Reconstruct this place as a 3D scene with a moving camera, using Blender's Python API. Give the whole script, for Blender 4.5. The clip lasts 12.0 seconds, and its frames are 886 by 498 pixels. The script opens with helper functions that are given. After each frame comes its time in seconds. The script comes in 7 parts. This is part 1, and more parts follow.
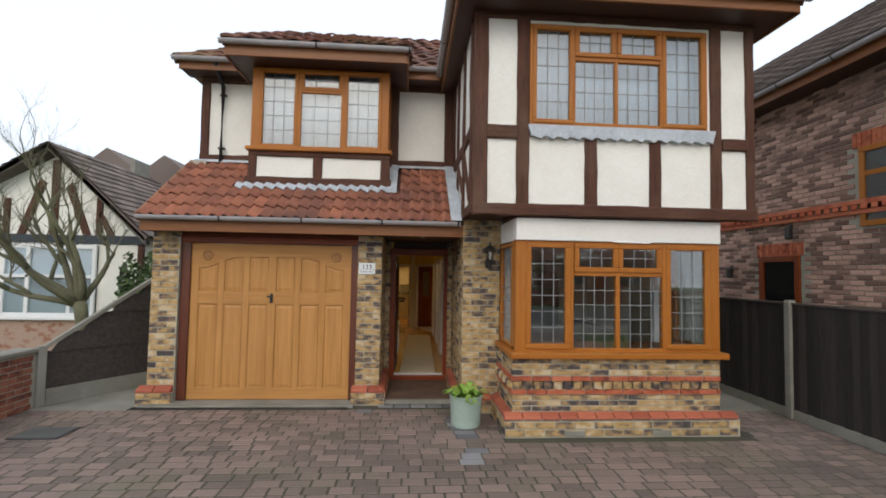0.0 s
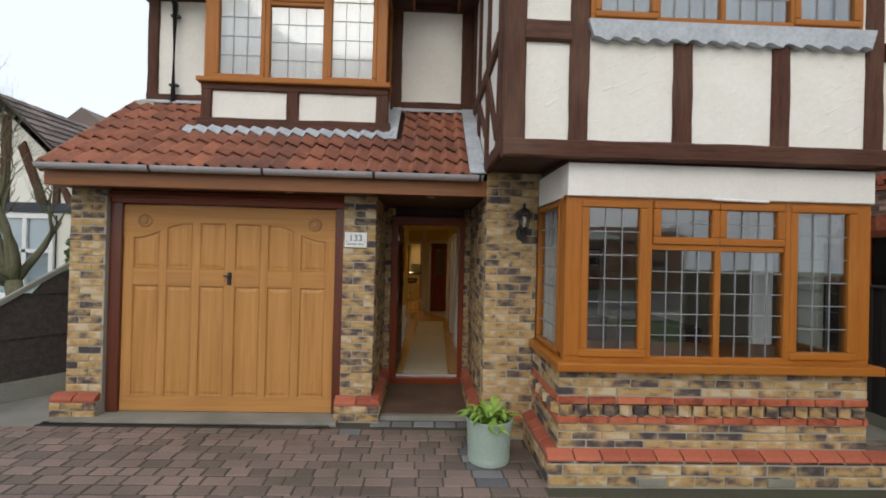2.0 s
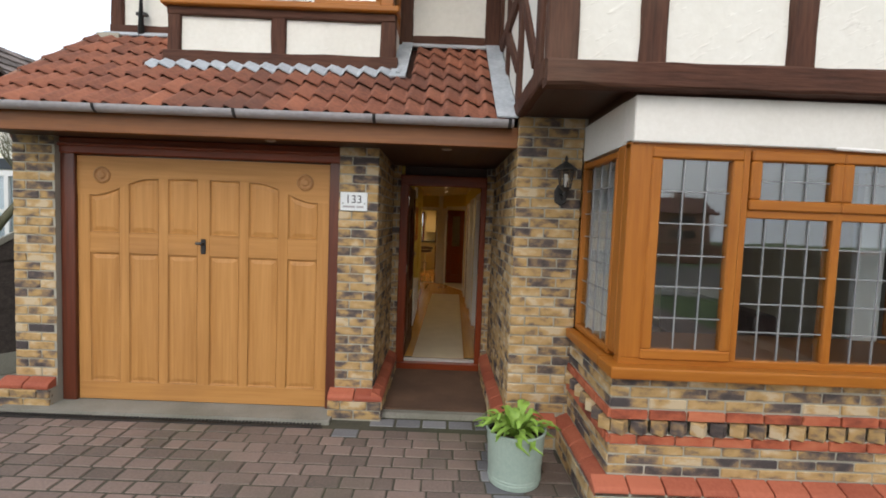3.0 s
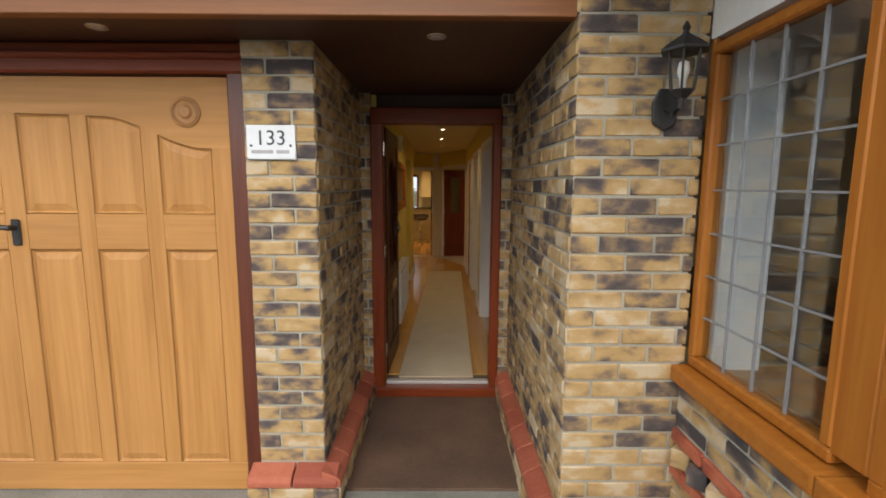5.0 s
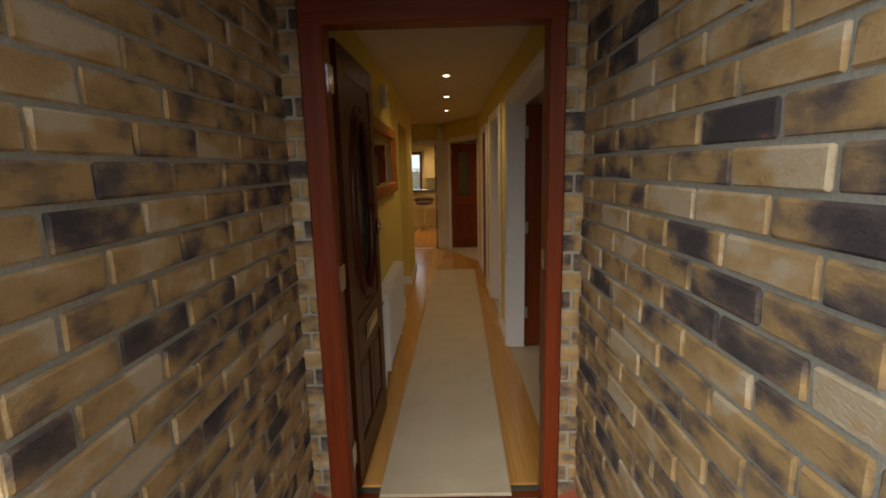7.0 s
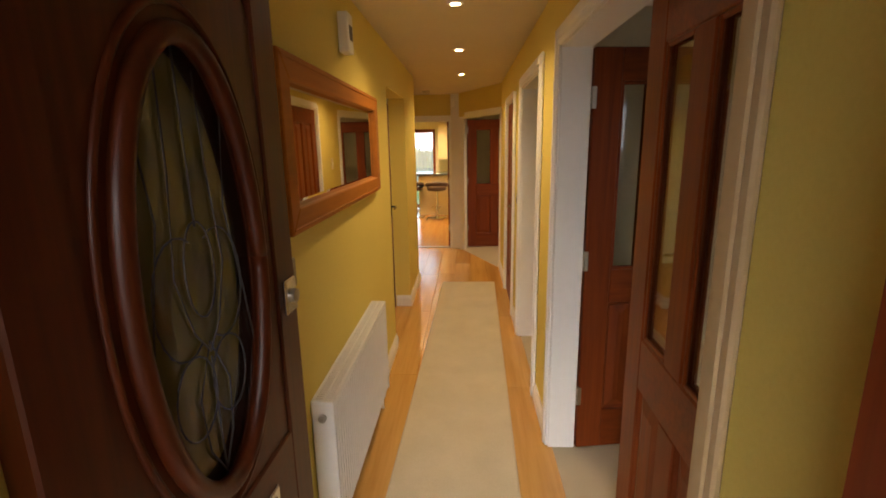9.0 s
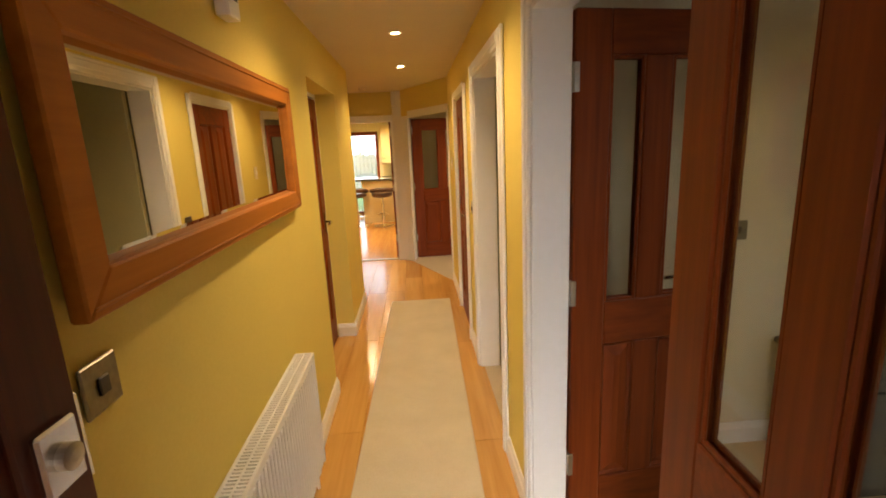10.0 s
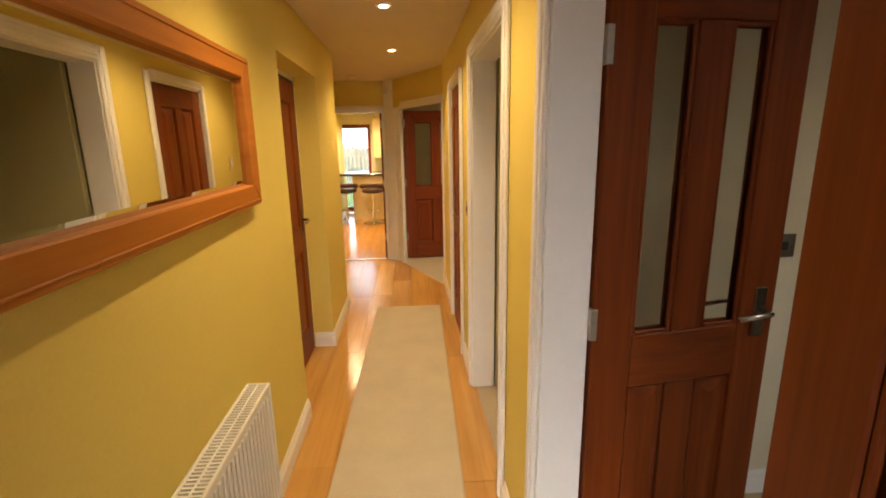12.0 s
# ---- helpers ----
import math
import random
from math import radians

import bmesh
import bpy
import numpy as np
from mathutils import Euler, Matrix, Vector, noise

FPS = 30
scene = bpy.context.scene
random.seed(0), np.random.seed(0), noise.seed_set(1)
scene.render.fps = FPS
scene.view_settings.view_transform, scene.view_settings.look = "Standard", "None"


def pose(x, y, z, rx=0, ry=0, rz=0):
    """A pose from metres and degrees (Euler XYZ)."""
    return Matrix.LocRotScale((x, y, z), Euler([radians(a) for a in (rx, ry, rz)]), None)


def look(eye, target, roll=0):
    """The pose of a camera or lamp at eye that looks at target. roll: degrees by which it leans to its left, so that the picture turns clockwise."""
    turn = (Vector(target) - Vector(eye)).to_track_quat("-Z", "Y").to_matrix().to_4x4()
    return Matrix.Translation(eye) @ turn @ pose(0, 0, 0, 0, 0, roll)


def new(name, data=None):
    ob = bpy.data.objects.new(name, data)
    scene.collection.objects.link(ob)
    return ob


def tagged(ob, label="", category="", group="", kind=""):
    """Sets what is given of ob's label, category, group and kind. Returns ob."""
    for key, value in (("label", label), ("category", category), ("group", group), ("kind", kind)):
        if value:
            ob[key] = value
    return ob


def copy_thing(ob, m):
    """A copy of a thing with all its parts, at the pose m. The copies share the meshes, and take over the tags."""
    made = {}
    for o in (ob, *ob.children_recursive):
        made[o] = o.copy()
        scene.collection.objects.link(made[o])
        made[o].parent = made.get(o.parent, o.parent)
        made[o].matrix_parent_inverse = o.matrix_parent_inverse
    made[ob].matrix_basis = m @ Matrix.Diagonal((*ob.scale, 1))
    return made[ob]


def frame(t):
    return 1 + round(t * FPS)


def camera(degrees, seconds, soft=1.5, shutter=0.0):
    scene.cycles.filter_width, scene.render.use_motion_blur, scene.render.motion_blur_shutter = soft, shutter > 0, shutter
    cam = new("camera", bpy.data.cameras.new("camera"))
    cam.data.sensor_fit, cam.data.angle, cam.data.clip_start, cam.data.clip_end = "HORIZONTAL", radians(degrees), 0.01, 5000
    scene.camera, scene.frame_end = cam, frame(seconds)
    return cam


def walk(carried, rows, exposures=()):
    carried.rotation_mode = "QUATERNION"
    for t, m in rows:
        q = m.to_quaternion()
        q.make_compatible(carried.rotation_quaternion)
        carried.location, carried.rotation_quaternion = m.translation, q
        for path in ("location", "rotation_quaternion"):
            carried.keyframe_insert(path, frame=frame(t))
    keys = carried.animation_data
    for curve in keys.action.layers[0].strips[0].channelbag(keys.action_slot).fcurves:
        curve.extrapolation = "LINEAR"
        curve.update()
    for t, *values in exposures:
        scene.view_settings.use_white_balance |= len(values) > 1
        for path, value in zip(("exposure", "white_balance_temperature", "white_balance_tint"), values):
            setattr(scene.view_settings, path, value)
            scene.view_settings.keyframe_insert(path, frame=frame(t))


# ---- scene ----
cam = camera(87.2, 12.0, soft=1.8)
PATH = [
    (0, (0.516, -0.063, 1.818), (0.657, 1.93, 1.917), 1.0),
    (0.5, (0.571, 0.344, 1.767), (0.618, 2.341, 1.878), 1.8),
    (1, (0.628, 0.763, 1.787), (0.622, 2.763, 1.817), 1.9),
    (1.5, (0.606, 1.175, 1.752), (0.702, 3.17, 1.86), 0.7),
    (2, (0.651, 1.631, 1.743), (0.723, 3.63, 1.757), 1.4),
    (2.5, (0.725, 2.072, 1.761), (0.698, 4.071, 1.699), 2.8),
    (3, (0.677, 2.524, 1.724), (0.682, 4.52, 1.599), 2.2),
    (3.2, (0.661, 2.692, 1.722), (0.692, 4.687, 1.583), 1.8),
    (5, (0.707, 4.235, 1.655), (0.719, 6.217, 1.384), 0.3),
    (5.5, (0.719, 4.665, 1.618), (0.66, 6.646, 1.351), 0.3),
    (6, (0.707, 5.118, 1.592), (0.628, 7.085, 1.237), 0.4),
    (6.5, (0.676, 5.534, 1.599), (0.686, 7.501, 1.236), -1.3),
    (7, (0.717, 5.9, 1.591), (0.692, 7.869, 1.241), -1.4),
    (7.2, (0.683, 6.036, 1.635), (0.704, 7.99, 1.21), -0.4),
    (8.8, (0.788, 7.227, 1.649), (0.764, 9.186, 1.248), -1.3),
    (9, (0.779, 7.363, 1.643), (0.675, 9.311, 1.203), -1.0),
    (9.5, (0.789, 7.601, 1.647), (0.737, 9.555, 1.225), -0.9),
    (10, (0.791, 7.933, 1.635), (0.898, 9.881, 1.198), -2.6),
    (10.5, (0.82, 8.131, 1.629), (0.789, 10.081, 1.183), -0.0),
    (11, (0.859, 8.219, 1.632), (0.838, 10.165, 1.171), 0.8),
    (11.5, (0.848, 8.262, 1.609), (1.002, 10.207, 1.166), -1.9),
    (12, (0.829, 8.286, 1.605), (0.966, 10.23, 1.155), -1.0),
]
EXPOSURES = [(0.0, -0.44), (1.5, -0.5), (2.0, -0.55), (2.5, -0.42), (3.0, -0.22), (5.0, 0.17), (5.5, 0.16), (6.5, 0.16), (7.2, 0.4), (8.8, 1.74), (9.5, 2.04), (10.0, 2.26), (12.0, 2.26)]
walk(cam, [(t, look(eye, target, roll)) for t, eye, target, roll in PATH], EXPOSURES)

# ---- light ----
world = bpy.data.worlds.new("overcast")
scene.world = world
world.use_nodes = True
wn, wl = world.node_tree.nodes, world.node_tree.links
wn.clear()
sky = wn.new("ShaderNodeTexSky")
sky.sky_type, sky.sun_disc = "NISHITA", False
sky.sun_elevation, sky.sun_rotation = radians(37), radians(190)
sky.dust_density, sky.air_density = 6.0, 1.0
bg_sky, bg_cloud, wadd, wout = (wn.new("ShaderNodeBackground"), wn.new("ShaderNodeBackground"),
                                wn.new("ShaderNodeAddShader"), wn.new("ShaderNodeOutputWorld"))
bg_sky.inputs[1].default_value = 0.06
bg_cloud.inputs[0].default_value, bg_cloud.inputs[1].default_value = (0.90, 0.965, 1.05, 1), 1.42
wl.new(sky.outputs[0], bg_sky.inputs[0])
wl.new(bg_sky.outputs[0], wadd.inputs[0])
wl.new(bg_cloud.outputs[0], wadd.inputs[1])
wl.new(wadd.outputs[0], wout.inputs[0])

sun = new("sun", bpy.data.lights.new("sun", "SUN"))
sun.data.energy, sun.data.angle, sun.data.color = 0.55, radians(30), (1.0, 0.97, 0.93)
sun.matrix_world = look((0, 0, 20), (2.0, 11.0, 11.5))


def lamp(name, x, y, z, power, color, size=0.08, spread=150, kind="SPOT"):
    ob = new(name, bpy.data.lights.new(name, kind))
    ob.data.energy, ob.data.color = power, color
    if kind == "SPOT":
        ob.data.spot_size, ob.data.spot_blend, ob.data.shadow_soft_size = radians(spread), 1.0, size
    ob.matrix_world = look((x, y, z), (x, y + 0.001, z - 1))
    return ob


WARM = (1.0, 0.69, 0.36)
SPOTS = [(0.728, 9.83), (0.726, 10.98), (0.73, 12.2)]
HALL_TOP, HALL_FLOOR = 2.31, 0.15
for sx, sy in SPOTS:
    lamp("spot_light", sx, sy, HALL_TOP - 0.02, 10.6, WARM, 0.03, 140)
for kx, ky in ((-0.1, 15.2), (0.1, 17.2), (-1.6, 16.2)):
    lamp("kitchen_light", kx, ky, 2.25, 40, WARM, 0.05, 150)

# Unseen lamps without fittings, added to brighten the lounge.
for lx, ly in ((2.4, 8.9), (3.4, 7.6)):
    lamp("lounge_light", lx, ly, 2.25, 3.8, (1.0, 0.8, 0.58), 0.05, 150)
# Added lamp, out of sight, so the rear door's glass shows a lit room.
lamp("rear_room_light", 1.9, 13.5, 2.25, 17, WARM, 0.05, 150)

# ---- materials ----


def nodes_of(name):
    m = bpy.data.materials.new(name)
    m.use_nodes = True
    n, l = m.node_tree.nodes, m.node_tree.links
    return m, n, l, n["Principled BSDF"]


def surface(name, dark, light, rough=0.6, coarse=2.0, fine=40.0, stretch=(1, 1, 1), bump=0.15, metal=0.0,
            island=0.0, per_object=0.0, spec=0.5, coat=0.0, stain=None, stain_amount=0.4, rough_var=0.12, local=False):
    """Two scales of variation between a dark and a light colour, with relief."""
    m, n, l, p = nodes_of(name)
    p.inputs["Roughness"].default_value, p.inputs["Metallic"].default_value = rough, metal
    p.inputs["Specular IOR Level"].default_value = spec
    p.inputs["Coat Weight"].default_value = coat
    p.inputs["Coat Roughness"].default_value = 0.15
    if local:
        tc = n.new("ShaderNodeTexCoord")
        src = tc.outputs["Object"]
    else:
        geo = n.new("ShaderNodeNewGeometry")
        src = geo.outputs["Position"]
    mp = n.new("ShaderNodeMapping")
    mp.inputs["Scale"].default_value = stretch
    l.new(src, mp.inputs["Vector"])
    n1, n2 = n.new("ShaderNodeTexNoise"), n.new("ShaderNodeTexNoise")
    n1.inputs["Scale"].default_value, n2.inputs["Scale"].default_value = coarse, fine
    n1.inputs["Detail"].default_value, n2.inputs["Detail"].default_value = 6, 4
    l.new(mp.outputs[0], n1.inputs["Vector"])
    l.new(mp.outputs[0], n2.inputs["Vector"])
    mix = n.new("ShaderNodeMath")
    mix.operation = "MULTIPLY_ADD"
    mix.inputs[1].default_value = 0.45
    l.new(n2.outputs["Fac"], mix.inputs[0])
    half = n.new("ShaderNodeMath")
    half.operation = "MULTIPLY"
    half.inputs[1].default_value = 0.55
    l.new(n1.outputs["Fac"], half.inputs[0])
    l.new(half.outputs[0], mix.inputs[2])
    last = mix.outputs[0]
    if per_object or island:
        add = n.new("ShaderNodeMath")
        add.operation = "MULTIPLY_ADD"
        add.inputs[1].default_value = per_object or island
        if per_object:
            info = n.new("ShaderNodeObjectInfo")
            l.new(info.outputs["Random"], add.inputs[0])
        else:
            g2 = n.new("ShaderNodeNewGeometry")
            l.new(g2.outputs["Random Per Island"], add.inputs[0])
        sub = n.new("ShaderNodeMath")
        sub.operation = "SUBTRACT"
        sub.inputs[1].default_value = 0.5 * (per_object or island)
        l.new(last, add.inputs[2])
        l.new(add.outputs[0], sub.inputs[0])
        last = sub.outputs[0]
    ramp = n.new("ShaderNodeValToRGB")
    ramp.color_ramp.elements[0].position, ramp.color_ramp.elements[1].position = 0.28, 0.72
    ramp.color_ramp.elements[0].color, ramp.color_ramp.elements[1].color = (*dark, 1), (*light, 1)
    l.new(last, ramp.inputs[0])
    colour = ramp.outputs[0]
    if stain:
        n3 = n.new("ShaderNodeTexNoise")
        n3.inputs["Scale"].default_value, n3.inputs["Detail"].default_value = 0.9, 8
        geo3 = n.new("ShaderNodeNewGeometry")
        l.new(geo3.outputs["Position"], n3.inputs["Vector"])
        r3 = n.new("ShaderNodeValToRGB")
        r3.color_ramp.elements[0].position, r3.color_ramp.elements[1].position = 0.5, 0.72
        l.new(n3.outputs["Fac"], r3.inputs[0])
        amount = n.new("ShaderNodeMath")
        amount.operation = "MULTIPLY"
        amount.inputs[1].default_value = stain_amount
        l.new(r3.outputs[0], amount.inputs[0])
        mx = n.new("ShaderNodeMix")
        mx.data_type = "RGBA"
        l.new(amount.outputs[0], mx.inputs["Factor"])
        l.new(colour, mx.inputs["A"])
        mx.inputs["B"].default_value = (*stain, 1)
        colour = mx.outputs["Result"]
    l.new(colour, p.inputs["Base Color"])
    rv = n.new("ShaderNodeMath")
    rv.operation = "MULTIPLY_ADD"
    rv.inputs[1].default_value, rv.inputs[2].default_value = rough_var, rough - rough_var / 2
    l.new(n1.outputs["Fac"], rv.inputs[0])
    l.new(rv.outputs[0], p.inputs["Roughness"])
    if bump:
        b = n.new("ShaderNodeBump")
        b.inputs["Strength"].default_value, b.inputs["Distance"].default_value = bump, 0.01
        l.new(mix.outputs[0], b.inputs["Height"])
        l.new(b.outputs[0], p.inputs["Normal"])
    return m


def brick_material(name, ramp_stops, spread=0.75, patch=0.55, bump=0.5, lean=0.08):
    """Fired clay: every brick its own tone, with burnt dark ends and patches."""
    m, n, l, p = nodes_of(name)
    p.inputs["Roughness"].default_value = 0.88
    p.inputs["Specular IOR Level"].default_value = 0.25
    info, geo = n.new("ShaderNodeObjectInfo"), n.new("ShaderNodeNewGeometry")
    mp = n.new("ShaderNodeMapping")
    mp.inputs["Scale"].default_value = (1, 1, 1.6)
    l.new(geo.outputs["Position"], mp.inputs["Vector"])
    n1, n2 = n.new("ShaderNodeTexNoise"), n.new("ShaderNodeTexNoise")
    n1.noise_dimensions = "4D"
    n1.inputs["Scale"].default_value, n1.inputs["Detail"].default_value = 7.0, 4
    n2.inputs["Scale"].default_value, n2.inputs["Detail"].default_value = 120, 5
    w = n.new("ShaderNodeMath")
    w.operation, w.inputs[1].default_value = "MULTIPLY", 40.0
    l.new(info.outputs["Random"], w.inputs[0])
    l.new(w.outputs[0], n1.inputs["W"])
    for x in (n1, n2):
        l.new(mp.outputs[0], x.inputs["Vector"])
    a = n.new("ShaderNodeMath")
    a.operation, a.inputs[1].default_value = "MULTIPLY_ADD", spread
    a.inputs[2].default_value = -spread * 0.5 + lean
    l.new(info.outputs["Random"], a.inputs[0])
    b = n.new("ShaderNodeMath")
    b.operation, b.inputs[1].default_value = "MULTIPLY_ADD", 1.0 + patch
    l.new(n1.outputs["Fac"], b.inputs[0])
    l.new(a.outputs[0], b.inputs[2])
    c = n.new("ShaderNodeMath")
    c.operation, c.inputs[1].default_value = "MULTIPLY_ADD", 0.12
    l.new(n2.outputs["Fac"], c.inputs[0])
    l.new(b.outputs[0], c.inputs[2])
    ramp = n.new("ShaderNodeValToRGB")
    while len(ramp.color_ramp.elements) < len(ramp_stops):
        ramp.color_ramp.elements.new(0.5)
    for e, (at, col) in zip(ramp.color_ramp.elements, ramp_stops):
        e.position, e.color = at, (*col, 1)
    l.new(c.outputs[0], ramp.inputs[0])
    l.new(ramp.outputs[0], p.inputs["Base Color"])
    bp = n.new("ShaderNodeBump")
    bp.inputs["Strength"].default_value, bp.inputs["Distance"].default_value = bump, 0.006
    l.new(n2.outputs["Fac"], bp.inputs["Height"])
    l.new(bp.outputs[0], p.inputs["Normal"])
    return m


def glass_material(name, tint=(0.86, 0.9, 0.9), ior=1.5, rough=0.0, ripple=0.0):
    m, n, l, p = nodes_of(name)
    n.remove(p)
    tr, gl, fr, mx = (n.new("ShaderNodeBsdfTransparent"), n.new("ShaderNodeBsdfGlossy"), n.new("ShaderNodeLayerWeight"),
                      n.new("ShaderNodeMixShader"))
    steep, scale = n.new("ShaderNodeMath"), n.new("ShaderNodeMath")
    base = ((ior - 1) / (ior + 1)) ** 2
    steep.operation, steep.inputs[1].default_value = "POWER", 4.0
    scale.operation, scale.inputs[1].default_value, scale.inputs[2].default_value = "MULTIPLY_ADD", 0.8 - base, base
    tr.inputs[0].default_value = (*tint, 1)
    gl.inputs["Roughness"].default_value = rough
    fr.inputs["Blend"].default_value = 0.5
    l.new(fr.outputs["Facing"], steep.inputs[0])
    l.new(steep.outputs[0], scale.inputs[0])
    l.new(scale.outputs[0], mx.inputs[0])
    l.new(tr.outputs[0], mx.inputs[1])
    l.new(gl.outputs[0], mx.inputs[2])
    l.new(mx.outputs[0], n["Material Output"].inputs[0])
    if ripple:
        no, bp = n.new("ShaderNodeTexNoise"), n.new("ShaderNodeBump")
        no.inputs["Scale"].default_value = 3.0
        bp.inputs["Strength"].default_value, bp.inputs["Distance"].default_value = ripple, 0.02
        l.new(no.outputs["Fac"], bp.inputs["Height"])
        l.new(bp.outputs[0], gl.inputs["Normal"])
        l.new(bp.outputs[0], fr.inputs["Normal"])
    return m


def glow(name, color, strength):
    m, n, l, p = nodes_of(name)
    p.inputs["Emission Color"].default_value = (*color, 1)
    p.inputs["Emission Strength"].default_value = strength
    p.inputs["Base Color"].default_value = (*color, 1)
    return m


STOCK = brick_material("yellow_stock_brick", [(0.20, (0.07, 0.06, 0.06)), (0.36, (0.12, 0.096, 0.085)), (0.50, (0.25, 0.175, 0.105)),
                                              (0.64, (0.42, 0.28, 0.12)), (0.82, (0.48, 0.33, 0.16)), (0.98, (0.54, 0.44, 0.29))], 0.5, 1.1, 0.5, -0.49)
REDBRICK = brick_material("red_engineering_brick", [(0.3, (0.16, 0.045, 0.03)), (0.6, (0.42, 0.115, 0.06)), (0.9, (0.5, 0.17, 0.09))], 0.3, 0.6, 0.5, -0.2)
NBRICK = brick_material("neighbour_brick", [(0.3, (0.12, 0.07, 0.055)), (0.5, (0.25, 0.12, 0.085)), (0.7, (0.33, 0.17, 0.12)), (0.92, (0.42, 0.3, 0.24))], 0.6, 0.9, 0.5, -0.35)
MORTAR = surface("lime_mortar", (0.25, 0.24, 0.195), (0.47, 0.45, 0.37), 0.95, 3, 150, bump=0.5, stain=(0.2, 0.19, 0.15), stain_amount=0.4)
PAVER = surface("clay_paver", (0.115, 0.09, 0.076), (0.26, 0.19, 0.16), 0.72, 1.1, 60, bump=0.4, island=0.36, stain=(0.12, 0.122, 0.08), stain_amount=0.6)
PAVER_OB = surface("clay_paver_near", (0.115, 0.09, 0.076), (0.26, 0.19, 0.16), 0.72, 1.1, 60, bump=0.4, per_object=0.36, stain=(0.12, 0.122, 0.08), stain_amount=0.6)
PAVER_GREY = surface("grey_paver", (0.12, 0.12, 0.13), (0.25, 0.25, 0.26), 0.85, 2, 70, bump=0.4, per_object=0.6)
SAND = surface("joint_sand", (0.035, 0.033, 0.025), (0.10, 0.095, 0.065), 0.95, 2, 120, bump=0.5, stain=(0.07, 0.09, 0.03))
CONCRETE = surface("weathered_concrete", (0.15, 0.145, 0.12), (0.32, 0.31, 0.27), 0.9, 2.5, 90, bump=0.4, stain=(0.14, 0.15, 0.1))
ASPHALT = surface("asphalt", (0.035, 0.035, 0.037), (0.075, 0.075, 0.075), 0.9, 1, 120, bump=0.4)
GRASS = surface("lawn", (0.03, 0.06, 0.015), (0.1, 0.16, 0.04), 0.9, 1.2, 80, bump=0.6)
RENDER = surface("cream_roughcast", (0.76, 0.75, 0.69), (0.86, 0.855, 0.80), 0.9, 3, 26, bump=0.3, stain=(0.68, 0.65, 0.55), stain_amount=0.25)
BAND = surface("white_painted_band", (0.72, 0.71, 0.66), (0.82, 0.81, 0.77), 0.7, 3, 40, bump=0.2)
TIMBER_Z = surface("stained_oak_upright", (0.042, 0.018, 0.012), (0.125, 0.054, 0.034), 0.75, 3, 9, (9, 9, 0.8), bump=0.8, spec=0.25, stain=(0.2, 0.14, 0.1), stain_amount=0.3)
TIMBER_X = surface("stained_oak_beam", (0.042, 0.018, 0.012), (0.125, 0.054, 0.034), 0.75, 3, 9, (0.8, 9, 9), bump=0.8, spec=0.25, stain=(0.2, 0.14, 0.1), stain_amount=0.3)
UPVC = surface("golden_oak_frame", (0.29, 0.092, 0.011), (0.42, 0.158, 0.024), 0.42, 2, 5, (14, 14, 0.9), bump=0.06, spec=0.3)
UPVC_X = surface("golden_oak_rail", (0.29, 0.092, 0.011), (0.42, 0.158, 0.024), 0.42, 2, 5, (0.9, 14, 14), bump=0.06, spec=0.3)
FASCIA = surface("oak_fascia", (0.15, 0.05, 0.011), (0.26, 0.095, 0.022), 0.5, 2, 5, (0.7, 14, 14), bump=0.1)
GARAGE_V = surface("cedar_upright", (0.37, 0.172, 0.046), (0.55, 0.285, 0.094), 0.48, 1.5, 4, (13, 13, 0.55), bump=0.1, spec=0.3, stain=(0.3, 0.15, 0.06), stain_amount=0.25)
GARAGE_H = surface("cedar_rail", (0.37, 0.172, 0.046), (0.55, 0.285, 0.094), 0.48, 1.5, 4, (0.55, 13, 13), bump=0.1, spec=0.3, stain=(0.22, 0.1, 0.045), stain_amount=0.45)
ROSETTE = surface("tarnished_cedar_carving", (0.25, 0.118, 0.038), (0.46, 0.23, 0.08), 0.55, 9, 30, bump=0.3)
MAHOG_V = surface("mahogany_upright", (0.11, 0.017, 0.004), (0.23, 0.042, 0.009), 0.42, 2, 5, (14, 14, 0.6), bump=0.05, spec=0.3, coat=0.08)
MAHOG_H = surface("mahogany_rail", (0.11, 0.017, 0.004), (0.23, 0.042, 0.009), 0.42, 2, 5, (0.6, 14, 14), bump=0.05, spec=0.3, coat=0.08)
FRAME_V = surface("dark_garage_frame", (0.065, 0.014, 0.006), (0.14, 0.034, 0.013), 0.42, 2, 5, (14, 14, 0.6), bump=0.05, coat=0.2)
DOOR_V = surface("stained_door_upright", (0.115, 0.02, 0.0026), (0.245, 0.05, 0.007), 0.45, 2, 5, (14, 14, 0.6), bump=0.06, spec=0.25)
DOOR_H = surface("stained_door_rail", (0.115, 0.02, 0.0026), (0.245, 0.05, 0.007), 0.45, 2, 5, (0.6, 14, 14), bump=0.06, spec=0.25)
PINE = surface("waxed_pine", (0.35, 0.115, 0.012), (0.5, 0.185, 0.025), 0.55, 2, 5, (12, 0.6, 12), bump=0.06, spec=0.25)
SOFFIT = surface("dark_stained_soffit", (0.03, 0.011, 0.007), (0.07, 0.026, 0.014), 0.5, 2, 6, (12, 0.6, 12), bump=0.1)
TILE = surface("terracotta_tile", (0.14, 0.055, 0.038), (0.40, 0.15, 0.085), 0.85, 1.2, 30, bump=0.4, per_object=0.22, stain=(0.07, 0.045, 0.04), stain_amount=0.6)
TILE_FAR = surface("terracotta_roof", (0.09, 0.045, 0.035), (0.24, 0.1, 0.07), 0.88, 0.9, 30, bump=0.4, island=0.4, stain=(0.16, 0.14, 0.05), stain_amount=0.5)
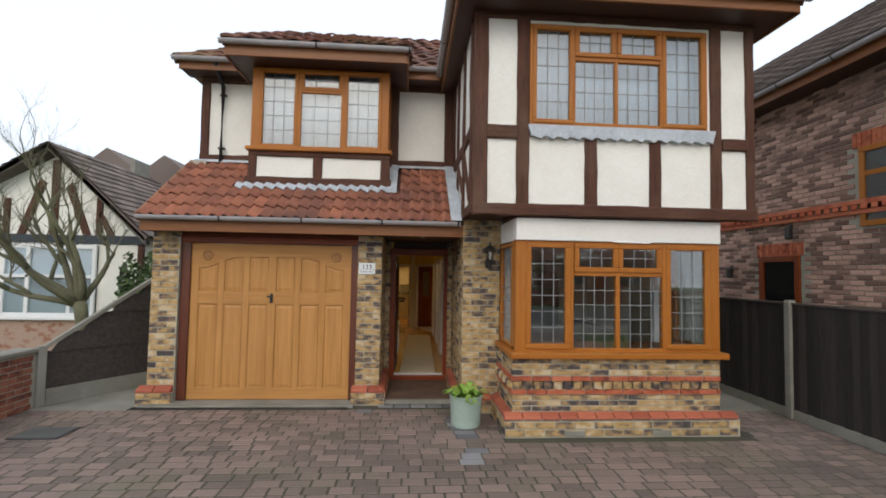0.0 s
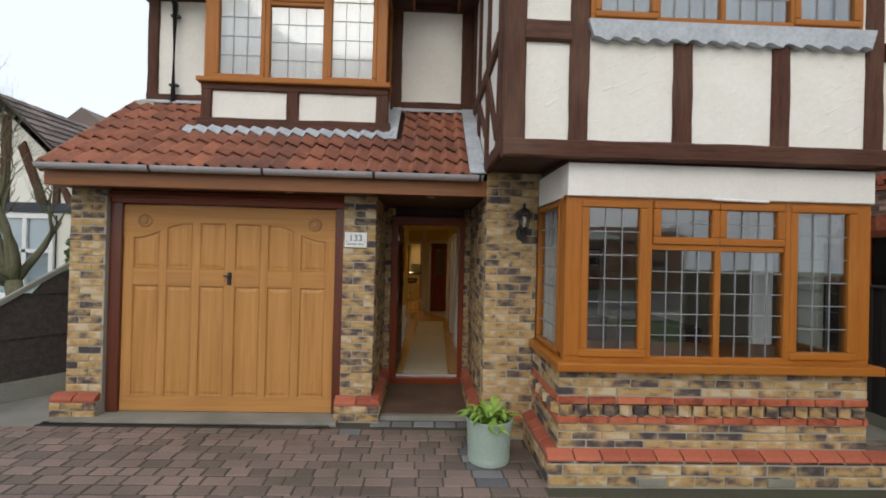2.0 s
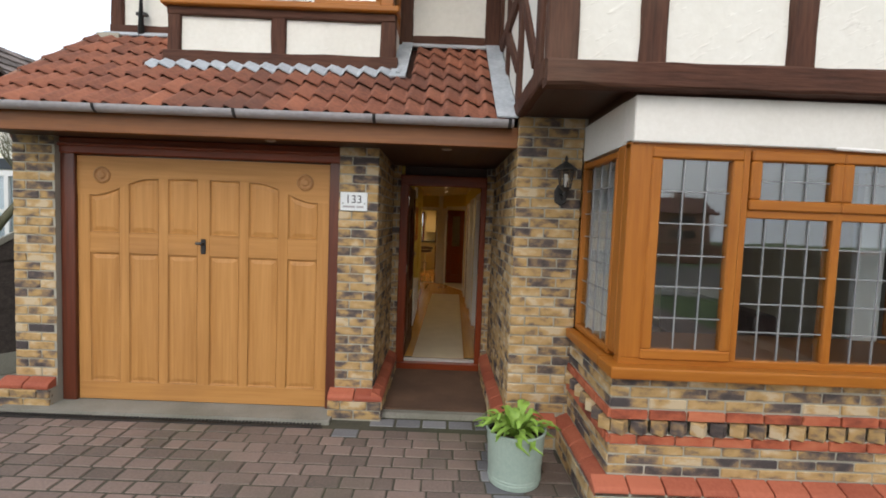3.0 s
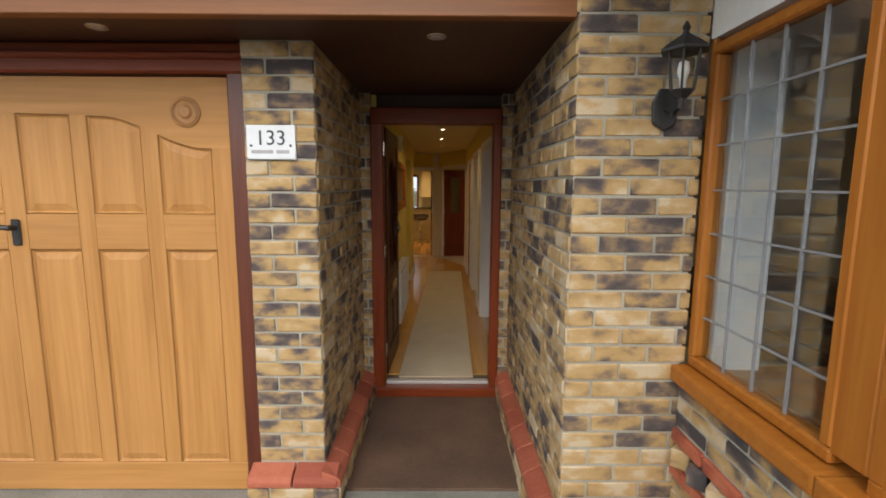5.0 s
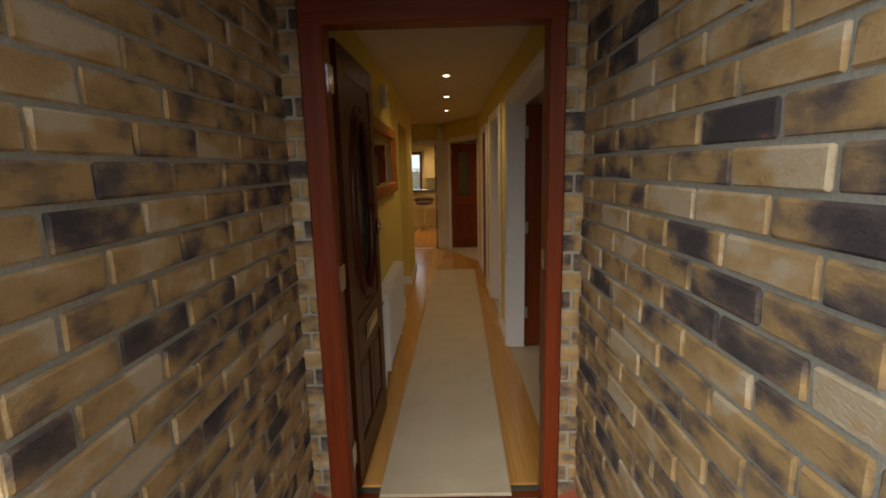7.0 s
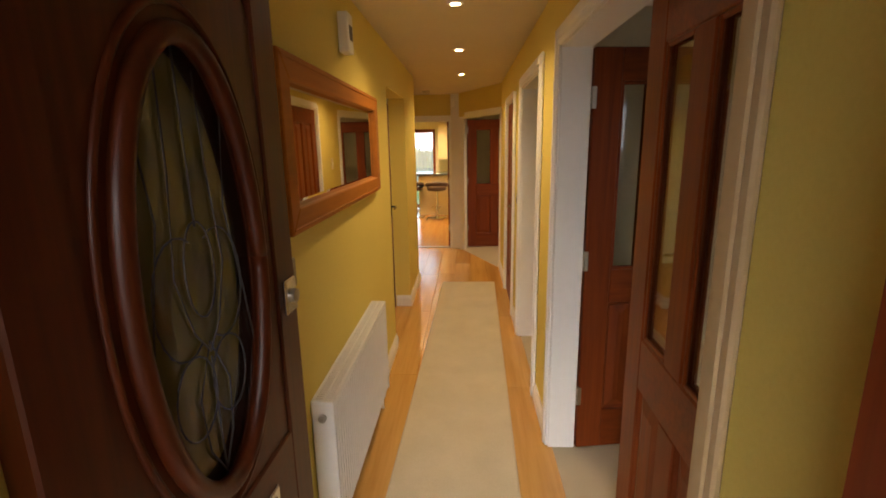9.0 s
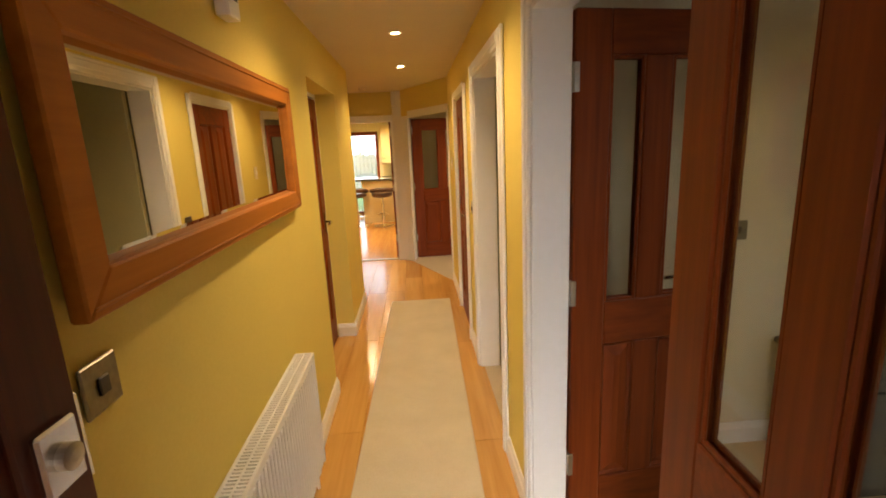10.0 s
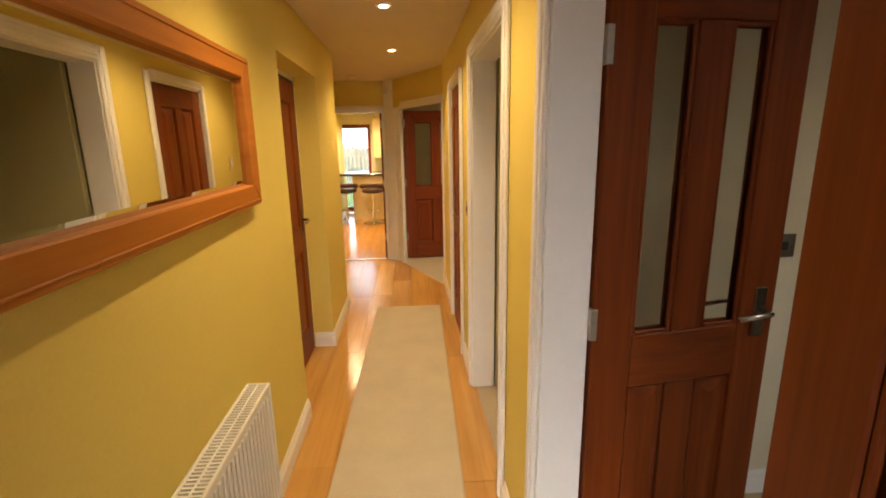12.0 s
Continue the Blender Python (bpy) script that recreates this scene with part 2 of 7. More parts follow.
TILE_GREY = surface("brown_roof_tile", (0.1, 0.08, 0.07), (0.22, 0.175, 0.155), 0.9, 0.8, 30, bump=0.4, island=0.4)
TILE_RED = surface("red_quarry_cap", (0.28, 0.066, 0.034), (0.43, 0.125, 0.066), 0.75, 3, 50, bump=0.3, per_object=0.4)
LEAD = surface("lead_flashing", (0.3, 0.34, 0.38), (0.58, 0.62, 0.66), 0.6, 4, 30, bump=0.3)
LEAD_CAME = surface("lead_came", (0.2, 0.21, 0.22), (0.36, 0.37, 0.38), 0.5, 4, 60, bump=0.1, metal=0.3)
GUTTER = surface("grey_gutter", (0.3, 0.29, 0.31), (0.46, 0.45, 0.47), 0.45, 2, 30, bump=0.05)
BLACK = surface("black_plastic", (0.012, 0.012, 0.013), (0.03, 0.03, 0.032), 0.4, 4, 60, bump=0.05)
BLACK_IRON = surface("black_iron", (0.012, 0.012, 0.012), (0.035, 0.034, 0.033), 0.5, 8, 90, bump=0.3)
FENCE = surface("dark_fence_board", (0.016, 0.013, 0.012), (0.042, 0.035, 0.032), 0.9, 2, 8, (10, 10, 0.7), bump=0.6, per_object=0.4)
FENCE_H = surface("dark_fence_lap", (0.03, 0.024, 0.021), (0.085, 0.068, 0.06), 0.9, 2, 8, (0.7, 10, 10), bump=0.6, island=0.4)
POT = surface("sage_glazed_zinc", (0.27, 0.36, 0.31), (0.38, 0.47, 0.41), 0.45, 3, 40, bump=0.08)
SOIL = surface("potting_soil", (0.02, 0.014, 0.01), (0.06, 0.045, 0.03), 0.95, 10, 120, bump=1.0)
LEAF = surface("strap_leaf", (0.07, 0.16, 0.02), (0.26, 0.42, 0.07), 0.45, 6, 30, bump=0.1, island=0.5)
LEAF_FAR = surface("hedge_leaf", (0.025, 0.05, 0.015), (0.09, 0.14, 0.04), 0.7, 2, 30, bump=0.1, island=0.5)
BARK = surface("mossy_bark", (0.06, 0.055, 0.035), (0.2, 0.19, 0.12), 0.95, 4, 40, bump=0.8, stain=(0.12, 0.14, 0.05))
WHITE = surface("white_gloss", (0.82, 0.815, 0.79), (0.87, 0.865, 0.85), 0.38, 2, 30, bump=0.03)
# Beige trim, its tone also holding the dimmer light on the near jamb.
SHADED_BEIGE = surface("beige_gloss", (0.5, 0.36, 0.19), (0.6, 0.45, 0.26), 0.45, 2, 30, bump=0.03)
RADIATOR = surface("radiator_enamel", (0.76, 0.75, 0.7), (0.84, 0.83, 0.79), 0.35, 2, 30, bump=0.02)
YELLOW = surface("yellow_emulsion", (0.71, 0.57, 0.125), (0.77, 0.63, 0.165), 0.75, 1.5, 110, bump=0.08)
CREAM = surface("cream_emulsion", (0.66, 0.6, 0.44), (0.72, 0.66, 0.5), 0.8, 1.5, 110, bump=0.08)
GREENISH = surface("olive_cream_wall", (0.42, 0.4, 0.24), (0.48, 0.46, 0.29), 0.8, 1.5, 110, bump=0.08)
CEIL = surface("white_ceiling", (0.76, 0.75, 0.72), (0.82, 0.81, 0.78), 0.9, 2, 90, bump=0.08)
# Hall ceiling white, tinted darker cream for the warm bounce off the floor.
CEIL_BOUNCE = surface("cream_ceiling", (0.62, 0.53, 0.37), (0.68, 0.59, 0.42), 0.9, 2, 90, bump=0.08)
LAMINATE = surface("oak_laminate", (0.42, 0.20, 0.045), (0.62, 0.35, 0.10), 0.19, 1.6, 5, (9, 0.5, 9), bump=0.02, per_object=0.3, spec=0.6)
RUNNER = surface("wool_runner", (0.5, 0.43, 0.295), (0.63, 0.55, 0.4), 0.98, 5, 220, bump=0.6)
CARPET = surface("beige_carpet", (0.44, 0.36, 0.24), (0.56, 0.47, 0.33), 0.98, 3, 200, bump=0.6)
TILE_FLOOR = surface("beige_floor_tile", (0.52, 0.45, 0.34), (0.64, 0.57, 0.45), 0.35, 2, 40, bump=0.05)
MAT = surface("worn_coir_mat", (0.05, 0.028, 0.018), (0.2, 0.115, 0.07), 0.98, 2.5, 160, bump=0.8, stain=(0.03, 0.02, 0.015), stain_amount=0.5)
CHROME = surface("brushed_chrome", (0.6, 0.6, 0.6), (0.75, 0.75, 0.75), 0.22, 4, 80, bump=0.02, metal=1.0)
BRASSY = surface("worn_steel", (0.45, 0.42, 0.36), (0.6, 0.57, 0.5), 0.35, 4, 80, bump=0.05, metal=1.0)
DARK_CHROME = surface("dark_chrome", (0.16, 0.14, 0.11), (0.3, 0.27, 0.22), 0.28, 6, 80, bump=0.03, metal=1.0)
ALU = surface("aluminium_sill", (0.62, 0.62, 0.62), (0.78, 0.78, 0.78), 0.4, 4, 60, bump=0.05, metal=0.6)
PLATE = surface("house_plate_enamel", (0.7, 0.74, 0.76), (0.78, 0.82, 0.84), 0.3, 3, 30, bump=0.02)
INK = surface("dark_lettering", (0.03, 0.04, 0.05), (0.05, 0.06, 0.07), 0.5, 4, 40, bump=0)
NETS = surface("white_net_curtain", (0.5, 0.545, 0.61), (0.64, 0.68, 0.74), 0.9, 4, 14, (18, 18, 0.4), bump=0.3)
BLUE_PAINT = surface("dark_blue_timber", (0.02, 0.028, 0.04), (0.05, 0.06, 0.075), 0.7, 3, 20, bump=0.2)
WHITE_OUT = surface("white_window_frame", (0.72, 0.73, 0.74), (0.8, 0.81, 0.82), 0.4, 3, 30, bump=0.03)
TVBLACK = surface("tv_screen", (0.008, 0.008, 0.009), (0.014, 0.014, 0.015), 0.15, 2, 30, bump=0)
SLATE = surface("dark_grey_unit", (0.06, 0.065, 0.06), (0.1, 0.105, 0.1), 0.5, 3, 40, bump=0.05)
LEATHER = surface("dark_brown_leather", (0.035, 0.015, 0.012), (0.075, 0.035, 0.028), 0.4, 6, 90, bump=0.2)
CUPBOARD = surface("cream_cupboard", (0.66, 0.55, 0.33), (0.74, 0.63, 0.4), 0.4, 2, 40, bump=0.03)
GRANITE = surface("dark_worktop", (0.02, 0.02, 0.02), (0.08, 0.075, 0.07), 0.2, 30, 160, bump=0)
# Wall grey darkened so that the rooms behind the openings look unlit.
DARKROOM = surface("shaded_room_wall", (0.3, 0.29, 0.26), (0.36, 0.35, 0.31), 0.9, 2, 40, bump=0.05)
GLASS = glass_material("window_glass", (0.88, 0.92, 0.93), 2.2, 0.0, 0.04)
GLASS_IN = glass_material("door_glass", (0.9, 0.9, 0.87), 1.45)
GLASS_OBS = glass_material("obscured_glass", (0.3, 0.31, 0.29), 1.7, 0.2, 0.8)
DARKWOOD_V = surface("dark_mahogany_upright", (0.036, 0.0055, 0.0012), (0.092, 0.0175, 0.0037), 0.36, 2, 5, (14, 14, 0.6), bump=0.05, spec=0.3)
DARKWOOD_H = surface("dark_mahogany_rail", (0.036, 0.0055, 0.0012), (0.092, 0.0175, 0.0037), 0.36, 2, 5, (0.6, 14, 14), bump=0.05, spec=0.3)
DULL_LEAD = surface("dull_lead", (0.05, 0.05, 0.05), (0.1, 0.1, 0.1), 0.55, 4, 60, bump=0.1, metal=0.3)
MIRROR, _n, _l, _p = nodes_of("mirror_silver")
_p.inputs["Metallic"].default_value, _p.inputs["Roughness"].default_value = 1.0, 0.01
_p.inputs["Base Color"].default_value = (0.72, 0.72, 0.68, 1)


def scratch(m, scale, amount):
    """Sparse diagonal trowel marks, added to a material's relief."""
    n, l = m.node_tree.nodes, m.node_tree.links
    p = n["Principled BSDF"]
    old = p.inputs["Normal"].links[0].from_socket
    geo, mp, no, rp, bp = (n.new("ShaderNodeNewGeometry"), n.new("ShaderNodeMapping"), n.new("ShaderNodeTexNoise"), n.new("ShaderNodeValToRGB"), n.new("ShaderNodeBump"))
    turn = n.new("ShaderNodeVectorRotate")
    turn.rotation_type = "Y_AXIS"
    turn.inputs["Angle"].default_value = radians(32)
    mp.inputs["Scale"].default_value = (1.0, 1.0, 5.0)
    no.inputs["Scale"].default_value, no.inputs["Detail"].default_value = scale, 3
    rp.color_ramp.elements[0].position, rp.color_ramp.elements[1].position = 0.60, 0.70
    bp.inputs["Strength"].default_value, bp.inputs["Distance"].default_value = amount, 0.02
    l.new(geo.outputs["Position"], turn.inputs["Vector"])
    l.new(turn.outputs[0], mp.inputs["Vector"])
    l.new(mp.outputs[0], no.inputs["Vector"])
    l.new(no.outputs["Fac"], rp.inputs[0])
    l.new(rp.outputs[0], bp.inputs["Height"])
    l.new(old, bp.inputs["Normal"])
    l.new(bp.outputs[0], p.inputs["Normal"])


scratch(RENDER, 7.0, 0.32)
GREY_TIMBER = surface("weathered_barge_board", (0.09, 0.075, 0.065), (0.2, 0.17, 0.15), 0.85, 3, 20, bump=0.3)
LAMP_GLOW = glow("spot_lens", (1.0, 0.82, 0.55), 30.0)

# ---- building tools ----


def thing(name, m=None, label="", category="", group="", kind=""):
    ob = new(name)
    ob.empty_display_size = 0.1
    if m is not None:
        ob.matrix_basis = m
    return tagged(ob, label, category, group, kind)


def mesh_of(bm, name, material, smooth=False):
    me = bpy.data.meshes.new(name)
    bmesh.ops.recalc_face_normals(bm, faces=bm.faces)
    bm.to_mesh(me)
    bm.free()
    if material:
        me.materials.append(material)
    if smooth:
        for f in me.polygons:
            f.use_smooth = True
    return me


def part(name, bm, material, parent=None, label="", smooth=False, m=None):
    ob = new(name, mesh_of(bm, name, material, smooth))
    if parent:
        ob.parent = parent
    if m is not None:
        ob.matrix_basis = m
    return tagged(ob, label)


def bx(bm, x0, x1, y0, y1, z0, z1, bevel=0.0, segments=1):
    vs = [bm.verts.new((x, y, z)) for z in (z0, z1) for x, y in ((x0, y0), (x1, y0), (x1, y1), (x0, y1))]
    fs = [bm.faces.new([vs[i] for i in f]) for f in ((0, 3, 2, 1), (4, 5, 6, 7), (0, 1, 5, 4), (1, 2, 6, 5), (2, 3, 7, 6), (3, 0, 4, 7))]
    if bevel:
        edges = list({e for f in fs for e in f.edges})
        bmesh.ops.bevel(bm, geom=edges, offset=bevel, segments=segments, profile=0.6, affect="EDGES")
    return bm


def box(x0, x1, y0, y1, z0, z1, bevel=0.0, segments=1):
    return bx(bmesh.new(), min(x0, x1), max(x0, x1), min(y0, y1), max(y0, y1), min(z0, z1), max(z0, z1), bevel, segments)


def poly(points, a, b, axis="y", bevel=0.0):
    """A flat outline of (u, z) points, given thickness from a to b along an axis (y: u is x; x: u is y; z: points are x, y)."""
    bm = bmesh.new()

    def at(u, v, d):
        return (u, d, v) if axis == "y" else (d, u, v) if axis == "x" else (u, v, d)
    lo, hi = [bm.verts.new(at(u, v, a)) for u, v in points], [bm.verts.new(at(u, v, b)) for u, v in points]
    bm.faces.new(lo[::-1])
    bm.faces.new(hi)
    k = len(points)
    for i in range(k):
        bm.faces.new((lo[i], lo[(i + 1) % k], hi[(i + 1) % k], hi[i]))
    if bevel:
        bmesh.ops.bevel(bm, geom=bm.edges[:], offset=bevel, segments=1, affect="EDGES")
    return bm


def lathe(profile, steps=32, x=0.0, y=0.0):
    """A turned shape from (radius, z) points."""
    bm = bmesh.new()
    rings = [[bm.verts.new((x + r * math.cos(2 * math.pi * i / steps), y + r * math.sin(2 * math.pi * i / steps), z)) for i in range(steps)]
             for r, z in profile]
    for a, b in zip(rings, rings[1:]):
        for i in range(steps):
            bm.faces.new((a[i], a[(i + 1) % steps], b[(i + 1) % steps], b[i]))
    bm.faces.new(rings[0][::-1])
    bm.faces.new(rings[-1])
    return bm


def tube(path, radii, sides=8, bm=None):
    bm = bm or bmesh.new()
    rings = []
    for i, p in enumerate(path):
        p = Vector(p)
        d = (Vector(path[min(i + 1, len(path) - 1)]) - Vector(path[max(i - 1, 0)])).normalized()
        side = d.orthogonal().normalized()
        other = d.cross(side)
        r = radii[i] if isinstance(radii, (list, tuple)) else radii
        rings.append([bm.verts.new(p + r * (math.cos(2 * math.pi * k / sides) * side + math.sin(2 * math.pi * k / sides) * other)) for k in range(sides)])
    for a, b in zip(rings, rings[1:]):
        best = min(range(sides), key=lambda s: (a[0].co - b[s].co).length)
        for k in range(sides):
            bm.faces.new((a[k], a[(k + 1) % sides], b[(k + 1 + best) % sides], b[(k + best) % sides]))
    bm.faces.new(rings[0][::-1])
    bm.faces.new(rings[-1])
    return bm


def beam(x0, x1, y0, y1, z0, z1, seed):
    """A hewn timber: its long edges wander a little."""
    rng2 = random.Random(seed)
    dims = (x1 - x0, y1 - y0, z1 - z0)
    ax = dims.index(max(dims))
    k = max(2, int(dims[ax] / 0.16))
    bm = bmesh.new()
    rings = []
    lo, hi = (x0, y0, z0), (x1, y1, z1)
    o1, o2 = [i for i in range(3) if i != ax]
    c = 0.012
    for i in range(k + 1):
        ring = []
        w1, w2 = hi[o1] - lo[o1], hi[o2] - lo[o2]
        pts = [(0, c), (c, 0), (w1 - c, 0), (w1, c), (w1, w2 - c), (w1 - c, w2), (c, w2), (0, w2 - c)]
        for p, q in pts:
            v = [0.0, 0.0, 0.0]
            v[ax] = lo[ax] + dims[ax] * i / k
            v[o1], v[o2] = lo[o1] + p + rng2.uniform(-1, 1) * 0.005, lo[o2] + q + rng2.uniform(-1, 1) * 0.005
            ring.append(bm.verts.new(v))
        rings.append(ring)
    for a, b in zip(rings, rings[1:]):
        for i in range(8):
            bm.faces.new((a[i], a[(i + 1) % 8], b[(i + 1) % 8], b[i]))
    bm.faces.new(rings[0][::-1])
    bm.faces.new(rings[-1])
    return bm


def piece(name, mesh, parent, m):
    ob = new(name, mesh)
    ob.parent = parent
    ob.matrix_basis = m
    return ob


def structure(name, bm, material, label):
    return tagged(part(name, bm, material), label, kind="structure")


BRICK_MESHES = {}


def brick_mesh(length, depth, height, material, seed=0):
    key = (round(length, 3), round(depth, 3), round(height, 3), material.name, seed)
    if key not in BRICK_MESHES:
        rng = random.Random(str(key))
        bm = bx(bmesh.new(), 0, key[0], 0, key[1], 0, key[2], 0.005)
        for v in bm.verts:
            v.co += Vector((rng.uniform(-1, 1) * 0.002, rng.uniform(-1, 1) * 0.0018, rng.uniform(-1, 1) * 0.002))
        BRICK_MESHES[key] = mesh_of(bm, "brick", material)
    return BRICK_MESHES[key]


def brick_run(parent, x, y, turn, length, z0, z1, material, course=0.075, unit=0.225, depth=0.1, proud=0.006, seed=1, shift=0.0, rest=None, limit=300):
    """Stretcher-bond bricks on a wall face. turn 0 faces -y, 90 faces +x, -90 faces -x."""
    rng = random.Random(seed)
    base = pose(x, y, 0, 0, 0, turn)
    rows = int(round((z1 - z0) / course))
    course = (z1 - z0) / rows
    count = 0
    for r in range(rows):
        u = -(unit / 2 if (r % 2) else 0.0) - shift
        while u < length - 0.03:
            a, b = max(u, 0.0), min(u + unit - 0.01, length)
            u += unit
            if b - a < 0.03:
                continue
            count += 1
            out = proud + rng.uniform(-0.002, 0.003)
            me = brick_mesh(b - a, depth, course - 0.011, material, rng.randrange(4) if b - a > unit * 0.9 else 0)
            piece("brick", me, parent, base @ pose(a, -out, z0 + r * course + 0.0055))
    return count
# ---- ground ----
structure("ground", box(-60, 60, -60, 90, -0.3, -0.03), GRASS, "dull green ground reaching out around the houses")
drive = structure("driveway", box(-4.25, 5.5, -4.0, 6.45, -0.03, -0.006), SAND, "block-paved driveway with mossy sanded joints")
structure("road", box(-60, 60, -14.0, -6.2, -0.03, -0.012), ASPHALT, "dark asphalt street behind the drive")
structure("pavement", box(-60, 60, -6.2, -4.0, -0.03, 0.0), CONCRETE, "grey concrete footway along the street")

# ---- brick walls of the porch, piers and front ----
TOP = 2.30
pier_l = structure("wall_pier_left", box(-2.93, -2.58, 6.445, 7.4, 0, TOP), MORTAR, "yellow stock brick pier beside the garage door")
wall_pl = structure("wall_porch_left", box(-0.20, 0.125, 6.445, 7.86, 0, TOP), MORTAR, "yellow and dark stock brick wall of the open porch")
wall_pr = structure("wall_porch_right", box(1.225, 1.70, 6.065, 7.86, 0, 2.52), MORTAR, "yellow and dark stock brick wall of the open porch")
ret_l = structure("wall_return_left", box(0.125, 0.205, 7.65, 7.71, 0, TOP), MORTAR, "narrow brick return beside the front door")
ret_r = structure("wall_return_right", box(1.145, 1.225, 7.65, 7.71, 0, TOP), MORTAR, "narrow brick return beside the front door")
structure("wall_over_door", box(0.125, 1.225, 7.72, 7.86, 2.20, 2.62), SOFFIT, "dark boarding over the front door")
structure("wall_front_main", box(1.70, 4.56, 6.065, 6.30, 2.30, 2.52), MORTAR, "brick wall above the bay opening")
structure("wall_front_corner", box(4.16, 4.56, 6.065, 6.30, 0, 2.30), MORTAR, "brick corner beyond the bay")
structure("wall_side_right", box(4.50, 4.56, 6.30, 10.0, 0, 2.52), MORTAR, "plain brick side wall")
structure("wall_garage_side", box(-2.93, -2.70, 7.4, 12.0, 0, 3.5), MORTAR, "plain brick side wall of the garage")

# ---- bay base ----
bay = structure("wall_bay", box(1.70, 4.15, 5.185, 5.33, 0.2, 0.515), MORTAR, "brick base under the bay window with red dentil courses")
part("wall_upper", box(1.70, 4.15, 5.185, 5.33, 0.6, 0.87), MORTAR, bay)
part("recess_back", box(1.79, 4.06, 5.275, 5.33, 0.515, 0.6), MORTAR, bay)
part("wall_side", box(1.70, 1.85, 5.33, 6.065, 0.2, 0.515), MORTAR, bay)
part("wall_side", box(1.70, 1.85, 5.33, 6.065, 0.6, 0.87), MORTAR, bay)
part("recess_back", box(1.79, 1.85, 5.33, 6.065, 0.515, 0.6), MORTAR, bay)
part("wall_side", box(4.0, 4.15, 5.33, 6.065, 0.2, 0.87), MORTAR, bay)
part("plinth", box(1.605, 4.32, 5.09, 6.065, 0, 0.2), MORTAR, bay)

# ---- roofs, soffits and ceilings of the outside ----
structure("porch_soffit", box(-2.95, 1.225, 6.14, 7.72, 2.30, 2.34), SOFFIT, "dark stained boarded soffit under the lean-to roof")
structure("gable_soffit", box(1.20, 4.53, 5.10, 6.30, 2.525, 2.56), SOFFIT, "dark stained soffit under the jettied gable")
structure("lean_to_deck", poly([(6.10, 2.42), (7.5, 3.46), (7.5, 3.36), (6.10, 2.32)], -2.93, 1.17, "x"), SOFFIT, "boarding under the lean-to tiles")
structure("wall_upper_left", box(-2.83, 1.2, 7.52, 7.7, 2.4, 5.05), RENDER, "cream rendered upper wall behind the lean-to")
structure("wall_upper_side", box(-2.83, -2.65, 7.7, 12.0, 2.9, 5.05), RENDER, "cream rendered side wall upstairs")

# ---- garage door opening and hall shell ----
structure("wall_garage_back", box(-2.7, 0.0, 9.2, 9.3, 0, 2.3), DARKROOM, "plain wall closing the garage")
structure("garage_floor", box(-2.95, -0.20, 6.27, 9.2, -0.03, 0.035), CONCRETE, "worn concrete strip under the garage door")

F, C = HALL_FLOOR, HALL_TOP
# left side of the hall
structure("wall_hall_left", box(0.05, 0.24, 7.71, 10.62, 0, C + 0.1), YELLOW, "yellow emulsioned hall wall")
structure("wall_recess_back", box(-0.03, 0.062, 10.62, 11.54, 0, C + 0.1), YELLOW, "yellow wall at the back of the door recess")
structure("wall_recess_head", box(0.062, 0.24, 10.62, 11.54, 2.03, C + 0.1), YELLOW, "yellow head above the recessed door")
structure("wall_hall_left_rear", box(0.03, 0.24, 11.54, 12.36, 0, C + 0.1), YELLOW, "yellow hall wall past the recessed door")
structure("wall_hall_left_step", box(-0.6, 0.03, 12.26, 12.36, 0, C + 0.1), YELLOW, "yellow wall stepping back")
structure("wall_hall_far_left", box(-0.7, -0.6, 12.26, 14.1, 0, C + 0.1), YELLOW, "yellow wall of the rear lobby")
# right side
structure("wall_hall_right_front", box(1.18, 1.30, 7.71, 8.07, 0, C + 0.1), YELLOW, "yellow wall beside the front door")
structure("wall_head_lounge", box(1.18, 1.30, 8.07, 9.475, 2.055, C + 0.1), YELLOW, "yellow wall above the double doors")
structure("wall_between_doors", box(1.18, 1.30, 9.475, 9.96, 0, C + 0.1), YELLOW, "yellow wall between two doorways")
structure("wall_head_middle", box(1.18, 1.30, 9.96, 10.86, 2.04, C + 0.1), YELLOW, "yellow wall above the open doorway")
structure("wall_hall_right_mid", box(1.18, 1.30, 10.86, 11.30, 0, C + 0.1), YELLOW, "yellow wall with a light switch")
structure("wall_head_closet", box(1.18, 1.30, 11.30, 12.08, 2.02, C + 0.1), YELLOW, "yellow wall above the closed door")
structure("wall_hall_right_end", box(1.18, 1.30, 12.08, 12.95, 0, C + 0.1), YELLOW, "yellow end of the hall wall")
# rear: splayed opening, end wall and kitchen opening
structure("wall_splay_head", poly([(1.18, 12.95), (1.28, 12.99), (0.775, 14.05), (0.675, 13.99)], 2.0, C + 0.1, "z"), YELLOW, "yellow head over the splayed doorway")
structure("wall_end_pier", poly([(0.56, 14.06), (0.715, 13.97), (0.775, 14.05), (0.775, 14.2), (0.56, 14.2)], 0, C + 0.1, "z"), WHITE, "white-trimmed pier between two doorways")
structure("wall_end_head", box(-0.6, 0.56, 14.08, 14.2, 1.98, C + 0.1), YELLOW, "yellow wall above the kitchen doorway")
structure("wall_end_left", box(-0.6, -0.12, 14.08, 14.2, 0, 1.98), YELLOW, "yellow wall beside the kitchen doorway")
structure("ceiling_hall", box(-0.7, 1.30, 7.80, 14.2, C, C + 0.06), CEIL_BOUNCE, "white hall ceiling with recessed spots")
